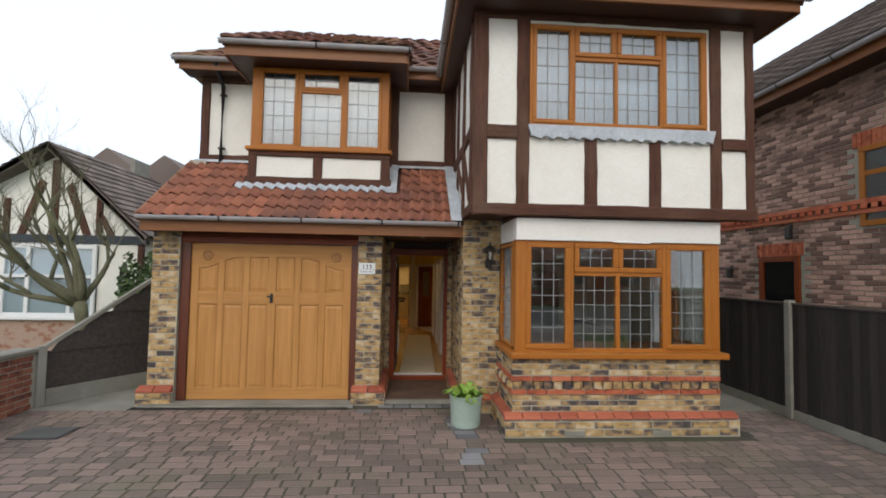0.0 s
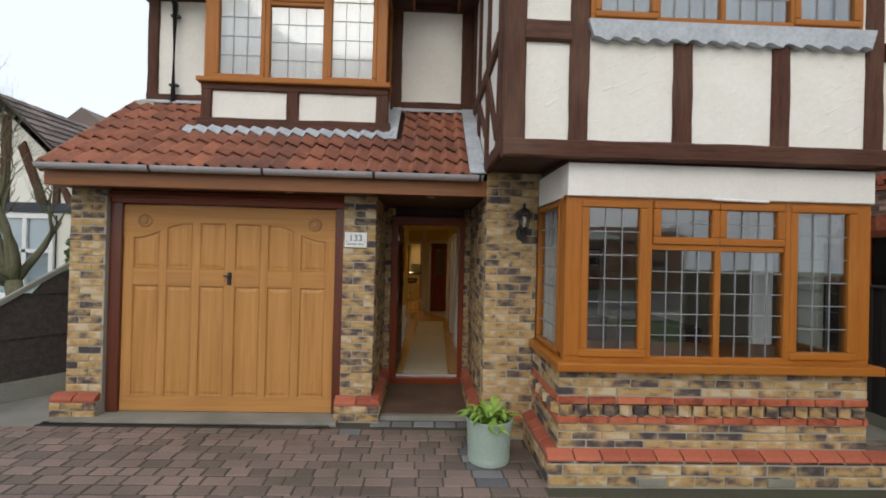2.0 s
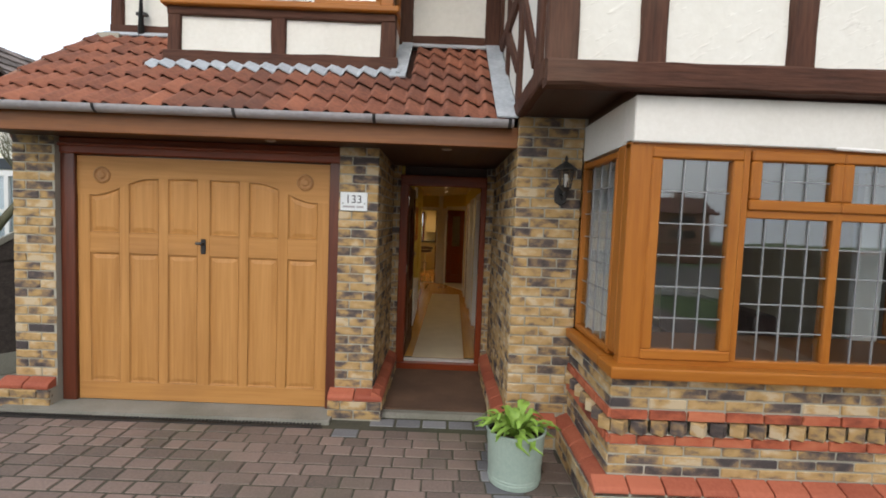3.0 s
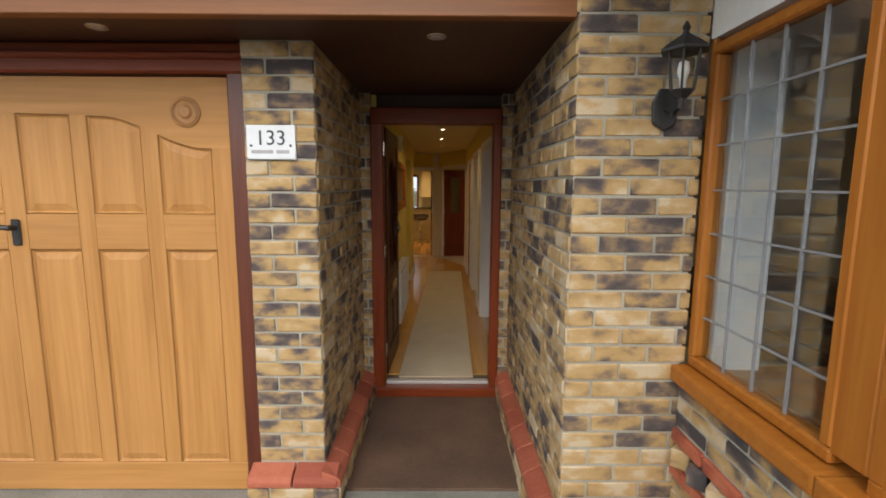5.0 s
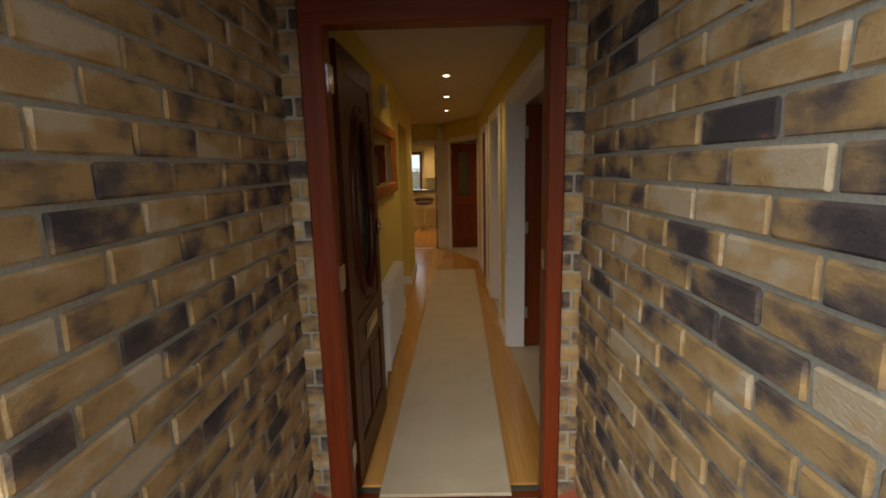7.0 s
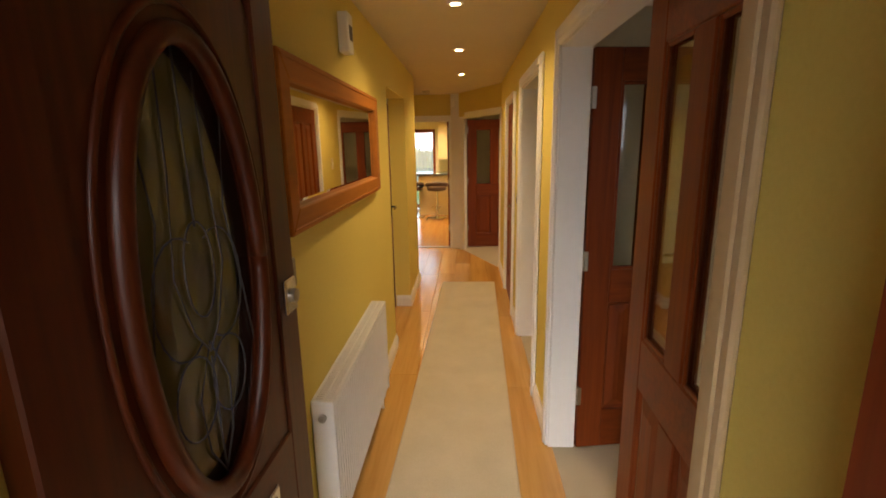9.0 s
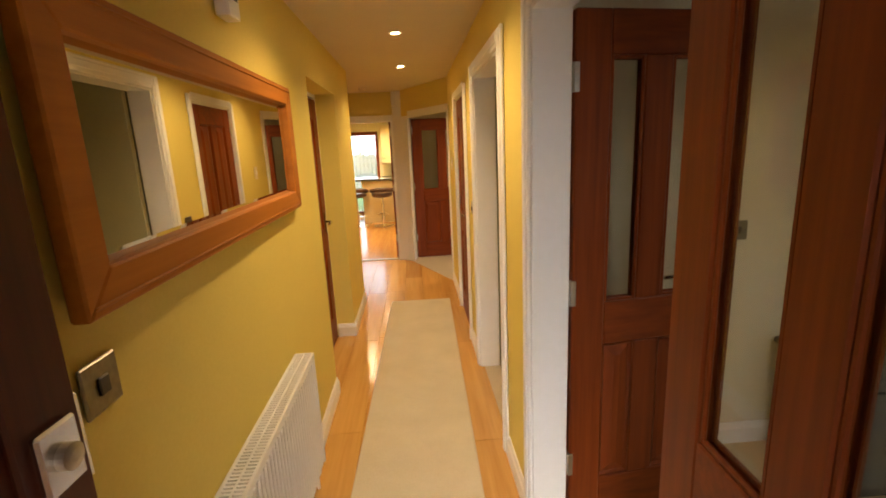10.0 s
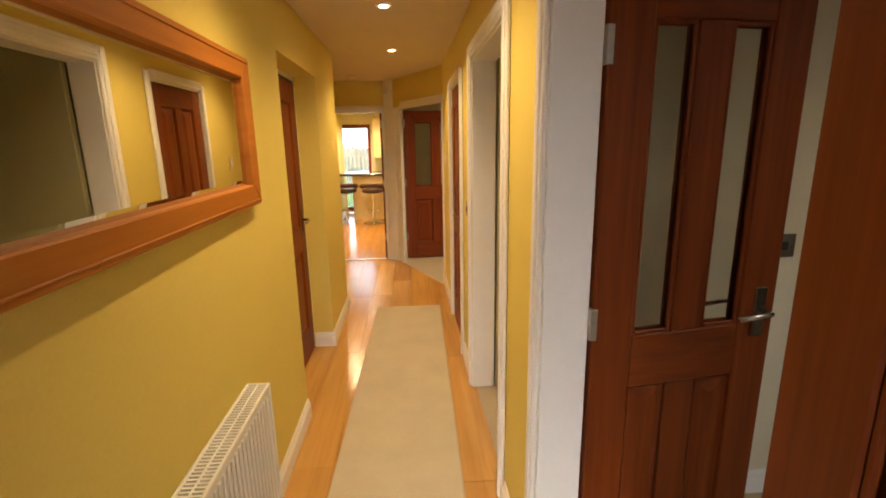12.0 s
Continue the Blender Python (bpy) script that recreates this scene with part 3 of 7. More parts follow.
structure("wall_hall_front_head", box(0.05, 1.27, 7.80, 7.86, 2.16, C), CEIL, "plain wall above the front door inside")
structure("floor_hall", box(-0.7, 1.2, 7.80, 14.12, 0.0, F - 0.012), SAND, "sub-floor of the hall")

# lounge on the right with the bay
structure("floor_lounge", poly([(1.2, 7.96), (1.78, 7.96), (1.78, 6.06), (1.86, 6.06), (1.86, 5.33), (4.0, 5.33), (4.0, 6.06), (4.4, 6.06), (4.4, 9.95), (1.2, 9.95)], 0.0, F, "z"), CARPET, "beige carpet of the front room")
structure("ceiling_lounge", poly([(1.27, 7.96), (1.78, 7.96), (1.78, 6.06), (1.86, 6.06), (1.86, 5.3), (4.0, 5.3), (4.0, 6.06), (4.4, 6.06), (4.4, 9.95), (1.27, 9.95)], 2.28, 2.29, "z"), CEIL, "white ceiling of the front room")
structure("wall_lounge_back", box(1.30, 4.5, 9.87, 9.96, 0, 2.45), CREAM, "cream wall of the front room")
structure("wall_lounge_right", box(4.40, 4.5, 6.3, 9.96, 0, 2.45), CREAM, "cream side wall of the front room")
structure("wall_lounge_front", box(1.30, 1.70, 7.86, 7.96, 0, 2.45), CREAM, "cream inner corner of the front room")
structure("wall_lounge_left", box(1.70, 1.78, 6.30, 7.96, 0, 2.45), CREAM, "cream wall behind the porch")
# middle room
structure("floor_middle_room", box(1.2, 3.2, 9.96, 12.9, 0.0, F - 0.003), CARPET, "beige carpet beyond the open doorway")
structure("wall_middle_back", box(3.1, 3.2, 9.96, 12.9, 0, 2.45), GREENISH, "olive-cream wall of the side room")
structure("wall_middle_side", box(1.27, 3.1, 10.98, 11.08, 0, 2.45), GREENISH, "olive-cream partition of the side room")
structure("ceiling_middle", box(1.27, 3.2, 9.96, 12.9, 2.33, 2.45), CEIL, "white ceiling of the side room")
# rear room past the splayed doorway
structure("floor_rear_room", poly([(1.15, 12.95), (3.6, 12.95), (3.6, 17.0), (0.83, 17.0), (0.83, 14.2), (0.775, 14.2), (0.775, 14.05), (0.705, 13.97)], 0.0, F + 0.002, "z"), TILE_FLOOR, "beige tiled floor of the rear room")
structure("wall_rear_side", box(3.5, 3.6, 12.9, 17.0, 0, 2.45), CREAM, "cream wall of the rear room")
structure("wall_rear_back", box(0.83, 3.6, 17.0, 17.1, 0, 2.45), CREAM, "cream back wall of the rear room")
structure("wall_rear_near", box(1.27, 3.6, 12.9, 12.99, 0, 2.45), CREAM, "cream near wall of the rear room")
structure("ceiling_rear", poly([(1.2, 12.95), (3.6, 12.95), (3.6, 17.1), (0.83, 17.1), (0.83, 14.05)], 2.33, 2.45, "z"), CEIL, "white ceiling of the rear room")
# kitchen
structure("floor_kitchen", box(-3.2, 0.83, 14.12, 18.5, 0.0, F), LAMINATE, "golden laminate kitchen floor")
structure("wall_kitchen_right", box(0.75, 0.83, 14.2, 18.5, 0, 2.45), CREAM, "cream kitchen wall")
structure("wall_kitchen_left", box(-3.3, -3.2, 14.1, 18.5, 0, 2.45), CREAM, "cream far wall of the kitchen")
structure("wall_kitchen_stub", box(-0.62, -0.50, 14.2, 18.3, 0, 2.45), YELLOW, "yellow side wall of the kitchen with a light switch")
structure("ceiling_kitchen", box(-3.3, 0.83, 14.2, 18.5, 2.33, 2.45), CEIL, "white kitchen ceiling")
kb = structure("wall_kitchen_back", box(-3.3, -1.80, 18.3, 18.45, 0, 2.45), CREAM, "cream kitchen back wall around a garden window")
part("wall_right", box(0.06, 0.83, 18.3, 18.45, 0, 2.45), CREAM, kb)
part("wall_head", box(-1.80, 0.06, 18.3, 18.45, 1.98, 2.45), CREAM, kb)
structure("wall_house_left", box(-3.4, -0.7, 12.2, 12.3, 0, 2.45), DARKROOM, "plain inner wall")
structure("roof_back", box(-3.4, 4.6, 10.0, 18.5, 2.46, 2.6), CONCRETE, "flat slab over the rear rooms")
structure("wall_rear_outer", box(3.6, 3.7, 12.9, 17.1, 0, 2.46), MORTAR, "plain outer wall")
structure("floor_recess", box(0.062, 0.24, 10.62, 11.54, 0.0, F - 0.014), SAND, "sub-floor in the recess")


# ---- half-timbered gable ----
GY = 5.06
gable = structure("wall_gable", box(1.22, 4.50, GY + 0.03, 5.30, 2.56, 3.53), RENDER, "cream rendered jettied gable with dark oak framing")
part("wall_front", box(1.22, 1.85, GY + 0.03, 5.30, 3.53, 4.95), RENDER, gable)
part("wall_front", box(3.94, 4.50, GY + 0.03, 5.30, 3.53, 4.95), RENDER, gable)
part("wall_front", box(1.85, 3.94, GY + 0.03, 5.30, 4.685, 4.95), RENDER, gable)
part("wall_side", box(1.22, 1.40, 5.30, 7.52, 2.56, 4.95), RENDER, gable)
part("wall_side", box(4.36, 4.50, 5.30, 9.9, 2.56, 4.95), RENDER, gable)
for x0, x1, z0, z1, m in ((1.20, 1.365, 2.60, 4.85, 0), (1.695, 1.84, 2.60, 4.85, 0), (3.995, 4.13, 2.60, 4.85, 0), (4.43, 4.535, 2.60, 4.85, 0),
                          (2.49, 2.635, 2.60, 3.36, 0), (3.255, 3.39, 2.60, 3.36, 0), (1.20, 4.535, 2.47, 2.605, 1), (1.35, 1.70, 3.34, 3.495, 1),
                          (4.13, 4.43, 3.29, 3.43, 1), (1.20, 4.535, 4.74, 4.88, 1)):
    out = 0.012 if m else 0.0
    part("timber", beam(x0, x1, GY - out - 0.012 * (z0 < 2.6), GY + 0.1, z0, z1, x0 + z0), TIMBER_X if m else TIMBER_Z, gable)
for y0, y1, z0, z1, m in ((5.25, 5.40, 2.61, 4.85, 0), (6.0, 6.13, 2.61, 4.85, 0), (6.75, 6.88, 2.9, 4.85, 0), (7.36, 7.5, 3.4, 4.85, 0), (5.11, 7.5, 2.51, 2.635, 1),
                          (5.4, 7.4, 3.42, 3.56, 1)):
    part("timber", beam(1.19, 1.26, y0, y1, z0, z1, y0 + z0), TIMBER_Z, gable)
for y0, z0, y1, z1 in ((5.42, 2.75, 6.0, 3.4), (6.15, 2.95, 6.75, 3.4)):
    d = 0.07
    part("brace", poly([(y0, z0), (y0 + d, z0 - d), (y1 + d, z1 - d), (y1, z1)], 1.192, 1.25, "x", 0.006), TIMBER_Z, gable)
part("flashing", poly([(1.82 + i * 0.0368, 3.485 if i in (0, 60) else (3.345 + (0.03 if i % 4 in (1, 2) else 0.012 if i % 4 else 0.0))) for i in range(61)] + [(4.028, 3.505), (1.82, 3.505)], GY - 0.035, GY + 0.02), LEAD, gable, "scalloped grey lead apron under the window")
# white band over the bay
band = structure("bay_band", box(1.72, 4.15, 5.14, 5.30, 2.20, 2.455, 0.006), BAND, "white painted band above the bay window")
part("band_side", box(1.72, 1.86, 5.30, 6.065, 2.20, 2.455), BAND, band)
part("band_side", box(4.01, 4.15, 5.30, 6.065, 2.20, 2.455), BAND, band)
structure("bay_band_trim", box(1.74, 4.13, 5.17, 5.30, 2.455, 2.53), SOFFIT, "dark shadow board above the white band")
part("trim_side", box(1.74, 1.86, 5.30, 6.065, 2.455, 2.53), SOFFIT, bpy.data.objects["bay_band_trim"])
# upper wall framing behind the lean-to
for x0, x1, z0, z1, m in ((-2.85, -2.72, 3.4, 5.0, 0), (0.14, 0.29, 3.4, 5.0, 0), (1.04, 1.2, 3.4, 5.0, 0), (-2.85, -1.8, 3.48, 3.62, 1), (0.29, 1.04, 3.50, 3.63, 1),
                          (-2.85, 1.2, 4.78, 4.98, 1)):
    part("timber", beam(x0, x1, 7.485, 7.56, z0, z1, x0 + z0), TIMBER_X if m else TIMBER_Z, bpy.data.objects["wall_upper_left"])

# ---- oriel window bay upstairs ----
OY = 6.82
oriel = structure("wall_oriel", box(-1.84, 0.16, OY + 0.03, 7.52, 2.98, 3.56), RENDER, "cream and oak apron of the upstairs oriel")
part("wall_top", box(-1.84, 0.16, OY + 0.05, 7.52, 4.77, 4.90), SOFFIT, oriel)
for x0, x1, z0, z1, m in ((-1.87, -1.75, 3.16, 3.55, 0), (-0.935, -0.80, 3.16, 3.50, 0), (0.05, 0.19, 3.16, 3.55, 0), (-1.90, 0.21, 3.0, 3.165, 1), (-1.86, 0.18, 3.47, 3.55, 1)):
    part("timber", beam(x0, x1, OY - 0.01 * m, OY + 0.08, z0, z1, x0 + z0), TIMBER_X if m else TIMBER_Z, oriel)
for xs in (-1.87, 0.13):
    part("timber", box(xs, xs + 0.06, OY + 0.08, 7.5, 3.0, 3.165, 0.01), TIMBER_Z, oriel)
    part("timber", box(xs, xs + 0.06, 7.40, 7.5, 3.165, 3.55, 0.01), TIMBER_Z, oriel)


# ---- windows ----
def leading(bm, u0, u1, z0, z1, cols, rows, y, along="y"):
    w = 0.0036
    for i in range(1, cols):
        u = u0 + (u1 - u0) * i / cols
        bx(bm, *((u - w, u + w, y - 0.004, y + 0.004) if along == "y" else (y - 0.004, y + 0.004, u - w, u + w)), z0, z1)
    for j in range(1, rows):
        z = z0 + (z1 - z0) * j / rows
        bx(bm, *((u0, u1, y - 0.003, y + 0.003) if along == "y" else (y - 0.003, y + 0.003, u0, u1)), z - w, z + w)
    return bm


def light(parent, u0, u1, z0, z1, y, frame_w=0.055, cols=3, rows=5, along="y", casement=True, inner=1):
    """One framed and leaded light of a window, as parts of it. inner: the way from the outside in along the axis."""
    d0, d1 = y, y + 0.06 * inner

    def bar(name, a, b, c, d, mat, e0=d0, e1=d1, bev=0.008):
        part(name, box(a, b, e0, e1, c, d, bev) if along == "y" else box(e0, e1, a, b, c, d, bev), mat, parent)
    if casement:
        bar("casement_rail", u0, u1, z0, z0 + frame_w, UPVC_X)
        bar("casement_rail", u0, u1, z1 - frame_w, z1, UPVC_X)
        bar("casement_stile", u0, u0 + frame_w, z0 + frame_w, z1 - frame_w, UPVC)
        bar("casement_stile", u1 - frame_w, u1, z0 + frame_w, z1 - frame_w, UPVC)
        u0, u1, z0, z1 = u0 + frame_w, u1 - frame_w, z0 + frame_w, z1 - frame_w
    yy = y + 0.03 * inner
    g = box(u0, u1, yy, yy + 0.006, z0, z1) if along == "y" else box(yy, yy + 0.006, u0, u1, z0, z1)
    pane = part("pane", g, GLASS, parent)
    pane.visible_shadow = False
    part("leading", leading(bmesh.new(), u0, u1, z0, z1, cols, rows, yy - 0.004 * inner, along), LEAD_CAME, pane)


def frame_bar(parent, x0, x1, y0, y1, z0, z1, mat=None):
    part("window_frame", box(x0, x1, y0, y1, z0, z1, 0.006), mat or UPVC, parent)


# bay window
WY = 5.17
win_bay = thing("window_1", None, "golden oak leaded bay window over a brick base", kind="structure")
for a, b in ((1.72, 1.86), (2.345, 2.40), (3.455, 3.51), (4.02, 4.15)):
    frame_bar(win_bay, a, b, WY, WY + 0.08, 0.97, 2.20)
frame_bar(win_bay, 2.90, 2.95, WY + 0.005, WY + 0.08, 0.97, 2.15)
frame_bar(win_bay, 1.72, 4.15, WY + 0.003, WY + 0.08, 0.93, 0.975, UPVC_X)
frame_bar(win_bay, 1.72, 4.15, WY + 0.003, WY + 0.08, 2.17, 2.22, UPVC_X)
frame_bar(win_bay, 2.40, 3.455, WY + 0.007, WY + 0.08, 1.80, 1.855, UPVC_X)
light(win_bay, 1.84, 2.36, 0.965, 2.18, WY - 0.012, 0.062, 3, 6)
light(win_bay, 3.495, 4.03, 0.965, 2.18, WY - 0.012, 0.062, 3, 6)
light(win_bay, 2.405, 2.925, 1.845, 2.18, WY - 0.012, 0.06, 3, 2)
light(win_bay, 2.925, 3.45, 1.845, 2.18, WY - 0.012, 0.06, 3, 2)
light(win_bay, 2.40, 2.90, 0.975, 1.80, WY, 0.05, 4, 5, casement=False)
light(win_bay, 2.95, 3.455, 0.975, 1.80, WY, 0.05, 4, 5, casement=False)
for xs, inn in ((1.72, 1), (4.15, -1)):
    a, b = (xs, xs + 0.07 * inn)
    part("window_frame", box(a, b, 5.25, 5.36, 0.97, 2.2, 0.006), UPVC, win_bay)
    part("window_frame", box(a, b, 6.035, 6.06, 0.97, 2.2, 0.006), UPVC, win_bay)
    light(win_bay, 5.35, 6.045, 0.94, 2.18, xs - 0.005 * inn, 0.042, 4, 7, "x", True, inn)
part("window_sill", box(1.655, 4.21, 5.09, 5.32, 0.865, 0.935, 0.012, 2), UPVC_X, win_bay)
part("window_sill", box(1.655, 1.86, 5.32, 6.065, 0.867, 0.935, 0.012, 2), UPVC_X, win_bay)
part("window_sill", box(4.01, 4.21, 5.32, 6.065, 0.867, 0.935, 0.012, 2), UPVC_X, win_bay)
part("vent_strip", tube([(2.85, WY - 0.02, 2.205), (3.0, WY - 0.025, 2.20), (3.3, WY - 0.02, 2.195)], 0.012, 8), WHITE, win_bay)

# gable window
UY = GY - 0.005
win_up = thing("window_2", None, "golden oak leaded casement window in the gable", kind="structure")
for a, b in ((1.840, 1.898), (2.324, 2.372), (3.379, 3.427), (3.882, 3.950)):
    frame_bar(win_up, a, b, UY, UY + 0.07, 3.550, 4.660)
frame_bar(win_up, 2.837, 2.876, UY + 0.004, UY + 0.07, 3.550, 4.660)
frame_bar(win_up, 1.840, 3.950, UY + 0.003, UY + 0.07, 3.500, 3.555, UPVC_X)
frame_bar(win_up, 1.840, 3.950, UY + 0.003, UY + 0.07, 4.640, 4.690, UPVC_X)
frame_bar(win_up, 2.372, 3.379, UY + 0.007, UY + 0.07, 4.277, 4.337, UPVC_X)
light(win_up, 1.869, 2.348, 3.530, 4.670, UY - 0.012, 0.05, 3, 5)
light(win_up, 3.403, 3.921, 3.530, 4.670, UY - 0.012, 0.05, 3, 5)
light(win_up, 2.363, 2.851, 4.322, 4.670, UY - 0.012, 0.055, 3, 2)
light(win_up, 2.861, 3.384, 4.322, 4.670, UY - 0.012, 0.055, 3, 2)
light(win_up, 2.372, 2.837, 3.550, 4.277, UY, 0.05, 4, 4, casement=False)
light(win_up, 2.876, 3.379, 3.550, 4.277, UY, 0.05, 4, 4, casement=False)

# oriel window
win_or = thing("window_3", None, "golden oak leaded oriel window upstairs", kind="structure")
for a, b in ((-1.84, -1.72), (-1.19, -1.13), (-0.55, -0.49), (0.04, 0.16)):
    frame_bar(win_or, a, b, OY, OY + 0.07, 3.60, 4.77)
frame_bar(win_or, -1.84, 0.16, OY + 0.003, OY + 0.07, 3.58, 3.63, UPVC_X)
frame_bar(win_or, -1.84, 0.16, OY + 0.003, OY + 0.07, 4.73, 4.79, UPVC_X)
frame_bar(win_or, -1.13, -0.55, OY + 0.003, OY + 0.07, 4.43, 4.48, UPVC_X)
light(win_or, -1.73, -1.18, 3.60, 4.76, OY - 0.012, 0.05, 3, 5)
light(win_or, -0.50, 0.05, 3.60, 4.76, OY - 0.012, 0.05, 3, 5)
light(win_or, -1.14, -0.54, 4.47, 4.76, OY - 0.012, 0.05, 3, 2)
light(win_or, -1.13, -0.55, 3.63, 4.43, OY, 0.05, 3, 4, casement=False)
part("window_sill", box(-1.90, 0.22, OY - 0.06, OY + 0.12, 3.545, 3.60, 0.01), UPVC_X, win_or)
for xs, inn in ((-1.84, 1), (0.16, -1)):
    part("window_frame", box(xs, xs + 0.06 * inn, OY + 0.07, 7.5, 3.58, 3.66, 0.006), UPVC, win_or)
    part("window_frame", box(xs, xs + 0.06 * inn, OY + 0.07, 7.5, 4.70, 4.78, 0.006), UPVC, win_or)
    part("window_frame", box(xs, xs + 0.06 * inn, 7.42, 7.5, 3.66, 4.70, 0.006), UPVC, win_or)
    pn = part("pane", box(xs + 0.02 * inn, xs + 0.026 * inn, OY + 0.07, 7.42, 3.66, 4.70), GLASS, win_or)
    pn.visible_shadow = False


def net_curtain(name, x0, x1, y, z0, z1, label):
    k = int((x1 - x0) / 0.035)
    bm = bmesh.new()
    rows = []
    for z in (z0, z1):
        rows.append([bm.verts.new((x0 + (x1 - x0) * i / k, y + 0.018 * math.sin(i * 1.9) + 0.008 * math.sin(i * 0.7), z)) for i in range(k + 1)])
    for i in range(k):
        bm.faces.new((rows[0][i], rows[0][i + 1], rows[1][i + 1], rows[1][i]))
    ob = part(name, bm, NETS, None, smooth=True)
    so = ob.modifiers.new("thickness", "SOLIDIFY")
    so.thickness = 0.003
    return tagged(ob, label, "curtain")


net_curtain("net_curtain", 1.87, 3.92, GY + 0.20, 3.53, 4.69, "pale net curtain hung behind the gable window")
net_curtain("net_curtain", -1.75, 0.08, OY + 0.13, 3.60, 4.76, "pale net curtain hung behind the oriel window")
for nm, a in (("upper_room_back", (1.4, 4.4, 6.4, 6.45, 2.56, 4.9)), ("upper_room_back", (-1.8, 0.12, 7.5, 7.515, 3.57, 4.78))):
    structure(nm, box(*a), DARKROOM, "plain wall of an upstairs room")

# ---- roofs ----


def tile_profile(u, width):
    return 0.022 * math.sin(2 * math.pi * u / width) + 0.008 * math.sin(4 * math.pi * u / width)


def tile_bm(width, length, n=8):
    """One S-profile tile: x across, y up the slope, z out of it; the lower edge lies on the tile below."""
    bm = bmesh.new()
    rows = []
    for y, lift in ((0.0, 0.0), (0.0, 0.016), (length, 0.0)):
        rows.append([bm.verts.new((width * i / n, y, tile_profile(width * i / n, width) + lift + (0.02 if y == 0.0 else 0.002))) for i in range(n + 1)])
    for a, b in zip(rows, rows[1:]):
        for i in range(n):
            bm.faces.new((a[i], a[i + 1], b[i + 1], b[i]))
    return bm


EAVE_Y, EAVE_Z, WALL_Z = 6.06, 2.47, 3.50
slope = math.atan2(WALL_Z - EAVE_Z, 7.5 - EAVE_Y)
run = math.hypot(WALL_Z - EAVE_Z, 7.5 - EAVE_Y)
roof_lean = thing("roof_lean_to", pose(-2.95, EAVE_Y, EAVE_Z, math.degrees(slope)), "weathered terracotta pantile lean-to roof over garage and porch", kind="structure")
TILE_W, ROWS_N = 0.150, 6
tile_me = mesh_of(tile_bm(TILE_W + 0.006, run / ROWS_N + 0.03), "roof_tile", TILE, True)
rng = random.Random(7)
for r in range(ROWS_N):
    for c in range(27):
        xw = -2.95 + c * TILE_W
        yr = r * run / ROWS_N
        if -1.98 < xw < 0.20 and yr > run * 0.47:
            continue
        piece("roof_tile", tile_me, roof_lean, pose(c * TILE_W, yr, rng.uniform(0, 0.004), rng.uniform(-0.6, 0.6), 0, rng.uniform(-0.5, 0.5)))
part("underlay", box(0, 4.1, 0.02, run, -0.03, -0.022), SOFFIT, roof_lean)
# lead flashings on the lean-to
bm = bmesh.new()
fr_rows = [[], [], []]
for i in range(112):
    uu = 0.95 + i * 2.30 / 111
    wob = tile_profile(uu, TILE_W)
    low = run * 0.470 + 0.003 * math.sin(uu * 42) + 0.005 * math.sin(uu * 17)
    for row, (yy, zz) in zip(fr_rows, ((low, wob + 0.030), (low + 0.004, wob + 0.042), (run * 0.545, 0.5 * wob + 0.05))):
        row.append(bm.verts.new((uu, yy, zz)))
for ra, rb in zip(fr_rows, fr_rows[1:]):
    for i in range(111):
        bm.faces.new((ra[i], ra[i + 1], rb[i + 1], rb[i]))
part("flashing", bm, LEAD, roof_lean, "pale lead apron dressed over the tiles")
for k in range(4):
    part("flashing", box(3.11, 3.25, run * (0.44 + 0.14 * k), run * (0.585 + 0.14 * k), 0.030 + 0.004 * (k % 2), 0.05 + 0.004 * (k % 2), 0.004), LEAD, roof_lean)
for k in range(6):
    part("flashing", box(4.0, 4.16, run * k / 6, run * (k / 6 + 0.175), 0.034 + 0.005 * (k % 2), 0.05 + 0.005 * (k % 2), 0.004), LEAD, roof_lean)
part("flashing", box(3.25, 4.05, run * 0.955, run * 1.0, 0.03, 0.05, 0.004), LEAD, roof_lean)
part("flashing", box(0.05, 1.0, run * 0.955, run * 1.0, 0.03, 0.05, 0.004), LEAD, roof_lean)
part("verge", box(-0.03, 0.02, 0.0, run, -0.08, 0.03, 0.006), FASCIA, roof_lean)


def gutter(name, x0, x1, y, z, label, along="x", r=0.055):
    """A half-round gutter with union joints, hung at a fascia."""
    root = thing(name, pose(x0 if along == "x" else y, y if along == "x" else x0, z, 0, 0, 0 if along == "x" else 90), label, "gutter")
    L = x1 - x0
    bm = bmesh.new()
    prof = [(r * math.cos(a), r * math.sin(a)) for a in [math.pi * (1 + i / 10) for i in range(11)]]
    prof += [((r - 0.006) * math.cos(a), (r - 0.006) * math.sin(a)) for a in [math.pi * (2 - i / 10) for i in range(11)]]
    a, b = [bm.verts.new((0, p, q)) for p, q in prof], [bm.verts.new((L, p, q)) for p, q in prof]
    k = len(prof)
    for i in range(k):
        bm.faces.new((a[i], a[(i + 1) % k], b[(i + 1) % k], b[i]))
    bm.faces.new(a[::-1])
    bm.faces.new(b)
    part("channel", bm, GUTTER, root)
    n = max(1, int(L / 0.95))
    for i in range(1, n + 1):
        bm = bmesh.new()
        pr = [((r + 0.006) * math.cos(t), (r + 0.006) * math.sin(t)) for t in [math.pi * (1 + j / 8) for j in range(9)]]
        xx = L * i / n - (0.03 if i == n else 0)
        c, d = [bm.verts.new((xx - 0.012, p, q)) for p, q in pr], [bm.verts.new((xx + 0.012, p, q)) for p, q in pr]
        for j in range(8):
            bm.faces.new((c[j], c[j + 1], d[j + 1], d[j]))
        part("joint", bm, BLACK, root)
    return root


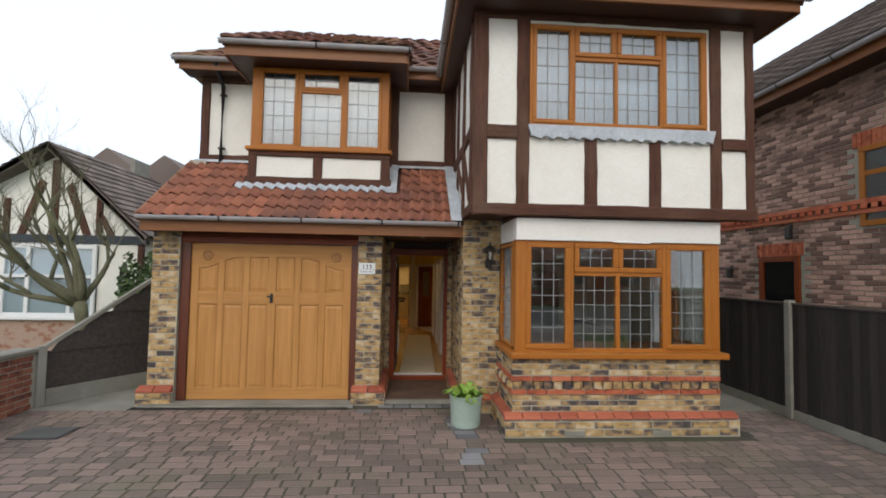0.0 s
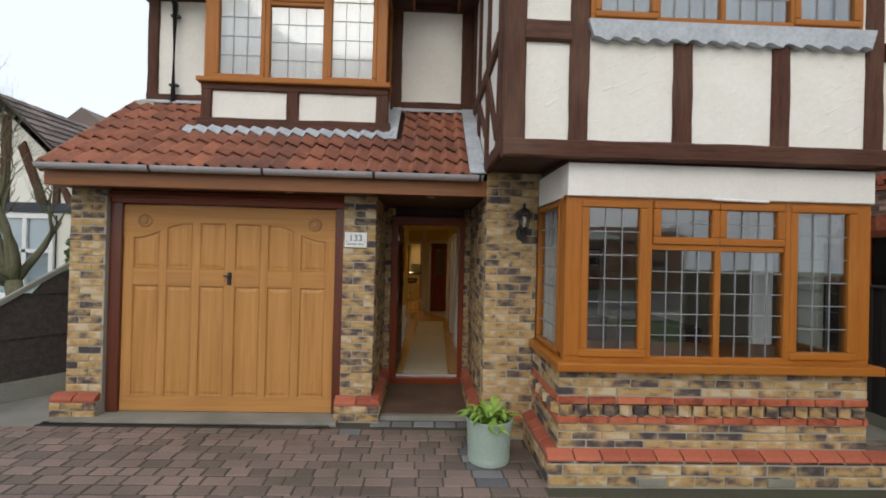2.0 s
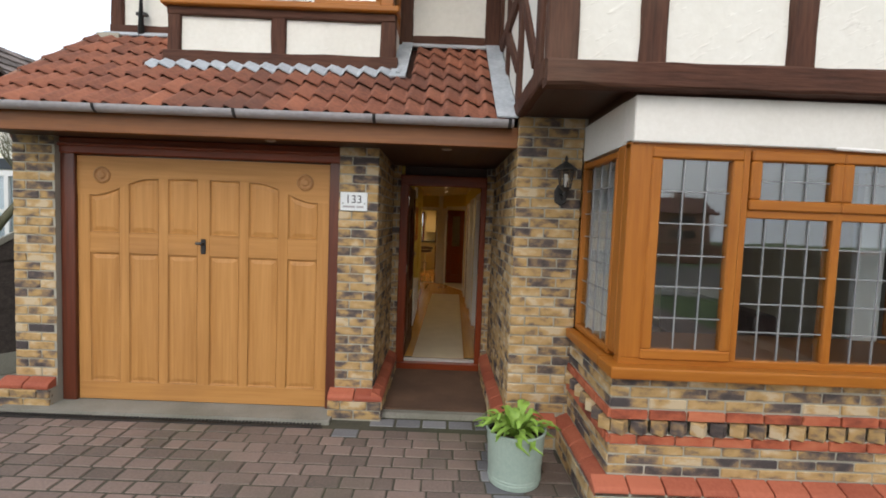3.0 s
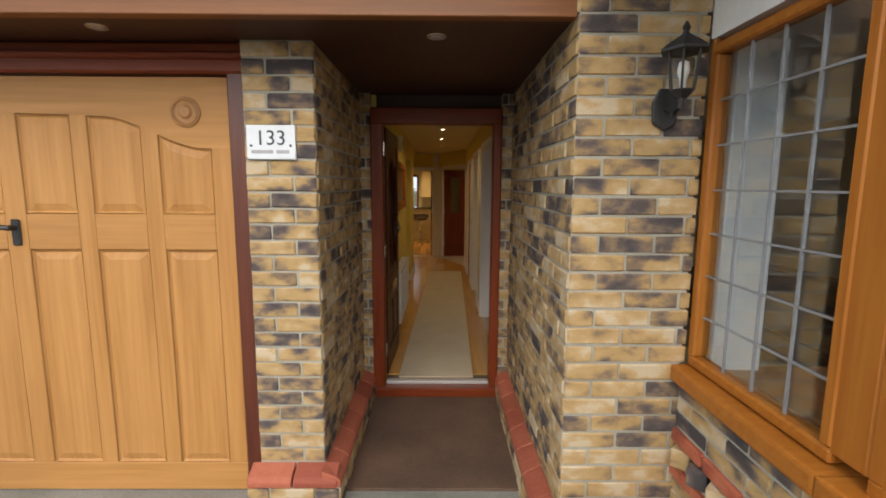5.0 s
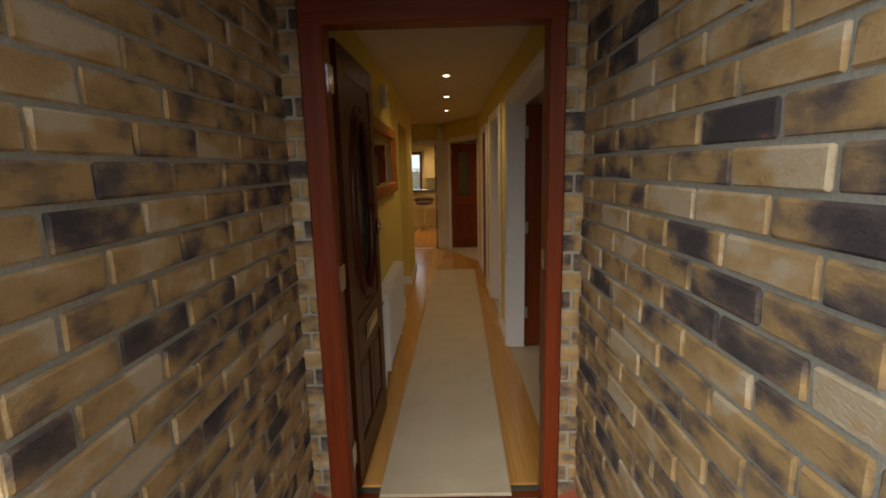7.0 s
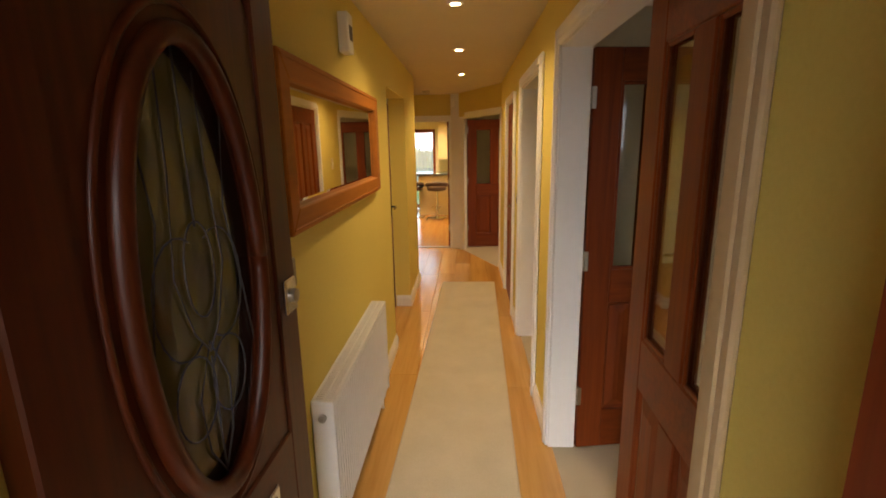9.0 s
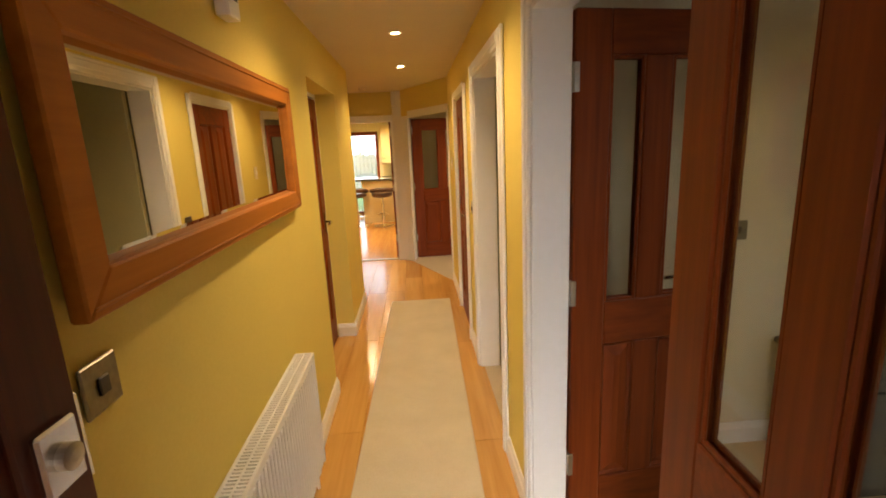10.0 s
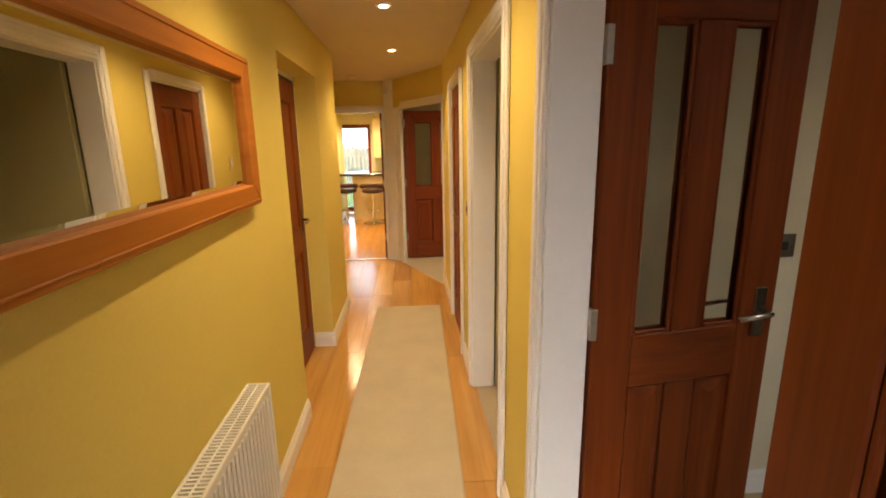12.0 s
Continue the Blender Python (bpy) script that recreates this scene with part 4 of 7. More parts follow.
gutter("gutter", -2.93, 1.17, 6.02, 2.475, "grey half-round gutter along the lean-to eave")
structure("fascia_lean_to", box(-2.92, 1.22, 6.085, 6.14, 2.285, 2.44, 0.004), FASCIA, "brown oak-coloured fascia board under the lean-to eave")

# main roof, hipped at the near corner
def slope_roof(name, corners, label, mat, tile=0.3, gauge=0.32, thick=0.1, wave=0.022):
    """A roof plane with courses of tiles; corners: eave start, eave end, top end, top start."""
    a, b, c, d = [Vector(p) for p in corners]
    nrm = (b - a).cross(d - a).normalized()
    if nrm.z < 0:
        nrm = -nrm
    root = thing(name, None, label, kind="structure")
    bm = bmesh.new()
    lo, hi = [bm.verts.new(p - nrm * thick) for p in (a, b, c, d)], [bm.verts.new(p) for p in (a, b, c, d)]
    bm.faces.new(lo[::-1]), bm.faces.new(hi)
    for i in range(4):
        bm.faces.new((lo[i], lo[(i + 1) % 4], hi[(i + 1) % 4], hi[i]))
    part("roof_deck", bm, mat, root)
    rows = max(2, int(((d - a).length + (c - b).length) / 2 / gauge))
    verts, faces = [], []
    for r in range(rows):
        f0, f1 = r / rows, min(1.0, (r + 1.12) / rows)
        p0, p1, q0, q1 = a.lerp(d, f0), b.lerp(c, f0), a.lerp(d, f1), b.lerp(c, f1)
        n = max(1, int((p1 - p0).length / (tile / 2)))
        for t in range(0, n, 2):
            base = len(verts)
            k = 4
            for i in range(k + 1):
                f = (t + 2 * i / k) / n
                f = min(f, 1.0)
                w = wave * math.sin(math.pi * 2 * i / k + 0.4)
                verts += [p0.lerp(p1, f) + nrm * (w + 0.02), p0.lerp(p1, f) + nrm * (w + 0.02 + 0.3 * 0.1), q0.lerp(q1, f) + nrm * (w + 0.02)]
            for i in range(k):
                s = base + 3 * i
                faces += [(s, s + 3, s + 4, s + 1), (s + 1, s + 4, s + 5, s + 2)]
    me = bpy.data.meshes.new("tiles")
    me.from_pydata([tuple(v) for v in verts], [], faces)
    me.materials.append(mat)
    ob = new("tiles", me)
    ob.parent = root
    tagged(ob, kind="stuff")
    return root


RZ = 6.65
slope_roof("roof_main_front", ((-3.12, 7.1, 5.0), (1.2, 7.1, 5.0), (1.2, 9.45, RZ), (-0.77, 9.45, RZ)), "red-brown tiled front slope of the main roof", TILE_FAR)
slope_roof("roof_main_hip", ((-3.12, 11.8, 5.0), (-3.12, 7.1, 5.0), (-0.77, 9.45, RZ), (-0.77, 9.5, RZ)), "red-brown tiled hip of the main roof", TILE_FAR)
slope_roof("roof_oriel_front", ((-2.15, 6.42, 5.0), (0.46, 6.42, 5.0), (-0.3, 7.25, 5.52), (-1.35, 7.25, 5.52)), "red-brown tiled roof over the oriel", TILE_FAR, 0.3, 0.2)
slope_roof("roof_oriel_left", ((-2.15, 8.2, 5.0), (-2.15, 6.42, 5.0), (-1.35, 7.25, 5.52), (-1.35, 8.0, 5.52)), "red-brown tiled side of the oriel roof", TILE_FAR, 0.3, 0.2)
slope_roof("roof_oriel_right", ((0.46, 6.42, 5.0), (0.46, 8.2, 5.0), (-0.3, 8.0, 5.52), (-0.3, 7.25, 5.52)), "red-brown tiled side of the oriel roof", TILE_FAR, 0.3, 0.2)
slope_roof("roof_gable_front", ((0.95, 4.66, 4.95), (4.85, 4.66, 4.95), (2.9, 7.2, 6.7), (2.85, 7.2, 6.7)), "brown tiled front slope over the gable", TILE_FAR)
slope_roof("roof_gable_left", ((0.95, 9.5, 4.95), (0.95, 4.66, 4.95), (2.85, 7.2, 6.7), (2.85, 9.5, 6.7)), "brown tiled side slope over the gable", TILE_FAR)
slope_roof("roof_gable_right", ((4.85, 4.66, 4.95), (4.85, 9.5, 4.95), (2.9, 9.5, 6.7), (2.9, 7.2, 6.7)), "brown tiled side slope over the gable", TILE_FAR)
for nm, args in (("main", (-3.05, 1.0, 7.16, 7.52)), ("oriel", (-2.1, 0.41, 6.48, 6.86)), ("gable", (1.0, 4.8, 4.72, 5.12))):
    x0, x1, y0, y1 = args
    zz = 4.86 if nm == "main" else 4.80
    structure("soffit_" + nm, box(x0, x1, y0, y1, zz, zz + 0.03), SOFFIT, "dark boarded soffit under the eave")
    structure("fascia_" + nm, box(x0, x1, y0 - 0.03, y0, zz - 0.02, zz + 0.16, 0.004), FASCIA, "brown fascia board under the roof edge")
structure("soffit_gable_side", box(1.0, 1.22, 5.12, 7.5, 4.80, 4.83), SOFFIT, "dark boarded soffit along the side eave")
structure("fascia_gable_side", box(0.97, 1.0, 4.72, 7.5, 4.78, 4.96, 0.004), FASCIA, "dark fascia board along the side eave")
structure("fascia_gable_end", box(4.8, 4.83, 4.72, 9.0, 4.78, 4.96, 0.004), FASCIA, "dark fascia board along the far eave")
structure("soffit_gable_end", box(4.54, 4.8, 5.12, 9.0, 4.80, 4.83), SOFFIT, "dark boarded soffit along the far eave")
structure("fascia_oriel_side", box(0.41, 0.44, 6.48, 7.5, 4.78, 4.96, 0.004), FASCIA, "dark fascia of the oriel roof")
structure("soffit_oriel_side", box(0.16, 0.41, 6.86, 7.5, 4.80, 4.83), SOFFIT, "dark soffit of the oriel roof")
structure("fascia_oriel_side", box(-2.13, -2.10, 6.48, 7.5, 4.78, 4.96, 0.004), FASCIA, "dark fascia of the oriel roof")
structure("soffit_oriel_side", box(-2.1, -1.84, 6.86, 7.5, 4.80, 4.83), SOFFIT, "dark soffit of the oriel roof")
gutter("gutter", -3.12, -2.1, 7.07, 5.0, "grey half-round gutter on the main eave")
gutter("gutter", 0.4, 1.0, 7.07, 5.0, "grey half-round gutter on the main eave")
gutter("gutter", -2.17, 0.48, 6.40, 4.97, "grey half-round gutter round the oriel roof")
gutter("gutter", 0.93, 4.9, 4.64, 4.94, "grey half-round gutter on the gable eave")
gutter("gutter", 4.66, 7.4, 0.92, 4.94, "dark half-round gutter on the side eave", "y")
# ---- brickwork details ----


def cap_mesh(length):
    key = ("cap", round(length, 3))
    if key not in BRICK_MESHES:
        bm = poly([(-0.095, 0.0), (-0.095, 0.03), (-0.078, 0.05), (0.0, 0.085), (0.0, 0.0)], 0.0, length, "x", 0.004)
        BRICK_MESHES[key] = mesh_of(bm, "cap_tile", TILE_RED)
    return BRICK_MESHES[key]


def cap_run(parent, x, y, turn, length, z, unit=0.215):
    n = max(1, round(length / unit))
    for i in range(n):
        piece("cap_tile", cap_mesh(length / n - 0.009), parent, pose(x, y, 0, 0, 0, turn) @ pose(i * length / n, 0, z))


def plinth(parent, x, y, turn, length, z1=0.17, out=0.088):
    """A projecting brick plinth with a sloping red cap, against a wall face."""
    base = pose(x, y, 0, 0, 0, turn)
    part("plinth", box(0, length, -out + 0.006, 0.0, 0.0, z1), MORTAR, parent, m=base)
    dx, dy = math.sin(radians(turn)) * out, -math.cos(radians(turn)) * out
    brick_run(parent, x + dx, y + dy, turn, length, 0.012, z1, STOCK, depth=0.05)
    cap_run(parent, x, y, turn, length, z1)


brick_run(pier_l, -2.93, 6.445, 0, 0.35, 0.255, TOP, STOCK, seed=2)
plinth(pier_l, -3.02, 6.445, 0, 0.44)
brick_run(wall_pl, -0.20, 6.445, 0, 0.325, 0.255, TOP, STOCK, seed=3)
brick_run(wall_pl, 0.125, 6.445, 90, 1.26, 0.255, TOP, STOCK, seed=4, shift=0.1)
plinth(wall_pl, -0.24, 6.445, 0, 0.45)
plinth(wall_pl, 0.125, 6.36, 90, 1.34)
brick_run(wall_pr, 1.225, 6.065, 0, 0.49, 0.255, 2.52, STOCK, seed=5)
brick_run(wall_pr, 1.225, 7.70, -90, 1.635, 0.255, 2.52, STOCK, seed=6, shift=0.05)
plinth(wall_pr, 1.14, 6.065, 0, 0.47)
plinth(wall_pr, 1.225, 7.70, -90, 1.72)
brick_run(ret_l, 0.125, 7.65, 0, 0.078, 0.06, TOP, STOCK, seed=7, unit=0.09)
brick_run(ret_r, 1.147, 7.65, 0, 0.078, 0.06, TOP, STOCK, seed=8, unit=0.09)
# bay base courses
for x, y, turn, L in ((1.70, 5.185, 0, 2.45), (1.70, 6.065, -90, 0.88)):
    brick_run(bay, x, y, turn, L, 0.665, 0.865, STOCK, course=0.067, seed=11)
    brick_run(bay, x, y, turn, L, 0.60, 0.665, REDBRICK, proud=0.018, seed=12)
    brick_run(bay, x, y, turn, L, 0.45, 0.515, REDBRICK, proud=0.018, seed=13, shift=0.06)
    brick_run(bay, x, y, turn, L, 0.265, 0.45, STOCK, course=0.0617, seed=14)
    n = int(L / 0.113)
    for i in range(n):
        piece("dentil_brick", brick_mesh(0.075, 0.075, 0.078, STOCK, i % 4), bay, pose(x, y, 0, 0, 0, turn) @ pose((i + 0.5) * L / n, -0.05, 0.518, 0, 0, 45))
brick_run(bay, 1.605, 5.09, 0, 2.715, 0.012, 0.18, STOCK, seed=15, depth=0.05)
brick_run(bay, 1.605, 6.0, -90, 0.91, 0.012, 0.18, STOCK, seed=16, depth=0.05)
cap_run(bay, 1.60, 5.185, 0, 2.72, 0.18)
cap_run(bay, 1.70, 6.065, -90, 0.88, 0.18)
for xa in (2.28, 3.28):
    part("air_vent", box(xa, xa + 0.22, 5.072, 5.10, 0.02, 0.08, 0.004), CONCRETE, bay, "pale clay air brick")

# ---- porch floor, mat, drain ----
structure("porch_floor", box(0.125, 1.225, 6.44, 7.86, 0.0, 0.05), CONCRETE, "concrete porch floor")
mat_ob = part("doormat", box(0.215, 1.135, 6.50, 7.66, 0.05, 0.066, 0.005), MAT)
tagged(mat_ob, "worn brown coir mat filling the porch floor", "doormat")
drain = thing("channel_drain", pose(-3.02, 6.19, 0.0), "narrow dark grated channel drain before the garage", "drain")
part("channel", box(0, 2.78, 0, 0.012, 0, 0.012), BLACK_IRON, drain)
part("channel", box(0, 2.78, 0.088, 0.10, 0, 0.012), BLACK_IRON, drain)
for i in range(92):
    part("slat", box(0.01 + i * 0.03, 0.024 + i * 0.03, 0.012, 0.088, 0.0, 0.010), BLACK_IRON, drain)
cover = thing("manhole_cover", pose(-3.38, 5.35, 0.0), "dark square manhole cover set in the paving", "manhole cover")
part("frame", box(-0.26, 0.26, -0.19, 0.19, 0.0, 0.008, 0.003), BLACK_IRON, cover)
part("lid", box(-0.235, 0.235, -0.165, 0.165, 0.008, 0.013, 0.002), SLATE, cover)

# ---- garage door ----
GX0, GX1, GZ0, GZ1 = -2.46, -0.295, 0.04, 2.155
gframe = structure("garage_door_frame", box(-2.58, GX0, 6.495, 6.60, 0.035, 2.27, 0.006), FRAME_V, "dark mahogany frame round the garage door")
part("jamb", box(GX1, -0.20, 6.495, 6.60, 0.035, 2.27, 0.006), FRAME_V, gframe)
part("head", box(-2.58, -0.20, 6.48, 6.60, 2.165, 2.30, 0.01), MAHOG_H, gframe)
part("head_moulding", box(-2.578, -0.202, 6.455, 6.482, 2.225, 2.255, 0.008), MAHOG_H, gframe)


def fielded(u0, u1, z0, z1, y, top=None):
    """A raised and fielded panel; top: the outline's upper edge as a function of u."""
    bm = bmesh.new()
    k = 10

    def ring(inset, depth):
        a, b, c = u0 + inset, u1 - inset, z0 + inset
        pts = [(a, c), (b, c)]
        for i in range(k + 1):
            u = b + (a - b) * i / k
            pts.append((u, (top(u) if top else z1) - inset))
        return [bm.verts.new((u, y + depth, z)) for u, z in pts]
    loops = [ring(0.0, 0.02), ring(0.004, 0.004), ring(0.014, 0.012), ring(0.05, 0.002)]
    for p, q in zip(loops, loops[1:]):
        for i in range(len(p)):
            bm.faces.new((p[i], p[(i + 1) % len(p)], q[(i + 1) % len(p)], q[i]))
    bm.faces.new(loops[-1])
    return bm


garage = thing("garage_door", pose(GX0, 6.53, GZ0), "honey-stained timber up-and-over garage door with raised panels", "garage door")
GW, GH = GX1 - GX0, GZ1 - GZ0
part("core", box(0.0, GW, 0.022, 0.05, 0, GH), GARAGE_V, garage)
stile_w = [0.105, 0.082, 0.082, 0.105, 0.082, 0.082, 0.105]
cell_w = (GW - sum(stile_w)) / 6


def ogee(u):
    d = abs(u - GW / 2) / (GW / 2)
    if d < 0.42:
        return 1.945 - 0.01 * (d / 0.42) ** 2
    s = min((d - 0.42) / 0.46, 1)
    return 1.935 - 0.15 * (3 * s ** 2 - 2 * s ** 3)


u = 0.0
for i, w in enumerate(stile_w):
    part("stile", box(u, u + w, 0.0, 0.022, 0.155, 1.98, 0.003), GARAGE_V, garage)
    if i < 6:
        a, b = u + w, u + w + cell_w
        part("panel", fielded(a, b, 0.155, 1.29, 0.0), GARAGE_V, garage)
        part("panel", fielded(a, b, 1.467, 1.9, 0.0, ogee), GARAGE_V, garage)
        part("rail", box(a, b, 0.0, 0.022, 1.29, 1.467, 0.003), GARAGE_H, garage)
    u += w + cell_w
part("rail", box(0, GW, -0.001, 0.022, 0.0, 0.155, 0.003), GARAGE_H, garage)
edge = [(GW * i / 60, ogee(GW * i / 60)) for i in range(61)]
part("top_rail", poly(edge + [(GW, GH), (0, GH)], -0.002, 0.022), GARAGE_H, garage)
for cx in (0.215, GW - 0.215):
    bm = lathe([(0.072, 0.0), (0.072, 0.007), (0.058, 0.014), (0.05, 0.006), (0.034, 0.004), (0.024, 0.014), (0.001, 0.016)], 24)
    part("rosette", bm, ROSETTE, garage, "carved round rosette", m=pose(cx, -0.002, 1.955, 90))
hd = part("handle_plate", box(GW / 2 - 0.022, GW / 2 + 0.022, -0.014, 0.0, 1.31, 1.44, 0.006), BLACK, garage, "black handle plate")
part("lever", tube([(GW / 2, -0.014, 1.40), (GW / 2, -0.05, 1.40), (GW / 2 - 0.04, -0.055, 1.405)], [0.012, 0.014, 0.012], 8), BLACK, hd)

# ---- number plate ----
plate = thing("house_number_plate", pose(-0.185, 6.425, 1.77), "white house number plate with dark figures on the brick pier", "number plate")
part("plate", box(0, 0.225, -0.004, 0.012, 0, 0.155, 0.003), PLATE, plate)


def text_part(body, size, x, z, parent, mat, y=-0.0055):
    cu = bpy.data.curves.new("lettering", "FONT")
    cu.body, cu.size, cu.extrude, cu.align_x = body, size, 0.0008, "CENTER"
    cu.materials.append(mat)
    ob = new("lettering", cu)
    ob.parent = parent
    ob.matrix_basis = pose(x, y, z, 90)
    return ob


text_part("133", 0.095, 0.1125, 0.065, plate, INK)
for ua, ub in ((0.022, 0.122), (0.136, 0.196)):
    part("lettering_bar", box(ua, ub, -0.0052, -0.004, 0.026, 0.042), GUTTER, plate)
for px in (0.022, 0.203):
    part("screw", lathe([(0.006, 0), (0.006, 0.003), (0.003, 0.004)], 10), INK, plate, m=pose(px, -0.004, 0.062, 90))

# ---- coach lamp ----
coach = thing("wall_lantern", pose(1.555, 6.055, 1.89), "black coach lantern with clear panes on the brick wall", "wall lamp")
part("back_plate", poly([(-0.05, 0.0), (0.0, -0.03), (0.05, 0.0), (0.058, 0.09), (0.03, 0.15), (-0.03, 0.15), (-0.058, 0.09)], -0.018, 0.0, "y", 0.005), BLACK_IRON, coach)
part("arm", tube([(0, -0.018, 0.06), (0, -0.08, 0.03), (0, -0.145, 0.05), (0, -0.15, 0.10)], [0.012, 0.013, 0.013, 0.012], 8), BLACK_IRON, coach)
part("base_cup", lathe([(0.018, 0.085), (0.03, 0.095), (0.045, 0.11), (0.05, 0.118)], 6, 0, -0.15), BLACK_IRON, coach)
for i in range(6):
    a = 2 * math.pi * i / 6
    b = 2 * math.pi * (i + 1) / 6
    part("bar", tube([(0.047 * math.cos(a), -0.15 + 0.047 * math.sin(a), 0.115), (0.066 * math.cos(a), -0.15 + 0.066 * math.sin(a), 0.27)], 0.005, 6), BLACK_IRON, coach)
    bm = bmesh.new()
    q = [bm.verts.new((r * math.cos(t), -0.15 + r * math.sin(t), z)) for r, t, z in ((0.044, a, 0.118), (0.044, b, 0.118), (0.063, b, 0.268), (0.063, a, 0.268))]
    bm.faces.new(q)
    pn = part("pane", bm, GLASS_IN, coach)
    pn.visible_shadow = False
part("bulb", lathe([(0.012, 0.118), (0.014, 0.16), (0.025, 0.19), (0.02, 0.225), (0.004, 0.235)], 12, 0, -0.15), WHITE, coach, "white lamp bulb", True)
coach.scale = (0.86, 0.86, 0.86)
part("cap", lathe([(0.098, 0.265), (0.098, 0.275), (0.06, 0.305), (0.03, 0.325), (0.016, 0.335), (0.012, 0.35), (0.018, 0.36), (0.004, 0.385)], 6, 0, -0.15), BLACK_IRON, coach)

# ---- planter ----
pot = thing("planter", pose(1.22, 5.56, 0.0), "sage green round metal planter with strap-leaved plant", "planter")
part("pot", lathe([(0.165, 0.0), (0.170, 0.004), (0.172, 0.03), (0.178, 0.035), (0.174, 0.045), (0.178, 0.055), (0.175, 0.062), (0.192, 0.34), (0.2, 0.345), (0.2, 0.362), (0.19, 0.364), (0.184, 0.34), (0.18, 0.30)], 40), POT, pot, smooth=False)
part("soil", lathe([(0.001, 0.30), (0.17, 0.305), (0.182, 0.318)][::-1], 24), SOIL, pot)
rng = random.Random(5)
for i in range(64):
    a, reach, h = rng.uniform(0, 6.283), rng.uniform(0.09, 0.26), rng.uniform(0.06, 0.19)
    bm = bmesh.new()
    L, Rr = [], []
    rad0 = rng.uniform(0, 0.07)
    for k in range(6):
        t = k / 5
        rr = rad0 + reach * t
        z = 0.31 + h * math.sin(min(t * 2.0, 2.1) * 0.95) * 1.05 - 0.06 * t * t
        w = 0.022 * (0.5 + 1.6 * t) * (1 - t) ** 0.6 + 0.003
        tw = rng.uniform(-0.15, 0.15)
        c, s2 = math.cos(a + tw * t), math.sin(a + tw * t)
        L.append(bm.verts.new((rr * c - w * s2, rr * s2 + w * c, z + w * 0.3)))
        Rr.append(bm.verts.new((rr * c + w * s2, rr * s2 - w * c, z + w * 0.3)))
    mid_v = [bm.verts.new((0.5 * (p.co.x + q.co.x), 0.5 * (p.co.y + q.co.y), p.co.z - 0.008)) for p, q in zip(L, Rr)]
    for k in range(5):
        bm.faces.new((L[k], L[k + 1], mid_v[k + 1], mid_v[k]))
        bm.faces.new((mid_v[k], mid_v[k + 1], Rr[k + 1], Rr[k]))
    part("leaf", bm, LEAF, pot, smooth=True)

for fx, fy in ((0.687, 6.374), (-0.719, 6.279)):
    fit_ = thing("soffit_downlight", pose(fx, fy, 2.30), "small unlit steel downlight in the porch soffit", "downlight", "porch downlights")
    part("bezel", lathe([(0.03, -0.006), (0.042, -0.004), (0.044, 0.0)], 20), BRASSY, fit_)
    part("lens", lathe([(0.024, -0.009), (0.026, -0.006)], 16), GUTTER, fit_)

# ---- rainwater pipe ----
pipe = thing("downpipe", pose(-2.5, 7.44, 3.45), "black downpipe on the upper wall", "downpipe")
part("pipe", tube([(0, 0, 0.0), (0, 0, 1.25), (0, -0.33, 1.5)], 0.034, 10), BLACK, pipe, smooth=True)
for z in (0.25, 1.1):
    part("bracket", box(-0.05, 0.05, -0.01, 0.05, z, z + 0.03, 0.004), BLACK, pipe)

# ---- front door ----
FX0, FX1 = 0.295, 1.083
fdoor_frame = structure("door_frame_front", box(0.205, FX0, 7.62, 7.71, 0.06, 2.19, 0.006), MAHOG_V, "mahogany frame round the open front door")
part("jamb", box(FX1, 1.145, 7.62, 7.71, 0.06, 2.19, 0.006), MAHOG_V, fdoor_frame)
part("head", box(0.205, 1.145, 7.615, 7.71, 2.085, 2.20, 0.008), MAHOG_H, fdoor_frame)
part("sill", box(0.205, 1.145, 7.58, 7.80, 0.05, 0.130, 0.01), MAHOG_H, fdoor_frame)
part("threshold", box(FX0, FX1, 7.665, 7.72, 0.130, 0.154, 0.004), ALU, fdoor_frame, "pale aluminium threshold strip")
part("strike_plate", box(FX1 - 0.003, FX1 + 0.01, 7.645, 7.69, 1.19, 1.27, 0.002), CHROME, fdoor_frame)
for z in (0.4, 1.17, 1.915):
    part("hinge", box(FX0 - 0.012, FX0 + 0.006, 7.64, 7.715, z - 0.05, z + 0.05, 0.002), CHROME, fdoor_frame, "bright steel hinge")

front = thing("front_door", pose(0.298, 7.79, F + 0.006, 0, 0, 88.4), "open mahogany front door with an oval leaded glass light", "door")
DW, DH, DT = 0.745, 1.93, 0.044
OA, OB, OU, OZ = 0.185, 0.41, 0.372, 1.25


def oval_panel(u0, u1, z0, z1, a, b, y0, y1):
    bm = bmesh.new()
    N = 64
    hole, rim = [], []
    for i in range(N):
        t = 2 * math.pi * i / N
        c, s = math.cos(t), math.sin(t)
        hole.append((OU + a * c, OZ + b * s))
        k = min(((u1 - OU) if c > 0 else (OU - u0)) / max(abs(c), 1e-6), ((z1 - OZ) if s > 0 else (OZ - z0)) / max(abs(s), 1e-6))
        rim.append((OU + k * c, OZ + k * s))
    vs = [[bm.verts.new((p, y, q)) for p, q in loop] for loop in (hole, rim) for y in (y0, y1)]
    for i in range(N):
        j = (i + 1) % N
        bm.faces.new((vs[0][i], vs[0][j], vs[2][j], vs[2][i]))
        bm.faces.new((vs[1][i], vs[3][i], vs[3][j], vs[1][j]))
        bm.faces.new((vs[0][i], vs[1][i], vs[1][j], vs[0][j]))
    return bm


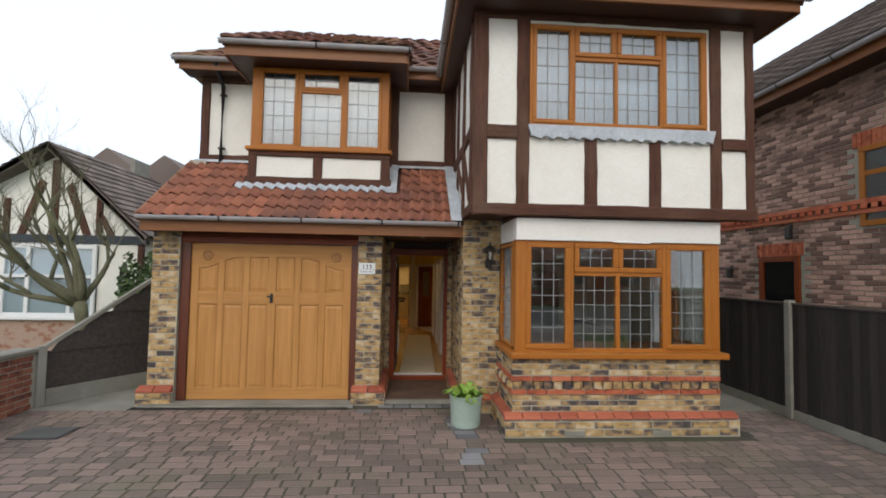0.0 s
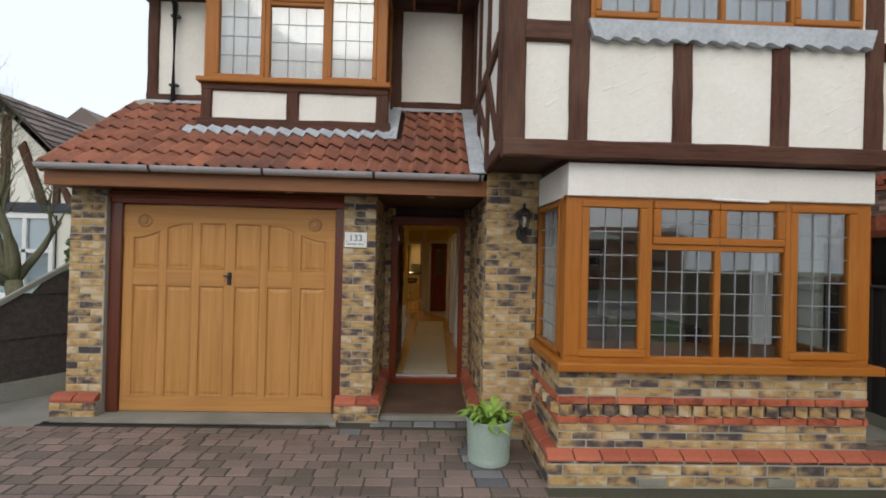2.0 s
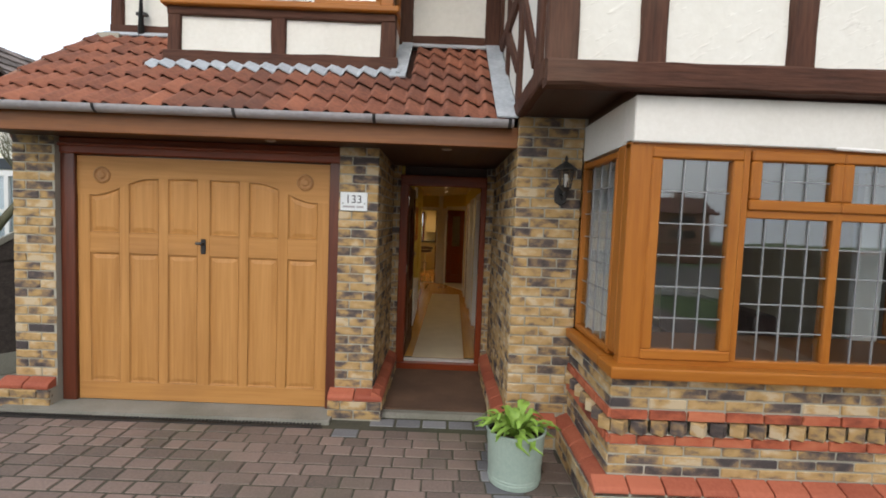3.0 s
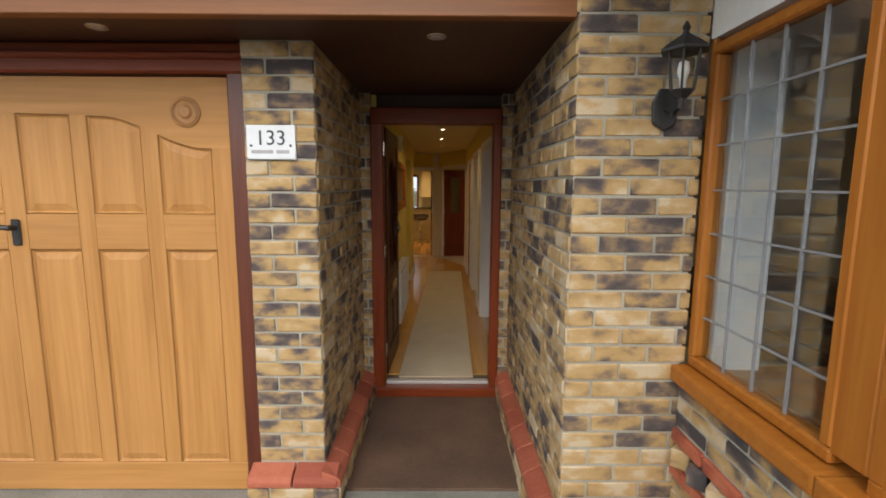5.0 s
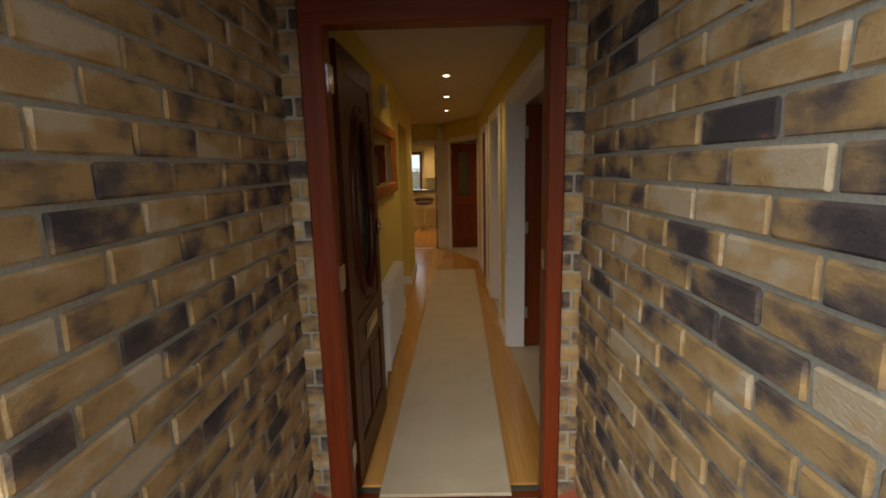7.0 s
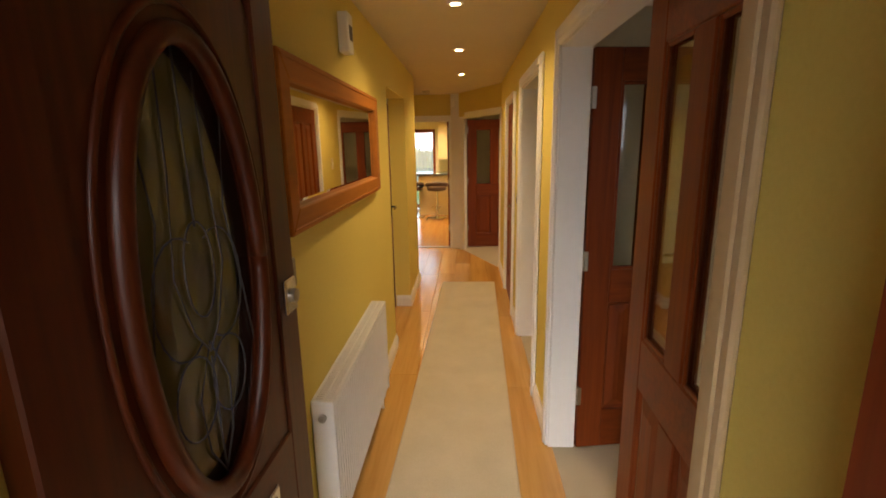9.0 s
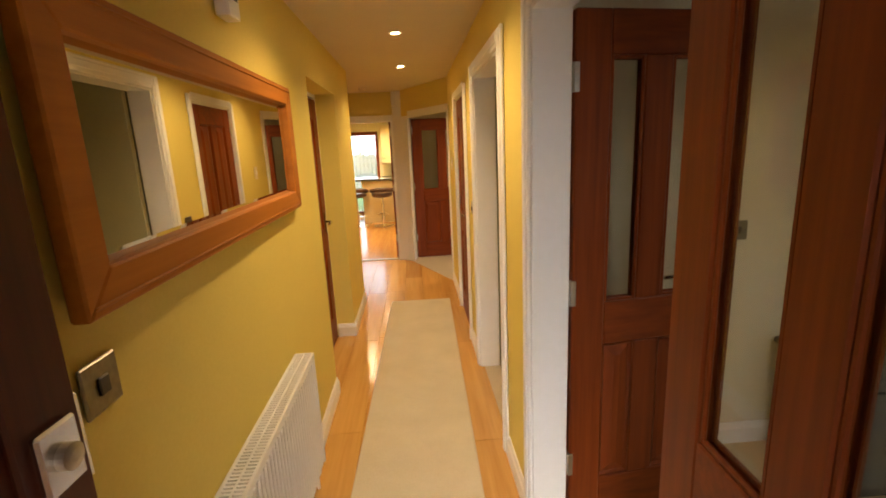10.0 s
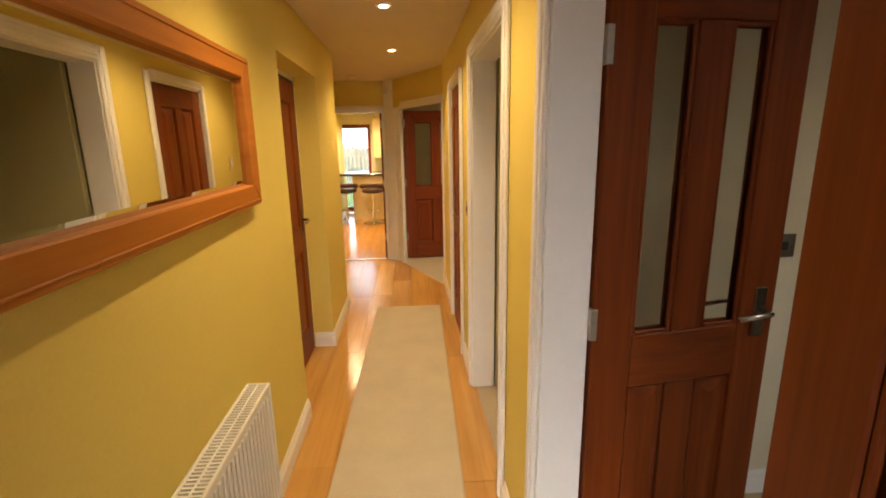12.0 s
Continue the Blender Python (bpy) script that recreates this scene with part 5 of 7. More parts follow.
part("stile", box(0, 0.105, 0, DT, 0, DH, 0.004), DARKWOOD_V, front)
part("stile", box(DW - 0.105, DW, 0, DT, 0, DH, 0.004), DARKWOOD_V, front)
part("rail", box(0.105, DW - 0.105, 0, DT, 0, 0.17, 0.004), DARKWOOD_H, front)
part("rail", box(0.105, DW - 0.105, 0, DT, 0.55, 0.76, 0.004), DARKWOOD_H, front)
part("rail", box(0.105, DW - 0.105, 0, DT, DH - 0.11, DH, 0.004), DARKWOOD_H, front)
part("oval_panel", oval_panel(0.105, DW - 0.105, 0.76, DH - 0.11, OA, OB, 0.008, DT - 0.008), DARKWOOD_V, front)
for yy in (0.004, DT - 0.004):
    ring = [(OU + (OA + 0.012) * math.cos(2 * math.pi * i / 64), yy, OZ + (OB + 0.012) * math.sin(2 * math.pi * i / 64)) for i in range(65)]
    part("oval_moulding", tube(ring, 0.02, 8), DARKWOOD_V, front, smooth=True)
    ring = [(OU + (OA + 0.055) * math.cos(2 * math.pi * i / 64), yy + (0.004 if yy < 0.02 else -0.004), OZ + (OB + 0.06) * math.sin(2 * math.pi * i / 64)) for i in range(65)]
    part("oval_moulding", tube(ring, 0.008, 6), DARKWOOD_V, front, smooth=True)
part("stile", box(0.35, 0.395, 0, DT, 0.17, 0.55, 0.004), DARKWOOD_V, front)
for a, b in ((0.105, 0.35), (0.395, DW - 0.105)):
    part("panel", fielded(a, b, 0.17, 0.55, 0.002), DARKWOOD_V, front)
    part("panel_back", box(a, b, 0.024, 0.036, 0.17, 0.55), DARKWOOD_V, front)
bm = bmesh.new()
bm.faces.new([bm.verts.new((OU + OA * math.cos(2 * math.pi * i / 64), DT / 2, OZ + OB * math.sin(2 * math.pi * i / 64))) for i in range(64)])
oval = part("glass", bm, GLASS_OBS, front, "textured oval glass with leaded tulip pattern")


def came(points):
    """A lead came through (u, z) points on the oval glass."""
    part("leading", tube([(OU + u, DT / 2 - 0.004, OZ + z) for u, z in points], 0.002, 6), DULL_LEAD, oval, smooth=True)


def arc(cx, cz, rx, rz, a0, a1, n=14):
    return [(cx + rx * math.cos(radians(a0 + (a1 - a0) * i / n)), cz + rz * math.sin(radians(a0 + (a1 - a0) * i / n))) for i in range(n + 1)]


for s in (-1, 1):
    came([(s * 0.05, 0.37), (s * 0.055, 0.2), (s * 0.075, 0.02), (s * 0.04, -0.09), (0.0, -0.14)])
    came(arc(s * 0.06, -0.02, 0.075, 0.11, 60, 300) if s < 0 else arc(s * 0.06, -0.02, 0.075, 0.11, 120, -120))
    came(arc(s * 0.055, -0.21, 0.06, 0.08, 0, 360, 20))
    came([(0.0, -0.12), (s * 0.05, -0.22), (s * 0.04, -0.33), (0.0, -0.40)])
    came([(s * 0.125, 0.3), (s * 0.10, 0.12), (s * 0.14, -0.05), (s * 0.165, -0.19)])
came([(0.0, 0.41), (0.0, 0.1)])
came([(0.0, -0.15), (0.0, -0.41)])
came(arc(0, 0.02, 0.045, 0.09, 0, 360, 20))
lb = part("letterbox", box(0.26, 0.53, -0.008, 0.0, 0.615, 0.69, 0.004), CHROME, front, "chrome letterbox")
part("flap", box(0.28, 0.51, -0.013, -0.008, 0.632, 0.673, 0.003), CHROME, lb)
lk = part("lock", box(DW - 0.085, DW - 0.02, -0.012, 0.0, 1.07, 1.16, 0.004), CHROME, front, "chrome cylinder lock pull")
part("cylinder", lathe([(0.018, 0), (0.018, 0.012), (0.008, 0.014)], 16), BRASSY, lk, m=pose(DW - 0.052, -0.012, 1.115, 90))
part("latch", box(DW - 0.004, DW + 0.014, 0.008, 0.036, 1.04, 1.17, 0.003), CHROME, front)
part("latch_case", box(DW - 0.09, DW - 0.002, DT, DT + 0.028, 1.05, 1.15, 0.004), CHROME, front)

# ---- interior doors ----


def panelled_leaf(root, W, H, glazed=True, handle_z=0.95, handle_u=None, T=0.04, handles=True):
    """A four-panel leaf: u runs from the hinge; both faces are alike."""
    st, mu = 0.122, 0.10
    m0, m1 = W / 2 - mu / 2, W / 2 + mu / 2
    for a, b in ((0, st), (W - st, W)):
        part("stile", box(a, b, 0, T, 0, H, 0.004), DOOR_V, root)
    for a, b in ((0, 0.2), (0.75, 0.91), (H - 0.135, H)):
        part("rail", box(st, W - st, 0, T, a, b, 0.004), DOOR_H, root)
    part("muntin", box(m0, m1, 0, T, 0.2, 0.75, 0.004), DOOR_V, root)
    part("muntin", box(m0, m1, 0, T, 0.91, H - 0.135, 0.004), DOOR_V, root)
    for a, b in ((st, m0), (m1, W - st)):
        for z0, z1, glass in ((0.2, 0.75, False), (0.91, H - 0.135, glazed)):
            if glass:
                pn = part("pane", box(a, b, T / 2 - 0.003, T / 2 + 0.003, z0, z1), GLASS_IN, root, "bevelled clear glass pane")
                pn.visible_shadow = False
                for yy in (0.004, T - 0.014):
                    for q in ((a, a + 0.012, z0, z1), (b - 0.012, b, z0, z1), (a + 0.012, b - 0.012, z0, z0 + 0.012), (a + 0.012, b - 0.012, z1 - 0.012, z1)):
                        part("bead", box(q[0], q[1], yy, yy + 0.01, q[2], q[3], 0.003), DOOR_V, pn)
            else:
                p1 = part("panel", fielded(a, b, z0, z1, 0.002), DOOR_V, root)
                bm = fielded(a, b, z0, z1, 0.002)
                for v in bm.verts:
                    v.co.y = T - v.co.y
                part("panel", bm, DOOR_V, root)
    hu = W - 0.055 if handle_u is None else handle_u
    way = -1 if hu > W / 2 else 1
    for face, d in ((0.0, -1), (T, 1)) if handles else ():
        hp = part("handle_plate", box(hu - 0.02, hu + 0.02, face, face + 0.006 * d, handle_z - 0.08, handle_z + 0.07, 0.003), DARK_CHROME, root, "dark metal lever handle")
        part("lever", tube([(hu, face + 0.006 * d, handle_z), (hu, face + 0.045 * d, handle_z), (hu + way * 0.03, face + 0.05 * d, handle_z), (hu + way * 0.11, face + 0.048 * d, handle_z - 0.004)], 0.008, 8), CHROME, hp, smooth=True)
    for z in (0.28, 0.955, 1.665):
        part("hinge", box(-0.008, 0.012, -0.004, 0.034, z - 0.045, z + 0.045, 0.002), BRASSY, root, "steel butt hinge")
    return root


leaf_far = thing("lounge_door", pose(1.313, 9.435, F + 0.008, 0, 0, 8), "open stained timber door with two tall glass panes", "door", "pair of lounge doors")
panelled_leaf(leaf_far, 0.59, 1.865)
leaf_near = thing("lounge_door", pose(1.315, 8.11, F + 0.008, 0, 0, 88.2), "nearly closed stained timber door with two tall glass panes", "door", "pair of lounge doors")
panelled_leaf(leaf_near, 0.69, 1.865, handles=False)
left_door = thing("cupboard_door", pose(0.106, 10.655, F + 0.008, 0, 0, 90), "closed stained timber panel door in a recess", "door")
panelled_leaf(left_door, 0.85, 1.83, False)
right_door = thing("closet_door", pose(1.1835, 12.045, F + 0.008, 0, 0, -90), "closed stained timber four-panel door in the hall wall", "door")
panelled_leaf(right_door, 0.71, 1.83, False)
rear_door = thing("dining_door", pose(0.79, 14.09, F + 0.01, 0, 0, 3), "open stained timber half-glazed door at the end of the hall", "door")
panelled_leaf(rear_door, 0.76, 1.81)
kitchen_door = thing("kitchen_door", pose(0.545, 14.13, F + 0.008, 0, 0, 88), "stained timber kitchen door folded open, edge on", "door")
panelled_leaf(kitchen_door, 0.72, 1.80)
middle_door = thing("side_room_door", pose(1.315, 10.80, F + 0.008, 0, 0, 4), "white painted door folded open into the side room", "door")
part("leaf", box(0.0, 0.76, 0.0, 0.035, 0, 1.96, 0.004), GREENISH, middle_door)
part("handle", tube([(0.70, 0, 1.0), (0.70, -0.05, 1.0), (0.6, -0.05, 1.0)], 0.009, 8), BRASSY, middle_door)

# ---- architraves, linings and skirting ----


def lining(name, y0, y1, head, label, x0=1.18, x1=1.30, band=0.075, first=None):
    """A white door lining through the right-hand wall, with moulded architraves on the hall side."""
    root = thing(name, None, label, kind="structure")
    first = first or WHITE
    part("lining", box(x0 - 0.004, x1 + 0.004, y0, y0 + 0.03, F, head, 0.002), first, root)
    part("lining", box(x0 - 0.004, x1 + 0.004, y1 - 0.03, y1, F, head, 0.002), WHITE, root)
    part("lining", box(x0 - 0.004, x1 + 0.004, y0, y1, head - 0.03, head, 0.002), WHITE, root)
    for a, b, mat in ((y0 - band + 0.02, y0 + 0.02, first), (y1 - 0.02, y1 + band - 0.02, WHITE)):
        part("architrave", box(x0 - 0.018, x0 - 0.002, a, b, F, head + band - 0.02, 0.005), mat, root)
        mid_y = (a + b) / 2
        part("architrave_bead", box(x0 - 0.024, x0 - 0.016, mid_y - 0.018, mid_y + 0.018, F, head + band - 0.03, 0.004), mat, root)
    part("architrave", box(x0 - 0.0185, x0 - 0.002, y0 + 0.02, y1 - 0.02, head - 0.02, head + band - 0.02, 0.005), WHITE, root)
    part("architrave_bead", box(x0 - 0.024, x0 - 0.016, y0 + 0.02, y1 - 0.02, head, head + 0.036, 0.004), WHITE, root)
    return root


lining("door_lining_1", 8.07, 9.475, 2.055, "gloss lining of the lounge doorway, white with a near jamb in shaded beige", first=SHADED_BEIGE)
lining("door_lining_2", 9.96, 10.86, 2.04, "white gloss lining of the side doorway")
lining("door_lining_3", 11.30, 12.08, 2.02, "white gloss lining of the closed door", band=0.045)
rl = thing("door_lining_4", None, "cream lining of the recessed door", kind="structure")
part("lining", box(0.064, 0.102, 10.62, 10.65, F, 2.03), WHITE, rl)
part("lining", box(0.064, 0.102, 11.508, 11.538, F, 2.03), WHITE, rl)
part("lining", box(0.064, 0.102, 10.65, 11.508, 2.0, 2.028), WHITE, rl)
sp = thing("door_lining_5", None, "white lining of the splayed doorway", kind="structure")
part("architrave", poly([(0.68, 13.985), (0.745, 13.93), (0.76, 13.96), (0.695, 14.015)], F, 2.0, "z"), WHITE, sp)
part("architrave", poly([(1.16, 12.935), (1.19, 12.92), (1.21, 13.0), (1.17, 13.02)], F, 2.0, "z"), WHITE, sp)
part("head", poly([(1.165, 12.95), (1.18, 12.945), (0.69, 13.99), (0.68, 13.985)], 1.97, 2.05, "z"), WHITE, sp)
kl = thing("door_lining_6", None, "white lining of the kitchen doorway", kind="structure")
part("lining", box(0.53, 0.565, 14.06, 14.21, F, 1.98, 0.002), WHITE, kl)
part("lining", box(-0.125, -0.09, 14.06, 14.21, F, 1.98, 0.002), WHITE, kl)
part("head", box(-0.12, 0.56, 14.06, 14.21, 1.95, 2.03, 0.002), WHITE, kl)
part("threshold", box(-0.12, 0.56, 14.08, 14.14, F, F + 0.008, 0.003), BRASSY, kl, "thin metal threshold strip")


def skirt(points, label, h=0.105):
    """White moulded skirting along plan points, on the hall side (to the right of the way walked)."""
    root = thing("baseboard", None, label, kind="structure")
    for (xa, ya), (xb, yb) in zip(points, points[1:]):
        L = math.hypot(xb - xa, yb - ya)
        a = math.degrees(math.atan2(yb - ya, xb - xa))
        bm = poly([(-0.016, 0), (0.002, 0), (0.002, h), (-0.006, h), (-0.010, h - 0.02), (-0.016, h - 0.03)], 0, L + 0.014, "x", 0.001)
        part("skirting", bm, WHITE, root, m=pose(xa, ya, F, 0, 0, a))


skirt([(0.24, 7.72), (0.24, 10.61)], "white moulded skirting under the yellow wall")
skirt([(0.11, 11.538), (0.24, 11.538), (0.24, 12.36)], "white moulded skirting round the recess end")
skirt([(1.18, 8.0), (1.18, 7.72)], "white moulded skirting beside the front door")
skirt([(1.18, 9.90), (1.18, 9.535)], "white moulded skirting between the doorways")
skirt([(1.18, 11.25), (1.18, 10.92)], "white moulded skirting under the switch")
skirt([(1.18, 12.92), (1.18, 12.13)], "white moulded skirting at the hall's end")
skirt([(-0.50, 14.22), (-0.50, 18.28)], "white skirting of the kitchen side wall")
skirt([(1.31, 9.87), (4.4, 9.87)], "white skirting of the lounge wall")

# ---- hall furnishings ----
runner = thing("hall_runner", pose(0.42, 7.74, F), "long plain cream wool runner on the hall floor", "rug")
part("carpet", poly([(-0.033, 0.0), (0.548, 0.0), (0.652, 4.55), (0.091, 4.55)], 0.0, 0.011, "z", 0.003), RUNNER, runner)
part("binding", poly([(-0.037, -0.004), (0.552, -0.004), (0.656, 4.554), (0.087, 4.554)], 0.0, 0.006, "z"), CARPET, runner)

MY0, MY1, MZ0, MZ1, MW = 8.63, 10.08, 1.392, 1.9, 0.074
mirror = thing("wall_mirror", pose(0.258, MY0, MZ0, 0, 0, 0.55), "long mirror in a wide waxed pine frame on the yellow wall", "mirror")
ML, MH = MY1 - MY0, MZ1 - MZ0
for pts in ([(0, 0), (ML, 0), (ML - MW, MW), (MW, MW)], [(0, MH), (MW, MH - MW), (ML - MW, MH - MW), (ML, MH)], [(0, 0), (MW, MW), (MW, MH - MW), (0, MH)], [(ML, 0), (ML, MH), (ML - MW, MH - MW), (ML - MW, MW)]):
    part("frame", poly(pts, 0.0, 0.032, "x", 0.004), PINE, mirror)
for q in ((0.014, ML - 0.014, 0.014, 0.020), (0.014, ML - 0.014, MH - 0.020, MH - 0.014)):
    part("frame_bead", box(0.03, 0.036, q[0], q[1], q[2], q[3], 0.002), PINE, mirror)
bm = bmesh.new()
o = [bm.verts.new((0.008, a, b)) for a, b in ((MW - 0.004, MW - 0.004), (ML - MW + 0.004, MW - 0.004), (ML - MW + 0.004, MH - MW + 0.004), (MW - 0.004, MH - MW + 0.004))]
i2 = [bm.verts.new((0.012, a, b)) for a, b in ((MW + 0.02, MW + 0.02), (ML - MW - 0.02, MW + 0.02), (ML - MW - 0.02, MH - MW - 0.02), (MW + 0.02, MH - MW - 0.02))]
for k in range(4):
    bm.faces.new((o[k], o[(k + 1) % 4], i2[(k + 1) % 4], i2[k]))
bm.faces.new(i2)
part("mirror_glass", bm, MIRROR, mirror)

RY0, RY1, RTOP = 8.76, 9.80, 0.80
rad = thing("radiator", pose(0.225, RY0, F), "white panel radiator under the mirror", "radiator")
RL, RZ0, RZ1 = RY1 - RY0, 0.13, RTOP - F
bm = bmesh.new()
nr = 34
for i in range(nr):
    a = 0.03 + i * (RL - 0.06) / nr
    bx(bm, 0.094, 0.101, a, a + (RL - 0.06) / nr * 0.55, RZ0 + 0.02, RZ1 - 0.03, 0.003)
part("rib_panel", bm, RADIATOR, rad)
part("panel", box(0.078, 0.095, 0.012, RL - 0.012, RZ0, RZ1 - 0.012, 0.005), RADIATOR, rad)
part("panel_back", box(0.022, 0.036, 0.012, RL - 0.012, RZ0, RZ1 - 0.012, 0.005), RADIATOR, rad)
for a in (0.0, RL - 0.012):
    part("side_cover", box(0.02, 0.1, a, a + 0.012, RZ0 - 0.005, RZ1, 0.003), RADIATOR, rad)
bm = bmesh.new()
for q in ((0.02, 0.03), (0.09, 0.1), (0.057, 0.063)):
    bx(bm, q[0], q[1], 0.0, RL, RZ1 - 0.01, RZ1, 0.002)
for i in range(70):
    a = 0.012 + i * (RL - 0.024) / 70
    bx(bm, 0.03, 0.09, a, a + 0.006, RZ1 - 0.01, RZ1 - 0.002)
part("grille", bm, RADIATOR, rad)
for a in (0.03, RL - 0.02):
    part("pipe", tube([(0.06, a, 0.0), (0.06, a, RZ0 + 0.02)], 0.0075, 8), WHITE, rad)
part("valve", lathe([(0.016, 0.07), (0.02, 0.08), (0.02, 0.12), (0.012, 0.13)], 14, 0.06, RL - 0.02), WHITE, rad)
part("bleed_valve", lathe([(0.014, 0), (0.014, 0.012), (0.006, 0.018)], 12), BRASSY, rad, m=pose(0.06, 0.0, RZ1 - 0.06, 90))


def wall_plate(name, m, w, h, label, category, mat=CHROME, rocker=BLACK):
    """A switch or socket plate, lying in local x and z, facing -y."""
    root = thing(name, m, label, category)
    part("plate", box(-w / 2, w / 2, -0.008, 0.0, -h / 2, h / 2, 0.003), mat, root)
    part("rocker", box(-w * 0.14, w * 0.14, -0.013, -0.008, -h * 0.18, h * 0.18, 0.002), rocker, root)
    return root


wall_plate("light_switch", pose(0.243, 8.682, 1.268, 0, 0, 90), 0.09, 0.09, "square dark chrome light switch on the yellow wall", "switch", DARK_CHROME)
wall_plate("light_switch", pose(1.177, 11.03, 1.21, 0, 0, -90), 0.086, 0.086, "dark bronze light switch by the closed door", "switch", DARK_CHROME)
wall_plate("light_switch", pose(2.20, 9.867, 1.21), 0.086, 0.086, "dark chrome light switch on the lounge wall", "switch", DARK_CHROME)
wall_plate("light_switch", pose(1.8, 10.977, 1.2), 0.086, 0.086, "chrome light switch on the olive wall of the side room", "switch", DARK_CHROME)
wall_plate("light_switch", pose(-0.497, 17.3, 1.05, 0, 0, 90), 0.086, 0.086, "light switch on the kitchen side wall", "switch")
wall_plate("thermostat", pose(1.177, 12.55, 1.45, 0, 0, -90), 0.08, 0.12, "small cream thermostat on the hall wall", "thermostat", CUPBOARD, WHITE)
chime = thing("door_chime", pose(0.243, 9.48, 2.03), "white door chime box high on the yellow wall", "door chime")
part("case", box(0, 0.045, -0.045, 0.045, 0, 0.16, 0.008, 2), WHITE, chime)
part("speaker_slot", box(0.045, 0.047, -0.025, 0.025, 0.05, 0.11, 0.001), BLACK, chime)
smoke = thing("smoke_alarm", pose(0.26, 13.6, HALL_TOP), "round cream smoke alarm on the hall ceiling", "smoke alarm")
part("base", lathe([(0.055, -0.006), (0.056, 0.0)], 24), CUPBOARD, smoke)
part("cover", lathe([(0.02, -0.036), (0.042, -0.03), (0.05, -0.02), (0.05, -0.006)], 24), CUPBOARD, smoke)
pir = thing("alarm_sensor", pose(0.585, 14.0, 2.19), "small white alarm sensor under the ceiling corner", "sensor")
part("case", box(-0.025, 0.025, -0.03, 0.06, -0.05, 0.05, 0.008), WHITE, pir)
for sx, sy in SPOTS:
    d = thing("downlight", pose(sx, sy, HALL_TOP), "recessed white ceiling spotlight, switched on", "downlight", "hall downlights")
    bm = bmesh.new()
    N = 28
    rr = [[bm.verts.new((r * math.cos(2 * math.pi * i / N), r * math.sin(2 * math.pi * i / N), z)) for i in range(N)] for r, z in ((0.04, 0.0), (0.038, -0.006), (0.025, -0.006), (0.02, -0.001))]
    for p, q in zip(rr, rr[1:]):
        for i in range(N):
            bm.faces.new((p[i], p[(i + 1) % N], q[(i + 1) % N], q[i]))
    part("bezel", bm, WHITE, d)
    part("lens", lathe([(0.02, -0.004), (0.02, -0.002)], 20), LAMP_GLOW, d, "glowing lamp lens")

# ---- laminate hall floor, board by board ----
rng = random.Random(3)
hall_floor = bpy.data.objects["floor_hall"]
BOARD_MESHES = {}
for c in range(10):
    x = -0.70 + c * 0.19
    y = 7.82 - rng.uniform(0, 0.9)
    while y < 14.1:
        a, b = max(y, 7.82), min(y + 1.21, 14.1)
        y += 1.212
        if b - a < 0.05:
            continue
        key = round(b - a, 2)
        if key not in BOARD_MESHES:
            BOARD_MESHES[key] = mesh_of(bx(bmesh.new(), 0, 0.189, 0, key, 0, 0.012, 0.0012), "floor_board", LAMINATE)
        piece("floor_board", BOARD_MESHES[key], hall_floor, pose(x, a, F - 0.012))
piece("floor_board", mesh_of(bx(bmesh.new(), 0, 0.17, 0, 0.91, 0, 0.012, 0.0012), "floor_board", LAMINATE), hall_floor, pose(0.06, 10.64, F - 0.011))

# ---- lounge seen through the doors and the bay ----
tv = thing("media_unit", pose(2.45, 9.86, F), "tall dark media unit with a black screen by the cream wall", "tv unit")
part("cabinet", box(0, 1.3, -0.42, 0, 0.05, 0.52, 0.006), SLATE, tv)
part("base", box(0.02, 1.28, -0.40, -0.01, 0, 0.05), BLACK, tv)
part("top", box(-0.03, 1.33, -0.45, 0, 0.52, 0.55, 0.006), SLATE, tv)
part("back_panel", box(0.02, 1.28, -0.03, 0, 0.55, 1.72), SLATE, tv)
part("screen", box(0.02, 1.28, -0.09, -0.03, 0.98, 1.70, 0.006), TVBLACK, tv, "black glossy screen")
for i in range(2):
    dr = part("drawer", box(0.02 + i * 0.64, 0.63 + i * 0.64, -0.435, -0.42, 0.08, 0.49, 0.004), SLATE, tv)
    part("knob", lathe([(0.012, 0), (0.016, 0.015), (0.01, 0.022)], 12), CHROME, dr, m=pose(0.32 + i * 0.64, -0.435, 0.28, 90))


def sofa(m, label):
    root = thing("sofa", m, label, "sofa")
    part("base", box(0, 1.8, 0, 0.85, 0.08, 0.30, 0.03, 2), LEATHER, root)
    part("backrest", box(0, 1.8, 0.65, 0.88, 0.30, 0.84, 0.06, 3), LEATHER, root)
    for a in (0.0, 1.6):
        part("armrest", box(a, a + 0.2, 0, 0.8, 0.28, 0.60, 0.05, 3), LEATHER, root)
    for a in (0.2, 0.9):
        part("seat_cushion", box(a, a + 0.7, 0.02, 0.66, 0.30, 0.45, 0.04, 3), LEATHER, root)
    for a, b in ((0.05, 0.05), (1.72, 0.05), (0.05, 0.78), (1.72, 0.78)):
        part("foot", lathe([(0.02, 0), (0.03, 0.08)], 10, a, b), BLACK, root)
    return root


sofa(pose(4.35, 6.6, F, 0, 0, 90), "dark leather sofa against the lounge wall")

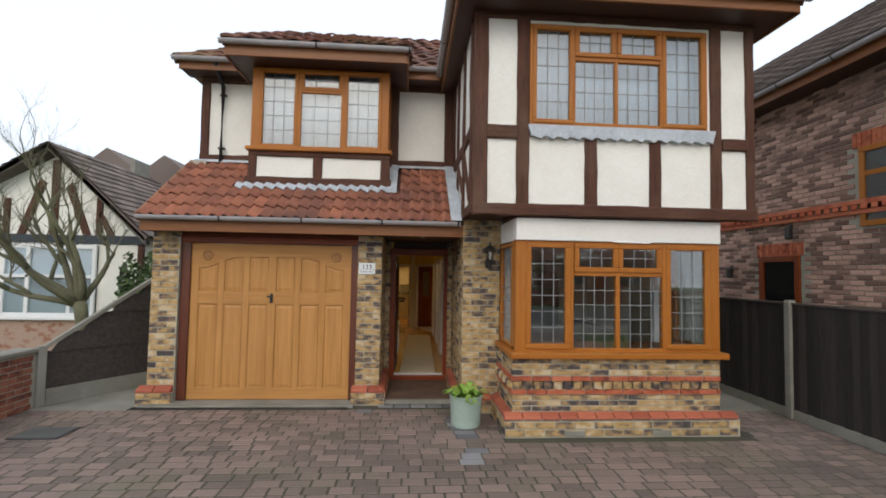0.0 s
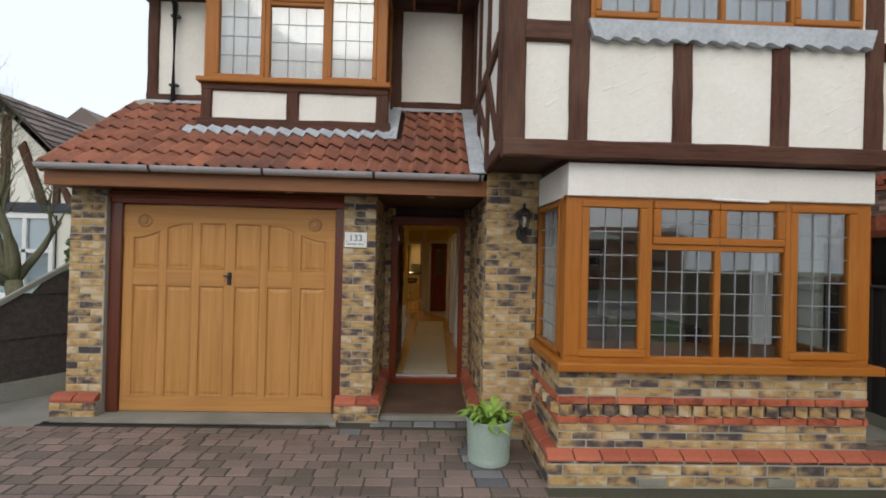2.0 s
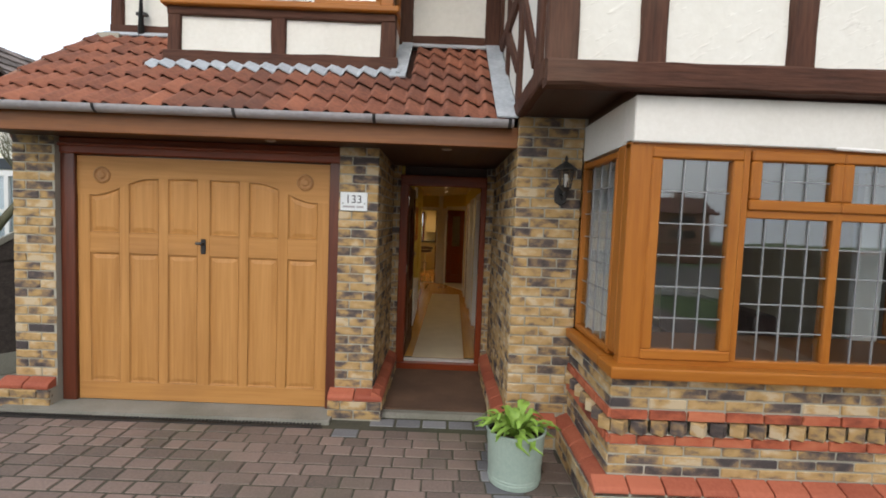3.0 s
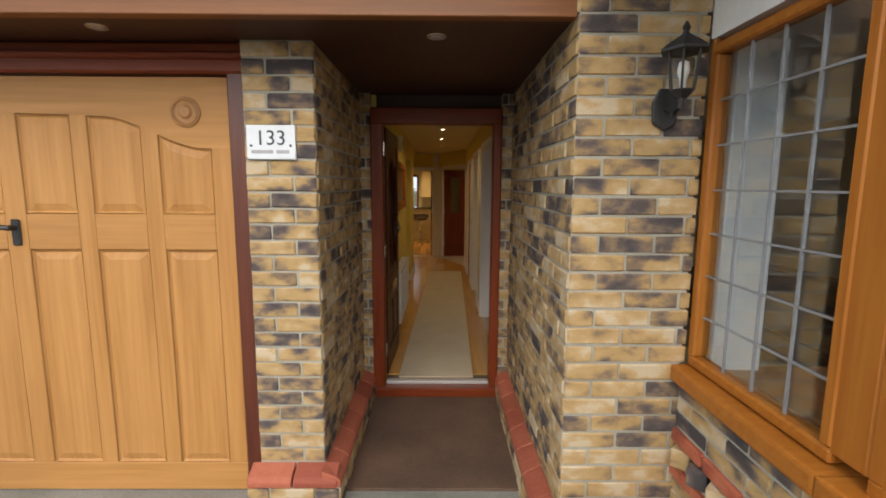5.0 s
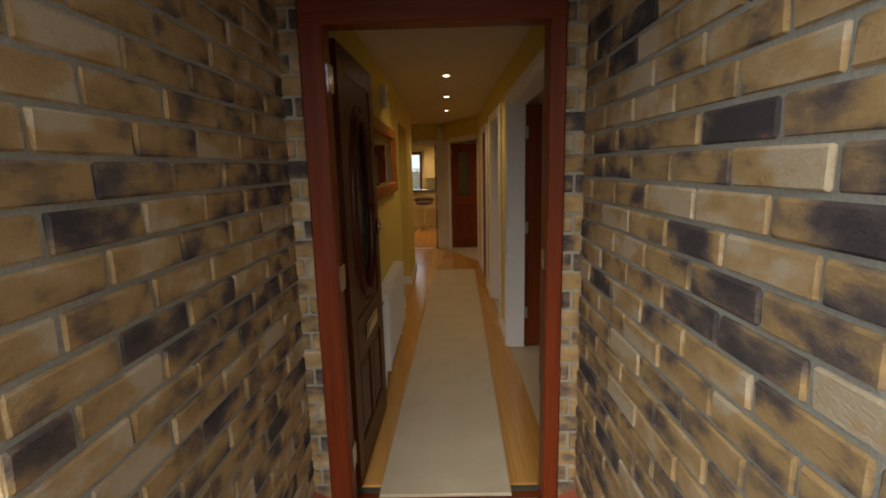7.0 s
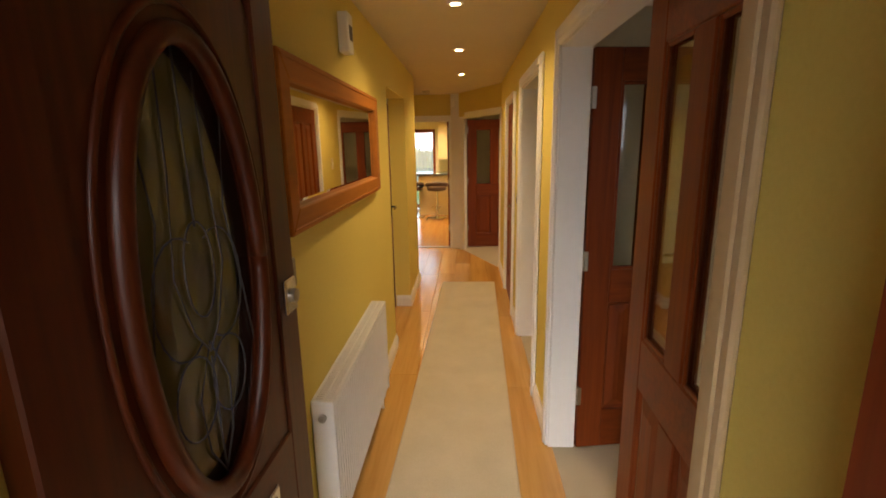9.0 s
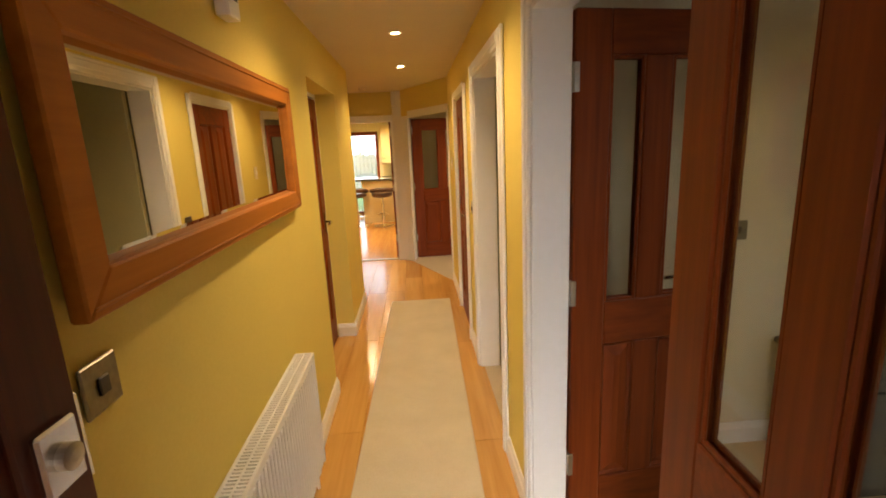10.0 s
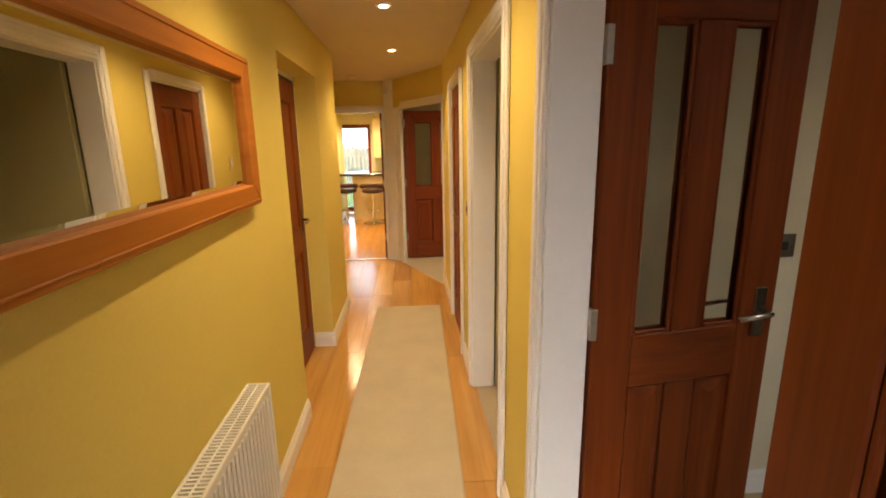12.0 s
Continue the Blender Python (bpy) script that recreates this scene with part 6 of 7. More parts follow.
board = part("window_board", box(1.86, 3.99, 5.27, 6.05, 0.90, 0.93, 0.006), FASCIA)
tagged(board, "dark wood window board inside the bay", "window board")
structure("wall_bay_reveal", box(1.79, 1.98, 6.0, 6.06, 0.93, 2.19, 0.004), WHITE, "white painted reveal beside the bay")
structure("wall_bay_reveal", box(3.80, 4.0, 6.0, 6.06, 0.93, 2.19, 0.004), WHITE, "white painted reveal beside the bay")

# ---- kitchen ----


def stool(m):
    root = thing("bar_stool", m, "dark brown leather bar stool on a chrome pedestal", "bar stool", "kitchen bar stools")
    part("base_plate", lathe([(0.2, 0.0), (0.2, 0.006), (0.12, 0.018), (0.03, 0.03)], 28), CHROME, root)
    part("pedestal", lathe([(0.028, 0.02), (0.028, 0.3), (0.02, 0.3), (0.02, 0.56)], 16), CHROME, root)
    part("footrest", tube([(0.02, 0, 0.24), (0.1, -0.1, 0.24), (0.0, -0.16, 0.24), (-0.1, -0.1, 0.24), (-0.02, 0, 0.24)], 0.009, 8), CHROME, root)
    part("seat", lathe([(0.1, 0.55), (0.19, 0.57), (0.205, 0.60), (0.19, 0.635), (0.001, 0.625)], 28), LEATHER, root, smooth=True)
    ringp = [(0.2 * math.cos(radians(a)), 0.2 * math.sin(radians(a)), 0.68 + 0.03 * math.cos(radians(a + 90))) for a in range(160, 391, 15)]
    part("backrest", tube(ringp, 0.042, 10), LEATHER, root, smooth=True)
    return root


s1 = stool(pose(0.16, 16.95, F))
copy_thing(s1, pose(-0.34, 17.05, F))
pen = thing("kitchen_peninsula", pose(-0.25, 17.35, F), "cream kitchen peninsula with a dark worktop", "kitchen unit")
part("body", box(0, 1.0, 0.0, 0.55, 0, 0.85, 0.003), CUPBOARD, pen)
part("plinth", box(0, 1.0, -0.005, 0.0, 0, 0.1), CUPBOARD, pen)
wt = part("worktop", box(-0.3, 1.0, -0.12, 0.6, 0.85, 0.89, 0.006), GRANITE)
wt.matrix_basis = pose(-0.25, 17.35, F)
tagged(wt, "dark polished worktop on the peninsula", "worktop")
wallcup = thing("wall_cupboard", pose(0.14, 18.29, 1.30), "cream kitchen wall cupboard beside the window", "cupboard")
part("body", box(0, 0.6, -0.32, 0, 0, 0.78), CUPBOARD, wallcup)
cd = part("door", box(0.005, 0.595, -0.34, -0.32, 0.005, 0.775, 0.004), CUPBOARD, wallcup)
part("handle", tube([(0.05, -0.34, 0.1), (0.05, -0.37, 0.12), (0.05, -0.37, 0.24), (0.05, -0.34, 0.26)], 0.006, 8), CHROME, cd)
kw = thing("window_4", None, "dark wood framed kitchen window to the garden", kind="structure")
for q in ((-0.60, -0.53, 0.27, 1.90), (0.0, 0.06, 0.17, 1.98), (-1.80, 0.0, 1.90, 1.98), (-1.80, 0.0, 0.17, 0.27), (-1.80, -1.73, 0.27, 1.9)):
    part("window_frame", box(q[0], q[1], 18.31, 18.40, q[2], q[3], 0.006), MAHOG_V, kw)
pn = part("pane", box(-1.73, 0.0, 18.35, 18.356, 0.27, 1.90), GLASS, kw)
pn.visible_shadow = False

# ---- boundary fences ----


def board_fence(x, y0, y1, h, n_post, label):
    root = thing("fence", pose(x, y0, 0), label, "fence")
    for k in range(n_post):
        ya, yb = (y1 - y0) * k / n_post, (y1 - y0) * (k + 1) / n_post
        nb = int((yb - ya - 0.1) / 0.1)
        for i in range(nb):
            a = ya + 0.1 + i * (yb - ya - 0.1) / nb
            part("board", box(-0.012 - 0.006 * (i % 2), 0.004, a, a + 0.105, 0.12, h - 0.03), FENCE, root)
        part("gravel_board", box(-0.02, 0.02, ya + 0.1, yb, 0, 0.13, 0.004), CONCRETE, root)
        part("capping", box(-0.03, 0.02, ya + 0.1, yb, h - 0.03, h, 0.004), FENCE_H, root)
        ps = part("post", box(-0.05, 0.05, ya, ya + 0.1, 0, h, 0.008), CONCRETE, root, "pale weathered concrete post")
        part("post_top", poly([(-0.05, h), (0.05, h), (0.035, h + 0.03), (-0.035, h + 0.03)], ya + 0.01, ya + 0.09), CONCRETE, ps)


board_fence(5.5, 0.22, 11.14, 1.5, 6, "dark stained close-board fence between pale concrete posts")
# sloping fence beside the garage
fa, fb = Vector((-4.2, 6.35)), Vector((-3.30, 7.75))
fl_len, fl_ang = (fb - fa).length, math.degrees(math.atan2(fb.y - fa.y, fb.x - fa.x))
slopef = thing("sloping_fence_panel", pose(fa.x, fa.y, 0, 0, 0, fl_ang), "dark lapped fence panel with a sloping pale capping", "fence panel")
for k in range(7):
    z0 = 0.20 + k * 0.24
    u0 = max(0.0, (z0 - 0.62) / 1.12 * fl_len)
    if u0 < fl_len - 0.1:
        zt = z0 + 0.25
        u1 = max(u0, (zt - 0.74) / 1.12 * fl_len)
        part("board", poly([(u0, z0), (fl_len, z0), (fl_len, zt), (min(u1, fl_len - 0.02), zt)], -0.022 + 0.016 * (k % 2), 0.012), FENCE_H, slopef)
part("gravel_board", box(0.05, fl_len, -0.025, 0.025, 0, 0.22, 0.005), CONCRETE, slopef)
part("capping", poly([(0.0, 0.70), (fl_len, 1.80), (fl_len, 1.86), (0.0, 0.76)], -0.035, 0.035), CONCRETE, slopef)
for u, h in ((0.0, 0.78), (fl_len, 1.88)):
    part("post", box(u - 0.05, u + 0.05, -0.05, 0.05, 0, h, 0.008), CONCRETE, slopef)
REDWALL = brick_material("weathered_red_brick", [(0.3, (0.10, 0.045, 0.035)), (0.55, (0.24, 0.085, 0.055)), (0.8, (0.34, 0.14, 0.09))], 0.5, 0.8, 0.5, -0.3)
lw = structure("boundary_wall", box(-4.42, -4.22, -4.0, 6.30, 0, 0.70), MORTAR, "low red brick boundary wall with a mossy coping")
brick_run(lw, -4.22, 0.5, 90, 5.75, 0.0, 0.68, REDWALL, seed=21, depth=0.05)
part("coping", box(-4.45, -4.19, -4.0, 6.30, 0.70, 0.76, 0.01), CONCRETE, lw)

# ---- neighbouring house across the side fence ----
nb = thing("neighbour_house", pose(7.0, 0, 0), "red-brown brick house with a dark tiled roof beyond the fence", "house")
wall_n = part("wall", box(0.02, 0.3, 2.0, 16.0, 0, 4.86), MORTAR, nb)
part("wall_back", box(0.3, 8.0, 2.0, 2.3, 0, 4.86), MORTAR, nb)
# bricks joined: visible stretch only, openings left out
verts, faces = [], []
rng = random.Random(31)


def add_brick(x, y0, y1, z0, z1, out):
    b = len(verts)
    e = 0.006
    verts.extend([(x, y0, z0), (x, y1, z0), (x, y1, z1), (x, y0, z1), (x - out, y0 + e, z0 + e), (x - out, y1 - e, z0 + e), (x - out, y1 - e, z1 - e), (x - out, y0 + e, z1 - e)])
    faces.extend([(b + 4, b + 7, b + 6, b + 5), (b, b + 4, b + 5, b + 1), (b + 1, b + 5, b + 6, b + 2), (b + 2, b + 6, b + 7, b + 3), (b + 3, b + 7, b + 4, b)])


NWIN, NDOOR = (4.95, 6.18, 2.58, 3.73), (7.25, 8.15, 0.0, 2.2)
for r in range(65):
    z0 = r * 0.075
    yv = 3.8 - (0.1125 if r % 2 else 0)
    while yv < 10.5:
        ya, yb = yv, yv + 0.215
        yv += 0.225
        if any(yb > q[0] and ya < q[1] and z0 + 0.075 > q[2] and z0 < q[3] for q in (NWIN, NDOOR)):
            continue
        add_brick(0.02, ya, yb, z0 + 0.005, z0 + 0.07, 0.012 + rng.uniform(-0.002, 0.002) + 0.0)
me = bpy.data.meshes.new("brick_facing")
me.from_pydata(verts, [], faces)
me.materials.append(surface("neighbour_facing", (0.18, 0.1, 0.077), (0.55, 0.35, 0.28), 0.9, 2.2, 60, bump=0.4, island=0.8, stain=(0.1, 0.065, 0.055), stain_amount=0.5))
ob = new("brick_facing", me)
ob.parent = nb
tagged(ob, kind="stuff")
for r in range(46):
    piece("dentil", brick_mesh(0.07, 0.07, 0.07, REDBRICK, r % 3), nb, pose(-0.03, 3.8 + r * 0.15, 2.83, 0, 0, 45))
part("string_course", box(-0.035, 0.02, 3.8, 10.5, 2.905, 2.97, 0.004), REDBRICK, nb)
part("string_course", box(-0.035, 0.02, 3.8, 10.5, 2.76, 2.825, 0.004), REDBRICK, nb)
for q, z in ((NWIN, 3.73), (NDOOR, 2.2)):
    lint = part("lintel", box(0.0, 0.02, q[0] - 0.1, q[1] + 0.1, z, z + 0.225), MORTAR, nb)
    for i in range(int((q[1] - q[0] + 0.2) / 0.075)):
        piece("brick", brick_mesh(0.065, 0.05, 0.22, REDBRICK, i % 3), lint, pose(-0.014, q[0] - 0.1 + (i + 1) * 0.075, z, 0, 0, -90))
wn1 = part("window", box(0.015, 0.02, NWIN[0], NWIN[1], NWIN[2], NWIN[3]), TVBLACK, nb, "brown framed window with dark glass")
for a, b, c, d in ((0, 1.23, 0, 0.08), (0, 1.23, 1.07, 1.15), (0, 0.08, 0.08, 1.07), (1.15, 1.23, 0.08, 1.07), (0.56, 0.64, 0.08, 1.07), (0.64, 1.15, 0.72, 0.79)):
    part("frame", box(-0.02, 0.014, NWIN[0] + a, NWIN[0] + b, NWIN[2] + c, NWIN[2] + d, 0.004), UPVC, wn1)
wp = part("pane", box(0.0, 0.004, NWIN[0] + 0.08, NWIN[1] - 0.08, NWIN[2] + 0.08, NWIN[3] - 0.08), GLASS, wn1)
nd = part("door", box(0.016, 0.02, NDOOR[0], NDOOR[1], 0, NDOOR[3]), TVBLACK, nb, "brown framed side door with dark glass")
for a, b, c, d in ((0, 0.1, 0, 2.2), (0.8, 0.9, 0, 2.2), (0.1, 0.8, 2.1, 2.2), (0.1, 0.8, 0.0, 0.9)):
    part("frame", box(-0.02, 0.015, NDOOR[0] + a, NDOOR[0] + b, c, d, 0.004), DOOR_V, nd)
for yy, zz in ((7.39, 2.48), (8.86, 1.8)):
    wl2 = part("wall_lamp", box(-0.12, -0.02, yy - 0.05, yy + 0.05, zz, zz + 0.2, 0.02), BLACK_IRON, nb, "small black wall lamp")
    part("lamp_arm", tube([(-0.07, yy, zz + 0.2), (-0.03, yy, zz + 0.25), (0.01, yy, zz + 0.2)], 0.012, 6), BLACK_IRON, wl2)
part("soffit", box(-0.42, 0.1, 2.0, 16.0, 4.83, 4.86), SOFFIT, nb)
part("fascia", box(-0.45, -0.42, 2.0, 16.0, 4.81, 4.99), FASCIA, nb)
rn = slope_roof("neighbour_roof", ((6.5, 16.0, 5.03), (6.5, 2.0, 5.03), (9.8, 2.0, 7.43), (9.8, 16.0, 7.43)), "brown tiled roof of the neighbouring house", TILE_GREY, 0.3, 0.22, wave=0.004)
rn.parent = nb
rn.matrix_basis = pose(-7.0, 0, 0)
rn.name = "roof"
for child in rn.children:
    child.name = "roof_" + child.name
gt = gutter("gutter", 2.0, 16.0, 6.47, 4.99, "pale grey gutter on the neighbouring eave", "y")

# ---- half-timbered bungalow beyond the low wall ----
bun = thing("bungalow", pose(-7.15, 10.5, 0), "cream half-timbered bungalow with a dark tiled gable roof", "house")
part("wall", poly([(-3.2, 0), (1.85, 0), (1.85, 2.45), (-0.03, 4.2), (-3.2, 2.45)], 0.05, 8.0), RENDER, bun)
part("brick_base", box(-3.2, 1.86, 0.0, 0.06, 0, 0.68), NBRICK, bun)
for a, b, c, d in ((-3.2, 1.95, 2.30, 2.48), (-1.05, -0.93, 2.48, 3.25), (0.85, 0.97, 2.48, 3.3), (-0.1, 0.05, 2.48, 4.1), (1.75, 1.87, 0.0, 2.3)):
    part("timber", box(a, b, 0.0, 0.08, c, d, 0.006), BLUE_PAINT if c > 2.2 and d < 2.6 else TIMBER_Z, bun)
for pts in ([(-0.75, 2.48), (-0.6, 2.48), (-0.22, 3.6), (-0.34, 3.7)], [(0.75, 2.48), (0.6, 2.48), (0.2, 3.5), (0.32, 3.62)], [(1.1, 2.48), (1.25, 2.48), (0.95, 3.0), (0.9, 2.95)]):
    part("brace", poly(pts, 0.0, 0.07, "y"), TIMBER_Z, bun)
for s in (-1, 1):
    xe = -3.45 if s < 0 else 2.05
    ze = 2.30 if s > 0 else 2.05
    part("barge_board", poly([(xe, ze), (0.0, 4.30), (0.0, 4.43), (xe, ze + 0.13)], -0.3, -0.24), GREY_TIMBER, bun)
bw = part("window", box(-1.0, 0.92, 0.03, 0.05, 0.75, 2.25), TVBLACK, bun, "white framed bungalow window with pale curtains")
part("net", box(-0.96, 0.88, 0.018, 0.028, 0.8, 2.2), NETS, bw)
for a, b, c, d in ((-1.0, 0.92, 0.72, 0.80), (-1.0, 0.92, 2.18, 2.27), (-1.0, -0.92, 0.8, 2.18), (0.84, 0.92, 0.8, 2.18), (-0.5, -0.42, 0.8, 2.18), (0.36, 0.44, 0.8, 2.18), (-0.92, 0.84, 1.55, 1.62)):
    part("frame", box(a, b, -0.04, 0.02, c, d, 0.006), WHITE_OUT, bw)
gl = part("pane", box(-0.92, 0.84, 0.004, 0.008, 0.8, 2.18), GLASS, bw)
part("sill", box(-1.05, 0.97, -0.1, 0.02, 0.66, 0.72, 0.006), WHITE_OUT, bw)
part("door", box(-2.0, -1.25, -0.01, 0.05, 0.1, 2.1, 0.004), MAHOG_V, bun, "dark red front door")
for nm, cs in (("roof_right", ((2.1, -0.3, 2.45), (2.1, 8.0, 2.45), (0, 8.0, 4.42), (0, -0.3, 4.42))), ("roof_left", ((-3.5, 8.0, 2.2), (-3.5, -0.3, 2.2), (0, -0.3, 4.42), (0, 8.0, 4.42)))):
    r2 = slope_roof(nm, cs, "", TILE_GREY, 0.3, 0.2, wave=0.004)
    r2.parent = bun
    for child in r2.children:
        child.name = nm + "_" + child.name
for i, (ax, az) in enumerate(((-1.15, 5.25), (0.2, 5.2))):
    r3 = part("rear_gable_roof", poly([(ax - 2.2, 3.4), (ax + 2.4, 3.4), (ax, az)], 3.4 + i * 0.5, 6.0), TILE_GREY, bun)
part("chimney_strip", box(0.0, 0.12, 2.6, 3.3, 4.3, 4.75), CONCRETE, bun)

# ---- bare pollarded tree and hedge in the neighbour's garden ----
tree = thing("bare_tree", pose(-5.0, 8.3, 0.0), "leafless mossy garden tree with twisted limbs", "tree")
rng = random.Random(12)
twigs = bmesh.new()


def grow(bm, start, direction, length, r0, depth):
    p, d = Vector(start), Vector(direction).normalized()
    path, rad_ = [p.copy()], [r0]
    steps = 5
    for k in range(steps):
        d = (d + Vector((rng.uniform(-1, 1), rng.uniform(-1, 1), rng.uniform(-0.5, 0.9))) * 0.28).normalized()
        p = p + d * length / steps
        path.append(p.copy())
        rad_.append(r0 * (1 - 0.6 * (k + 1) / steps))
    tube([tuple(q) for q in path], rad_, 6 if depth < 2 else 4, bm if depth < 2 else twigs)
    if depth < 4:
        for k in range(3 if depth < 2 else 4):
            i = rng.randrange(2, steps + 1)
            dd = (d + Vector((rng.uniform(-1, 1), rng.uniform(-1, 1), rng.uniform(-0.1, 1.0))) * 0.9).normalized()
            grow(bm, path[i], dd, length * rng.uniform(0.5, 0.75), rad_[i] * 0.75, depth + 1)


trunk = part("trunk", tube([(0, 0, 0), (0.03, 0.02, 0.5), (-0.02, 0, 0.95), (-0.08, 0.02, 1.2)], [0.14, 0.11, 0.10, 0.10], 10), BARK, tree, smooth=True)
for d, L in (((-1.0, -0.2, 0.12), 1.7), ((-0.7, 0.3, 0.9), 1.5), ((0.1, -0.2, 1.0), 1.4), ((-0.5, -0.3, 0.55), 1.5), ((0.35, 0.2, 0.9), 1.1), ((-0.85, 0.1, 0.95), 1.9), ((-0.25, 0.1, 1.0), 1.7)):
    limb = bmesh.new()
    grow(limb, (-0.08, 0.02, 1.15), d, L, 0.065, 0)
    part("limb", limb, BARK, tree, smooth=True)
tagged(part("twig_mass", twigs, BARK, tree), kind="stuff")


def leafy(name, m, size, count, label, seed, kind=""):
    rng2 = random.Random(seed)
    v, f = [], []
    sx, sy, sz = size
    for i in range(count):
        while True:
            q = Vector((rng2.uniform(-1, 1), rng2.uniform(-1, 1), rng2.uniform(-1, 1)))
            if 0.35 < q.length < 1.0 + 0.18 * math.sin(q.x * 7 + q.y * 5):
                break
        c = Vector((q.x * sx, q.y * sy, (q.z + 1) * sz))
        a = Vector((rng2.uniform(-1, 1), rng2.uniform(-1, 1), rng2.uniform(-1, 1))).normalized() * 0.05
        b = a.orthogonal().normalized() * 0.03
        k = len(v)
        v += [tuple(c - a), tuple(c + b), tuple(c + a), tuple(c - b)]
        f.append((k, k + 1, k + 2, k + 3))
    me2 = bpy.data.meshes.new("foliage")
    me2.from_pydata(v, [], f)
    me2.materials.append(LEAF_FAR)
    root = thing(name, m, label, "shrub")
    ob2 = new("foliage", me2)
    ob2.parent = root
    tagged(ob2, kind="stuff")
    part("stems", tube([(0, 0, 0), (0.02, 0, sz * 0.8), (0.05, 0.02, sz * 1.5)], [0.03, 0.025, 0.01], 6), BARK, root)
    return root


leafy("hedge_shrub", pose(-4.5, 9.2, 0), (0.55, 0.6, 1.05), 2600, "dark green evergreen shrub beside the bungalow", 41)
leafy("hedge_shrub", pose(-9.2, 9.8, 0), (0.6, 0.5, 0.55), 1500, "round dark green shrub before the bungalow", 42)

# ---- back garden past the kitchen window ----
leafy("garden_hedge", pose(-1.0, 27.0, 0), (4.0, 0.7, 0.75), 9000, "green hedge at the end of the garden", 43)
gf = thing("garden_fence", pose(-6.0, 26.0, 0), "grey slatted fence across the garden", "fence")
for i in range(80):
    part("slat", box(i * 0.15, i * 0.15 + 0.12, 0, 0.02, -0.04, 1.4), CONCRETE, gf)
part("rail", box(0, 12, 0.02, 0.06, 1.1, 1.2), CONCRETE, gf)

# ---- houses across the street, mirrored in the panes ----


def terrace_house(x, wall_mat, label):
    root = thing("street_house", pose(1.7 * x, -46.0, 0), label, "house")
    root.scale = (1.7, 1.0, 0.72)
    part("wall", poly([(-4.2, 0), (4.2, 0), (4.2, 4.9), (-4.2, 4.9)], -7.0, 0.0), wall_mat, root)
    part("gable", poly([(-4.2, 4.9), (-0.2, 4.9), (-2.2, 7.0)], -0.3, 0.05), RENDER, root)
    for a in (-3.6, -2.0, -0.9, 0.9, 2.3):
        part("timber", box(a, a + 0.16, 0.0, 0.04, 2.7, 4.9), TIMBER_Z, root)
    part("roof", poly([(0.3, 4.8), (0.3, 4.95), (-3.6, 7.6), (-7.3, 4.95), (-7.3, 4.8)], -4.6, 4.6, "x"), TILE_FAR, root)
    for a, z in ((-3.2, 0.9), (1.2, 0.9), (-3.2, 3.2), (1.2, 3.2)):
        w = part("window", box(a, a + 1.8, 0.0, 0.05, z, z + 1.2), TVBLACK, root, "white framed window")
        part("frame", box(a - 0.06, a + 1.86, 0.05, 0.08, z - 0.06, z), WHITE_OUT, w)
        part("frame", box(a + 0.87, a + 0.93, 0.05, 0.08, z, z + 1.2), WHITE_OUT, w)
    part("door", box(-0.8, 0.1, 0.0, 0.05, 0, 2.1), MAHOG_V, root)
    part("chimney", box(2.6, 3.3, -4.0, -3.4, 6.5, 8.6), NBRICK, root)
    return root


terrace_house(-14, NBRICK, "red brick street house with tiled roof")
terrace_house(-4.5, RENDER, "cream half-timbered street house with tiled roof")
terrace_house(5, RENDER, "cream half-timbered street house with tiled roof")
terrace_house(14.5, NBRICK, "red brick street house with tiled roof")
fw = structure("front_garden_wall", box(-30, 30, -16.2, -16.0, 0, 0.9), NBRICK, "low red brick front wall across the street")

# ---- block paving ----
rng = random.Random(77)
PAVE_MESHES = {}


def paver_mesh(w, d, mat):
    key = (round(w, 2), round(d, 2), mat.name)
    if key not in PAVE_MESHES:
        PAVE_MESHES[key] = mesh_of(bx(bmesh.new(), 0, key[0], 0, key[1], -0.02, 0.0, 0.011, 2), "paver", mat)
    return PAVE_MESHES[key]


